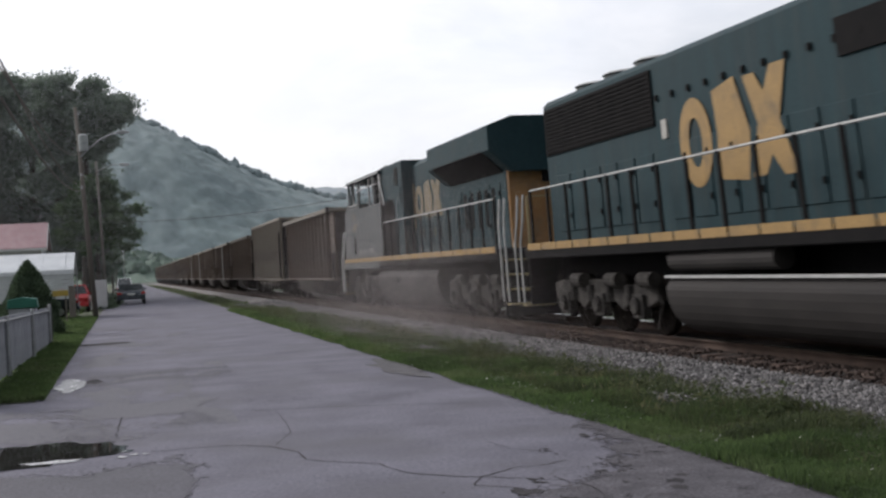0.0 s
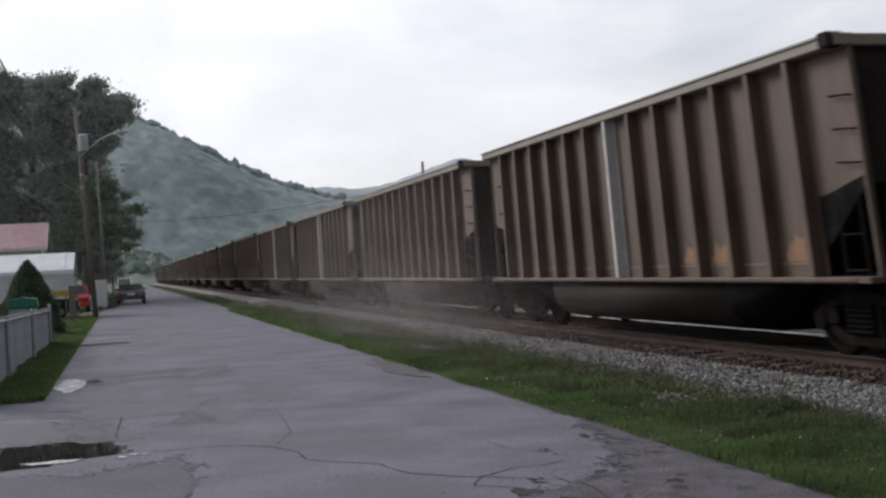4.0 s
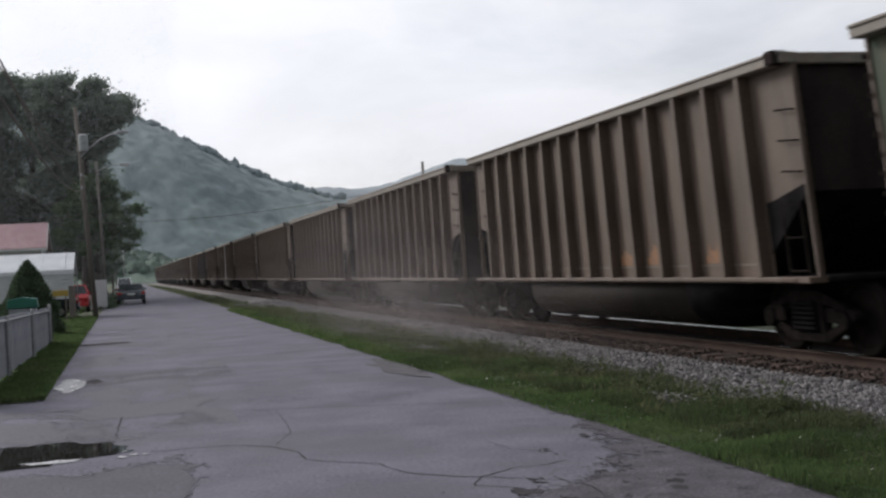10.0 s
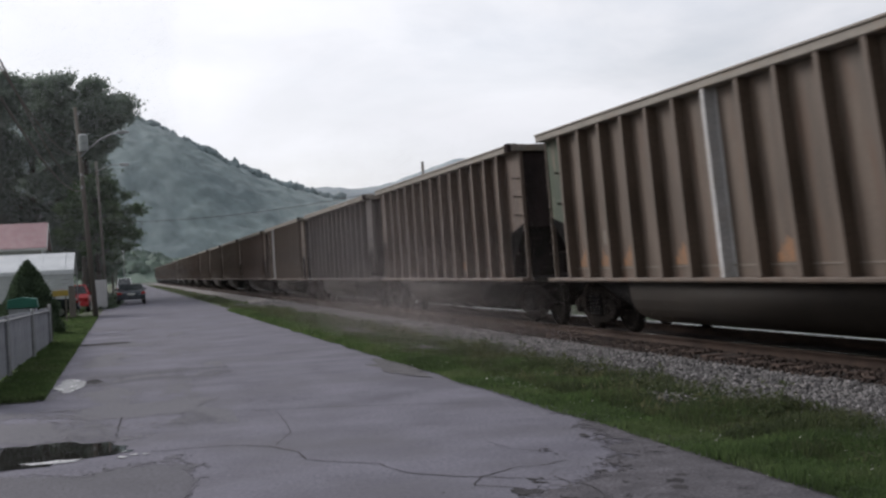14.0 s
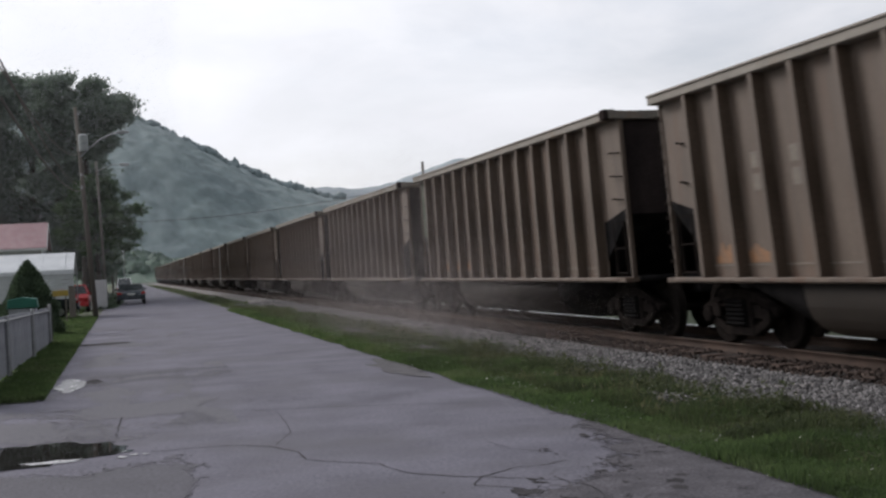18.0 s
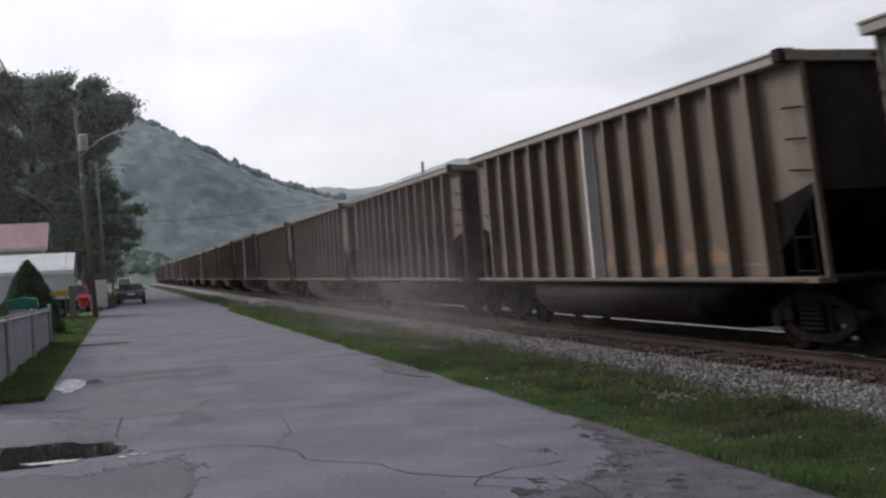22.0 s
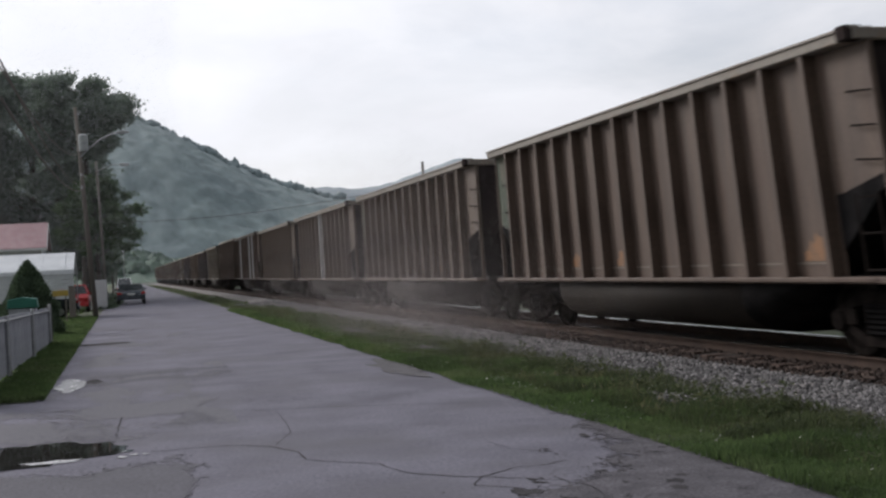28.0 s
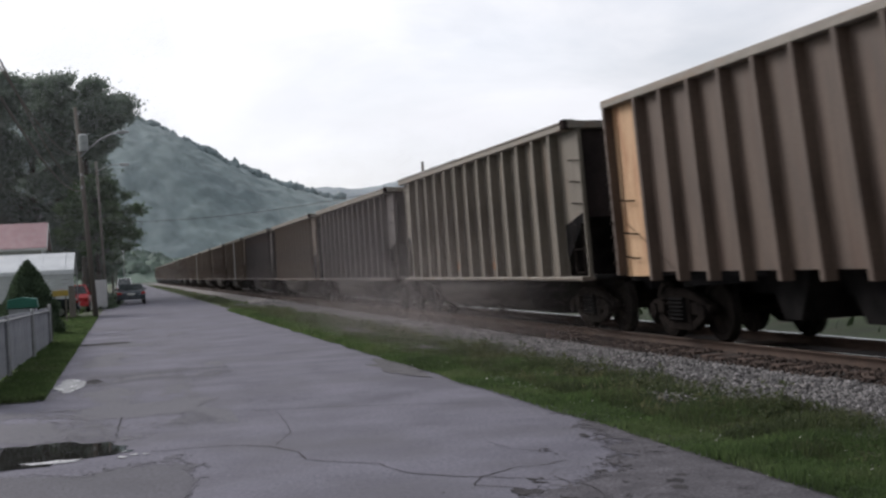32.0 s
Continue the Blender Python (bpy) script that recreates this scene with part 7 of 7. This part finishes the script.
def make_car(n):
    if n == 1:
        c = hopper_car("pale grey ribbed hopper car with stencilled boards", "beige")
        for o in c.children:
            if o.name.startswith("corner_panel") and o.data.vertices[0].co.y > 0 and o.matrix_basis.translation.x < 0:
                repaint(o, M["red"])
                o["label"] = "faded red corner panel"
        x = -FACE + 0.11
        for y0, y1, z0, z1 in ((3.7, 4.25, 2.63, 3.0), (3.45, 4.2, 1.98, 2.42)):
            part("stencil_board", Shape().box(x - 0.005, x + 0.005, y0, y1, z0, z1), M["board"], c, "dark stencil board")
        words(c, "FU", 3.97, 2.68, 0.36, "letter", x - 0.008)
        words(c, "930", 3.82, 2.04, 0.4, "letter", x - 0.008)
        part("tag", Shape().box(x - 0.006, x + 0.004, 4.5, 4.7, 1.27, 1.55), M["letter"], c, "small white tag")
        part("data_panel", Shape().box(x - 0.006, x + 0.004, -2.07, -1.33, 1.47, 1.79), M["letter"], c, "pale data panel")
        part("data_field", Shape().box(x - 0.009, x + 0.004, -2.0, -1.62, 1.53, 1.73), M["cap"], c, "faded data field")
        for k in range(8):
            part("data_bar", Shape().box(x - 0.006, x + 0.004, -4.12, -3.68, 1.48 + 0.058 * k, 1.51 + 0.058 * k), M["teal"], c, "unreadable green bar")
        part("tag", Shape().box(x - 0.006, x + 0.004, -5.13, -4.98, 1.36, 1.5), M["red"], c, "small red tag")
        for y0, y1 in ((-6.0, -5.6), (5.2, 5.6), (-3.0, -2.75)):
            part("rust_patch", Shape().box(x - 0.006, x + 0.004, y0, y1, 1.12, 1.42), M["rust"], c, "bare rusty patch")
        for k in range(14):
            part("weld_seam", Shape().box(x - 0.006, x + 0.004, -6.03 + 0.871 * k, -5.25 + 0.871 * k, 3.12, 3.145), M["ghost"], c, "faint weld seam")
        return c
    if n == 40:
        c = hopper_car("dusty tan hopper car with low ribs and open underside", "brown", deep=True)
        for o in c.children:
            if o.name.startswith("corner_panel") and o.data.vertices[0].co.y > 0 and o.matrix_basis.translation.x < 0:
                repaint(o, M["orange"])
                o["label"] = "bright orange-tan corner panel"
        return c
    paint = PAINT.get(n, CYCLE[n % len(CYCLE)])
    key = (paint, n >= 53)
    if key not in proto:
        c = proto[key] = tub_car(paint, label=LOOKS[paint], far=n >= 53)
    else:
        c = copy_thing(proto[key], PARK)
    return c


def mark_car(n, c):
    paint = PAINT.get(n, CYCLE[n % len(CYCLE)])
    near = [o for o in c.children if o.matrix_basis.translation.x < 0]
    if n in GREEN_END or n in (19, 39):
        for o in near:
            if o.name.startswith("corner_panel") and o.data.vertices[0].co.y > 0:
                repaint(o, M["red"] if n in (19, 39) else M["green"])
                o["label"] = "faded red corner panel" if n in (19, 39) else "faded grey-green corner panel"
        c["label"] = LOOKS[paint] + (" with red end panel and pale ribs" if n in (19, 39) else " with grey-green end panel")
    for i in WHITE_RIB.get(n, ()):
        for o in near:
            if o.name.startswith("rib") and abs(o.matrix_basis.translation.y - RIBS[12 - i]) < 0.1:
                repaint(o, M["white"])
                o["label"] = "pale white-painted rib"
    if n in (39, 41):
        for o in c.children:
            if not o.name.startswith(("truck", "coupler")):
                o.matrix_basis = Matrix.Diagonal((1, 1, 1.02, 1)) @ o.matrix_basis
    rng = random.Random(n * 7 + 1)
    if n < 48:
        for k in rng.sample(range(12), 6 if n in RUSTY else 3):
            v = rng.randrange(5)
            part("rust_patch", shared(("rust", v), lambda: rust_mesh(v)), M["rust"], c, "bare rusty patch").matrix_basis = pose(0, RIBS[k] + 0.12 + rng.uniform(0, 0.1), 0)
        part("weld_strip", shared("weld", lambda: Shape().box(-SKIN - 0.03, -SKIN - 0.019, -6.06, 6.06, 1.185, 1.21).mesh("weld_strip", M["ghost"])), M["ghost"], c, "dark weld line")
    if n in (19, 39):
        marks(c, [("letter_board", RIBS[9] + 0.15, RIBS[9] + 0.84, 2.15, 2.9, "letter", "pale lettering board"), ("letter_board", RIBS[10] + 0.15, RIBS[10] + 0.84, 2.1, 2.86, "letter", "pale lettering board"),
                  ("data_panel", RIBS[3] + 0.3, RIBS[3] + 0.8, 1.36, 1.7, "letter", "small pale data panel"), ("data_window", RIBS[3] + 0.38, RIBS[3] + 0.72, 1.47, 1.62, "cap", "faded data field"),
                  ("tag", RIBS[0] + 0.5, RIBS[0] + 0.66, 1.36, 1.5, "red", "small red tag")])
        if n == 19:
            for text, k, z in (("FU", 10, 2.52), ("964", 10, 2.17), ("RX", 9, 2.56), ("153", 9, 2.22)):
                words(c, text, RIBS[k] + 0.5, z, 0.36, "board", -SKIN - 0.03)
        else:
            marks(c, [("stencil_bar", RIBS[k] + 0.25, RIBS[k] + 0.7, z, z + 0.12, "cap", "unreadable faded bar") for k in (9, 10) for z in (2.3, 2.6)])
    elif n in (13, 25, 37, 21):
        marks(c, [("stencil_bar", RIBS[k] + 0.2, RIBS[k] + 0.55, z, z + 0.22, "ghost", "faded unreadable stencil") for k in (9, 10) for z in (2.2, 2.5)])
    else:
        marks(c, [("stencil_bar", RIBS[10] + 0.25, RIBS[10] + 0.6, 1.62, 1.86, "ghost", "faded unreadable stencil")])


for n in range(CARS):
    train[n] = make_car(n)
for n in range(CARS):
    if n not in (1, 40):
        mark_car(n, train[n])


def advance(t):
    """Metres that the train has run at t seconds."""
    return V1 * t + V2 * t * t


def set_off(ob, back):
    """Key a vehicle whose middle trails the first car's leading corner by so many metres."""
    rows = []
    for t in range(33):
        x, y, a = on_track(START + back - advance(t))
        rows.append((float(t), pose(x, y, RAIL_Z, 0, 0, a)))
    walk(ob, rows)


START, V1, V2 = 48.4, 21.145, 0.01265


def turn_wheels(ob, back, radius, far=42.0, near=-6.0):
    """Key the wheelsets of a vehicle, turning while it rolls past the camera."""
    times = [k / 30 for k in range(961) if near < START + back - advance(k / 30) < far]
    if not times:
        return
    for bogie in ob.children:
        for axle in bogie.children:
            if axle.name.startswith("wheelset"):
                y, rows = axle.matrix_basis.translation.y, []
                for t in times:
                    rows.append((t, pose(0, y, radius, math.degrees((advance(t) - advance(times[0])) / radius), 0, 0)))
                if times[0] > 0:
                    rows.insert(0, (0.0, rows[0][1]))
                if times[-1] < 32:
                    rows.append((32.0, rows[-1][1]))
                walk(axle, rows)


def motions():
    for n, ob in train.items():
        set_off(ob, n * PITCH + HALF)
        turn_wheels(ob, n * PITCH + HALF, 0.483)
    for ob, back in ((ENGINE_2, -0.8 - 11.15), (ENGINE_1, -0.8 - 22.3 - 10.75)):
        set_off(ob, back)
        turn_wheels(ob, back, 0.53)


motions()
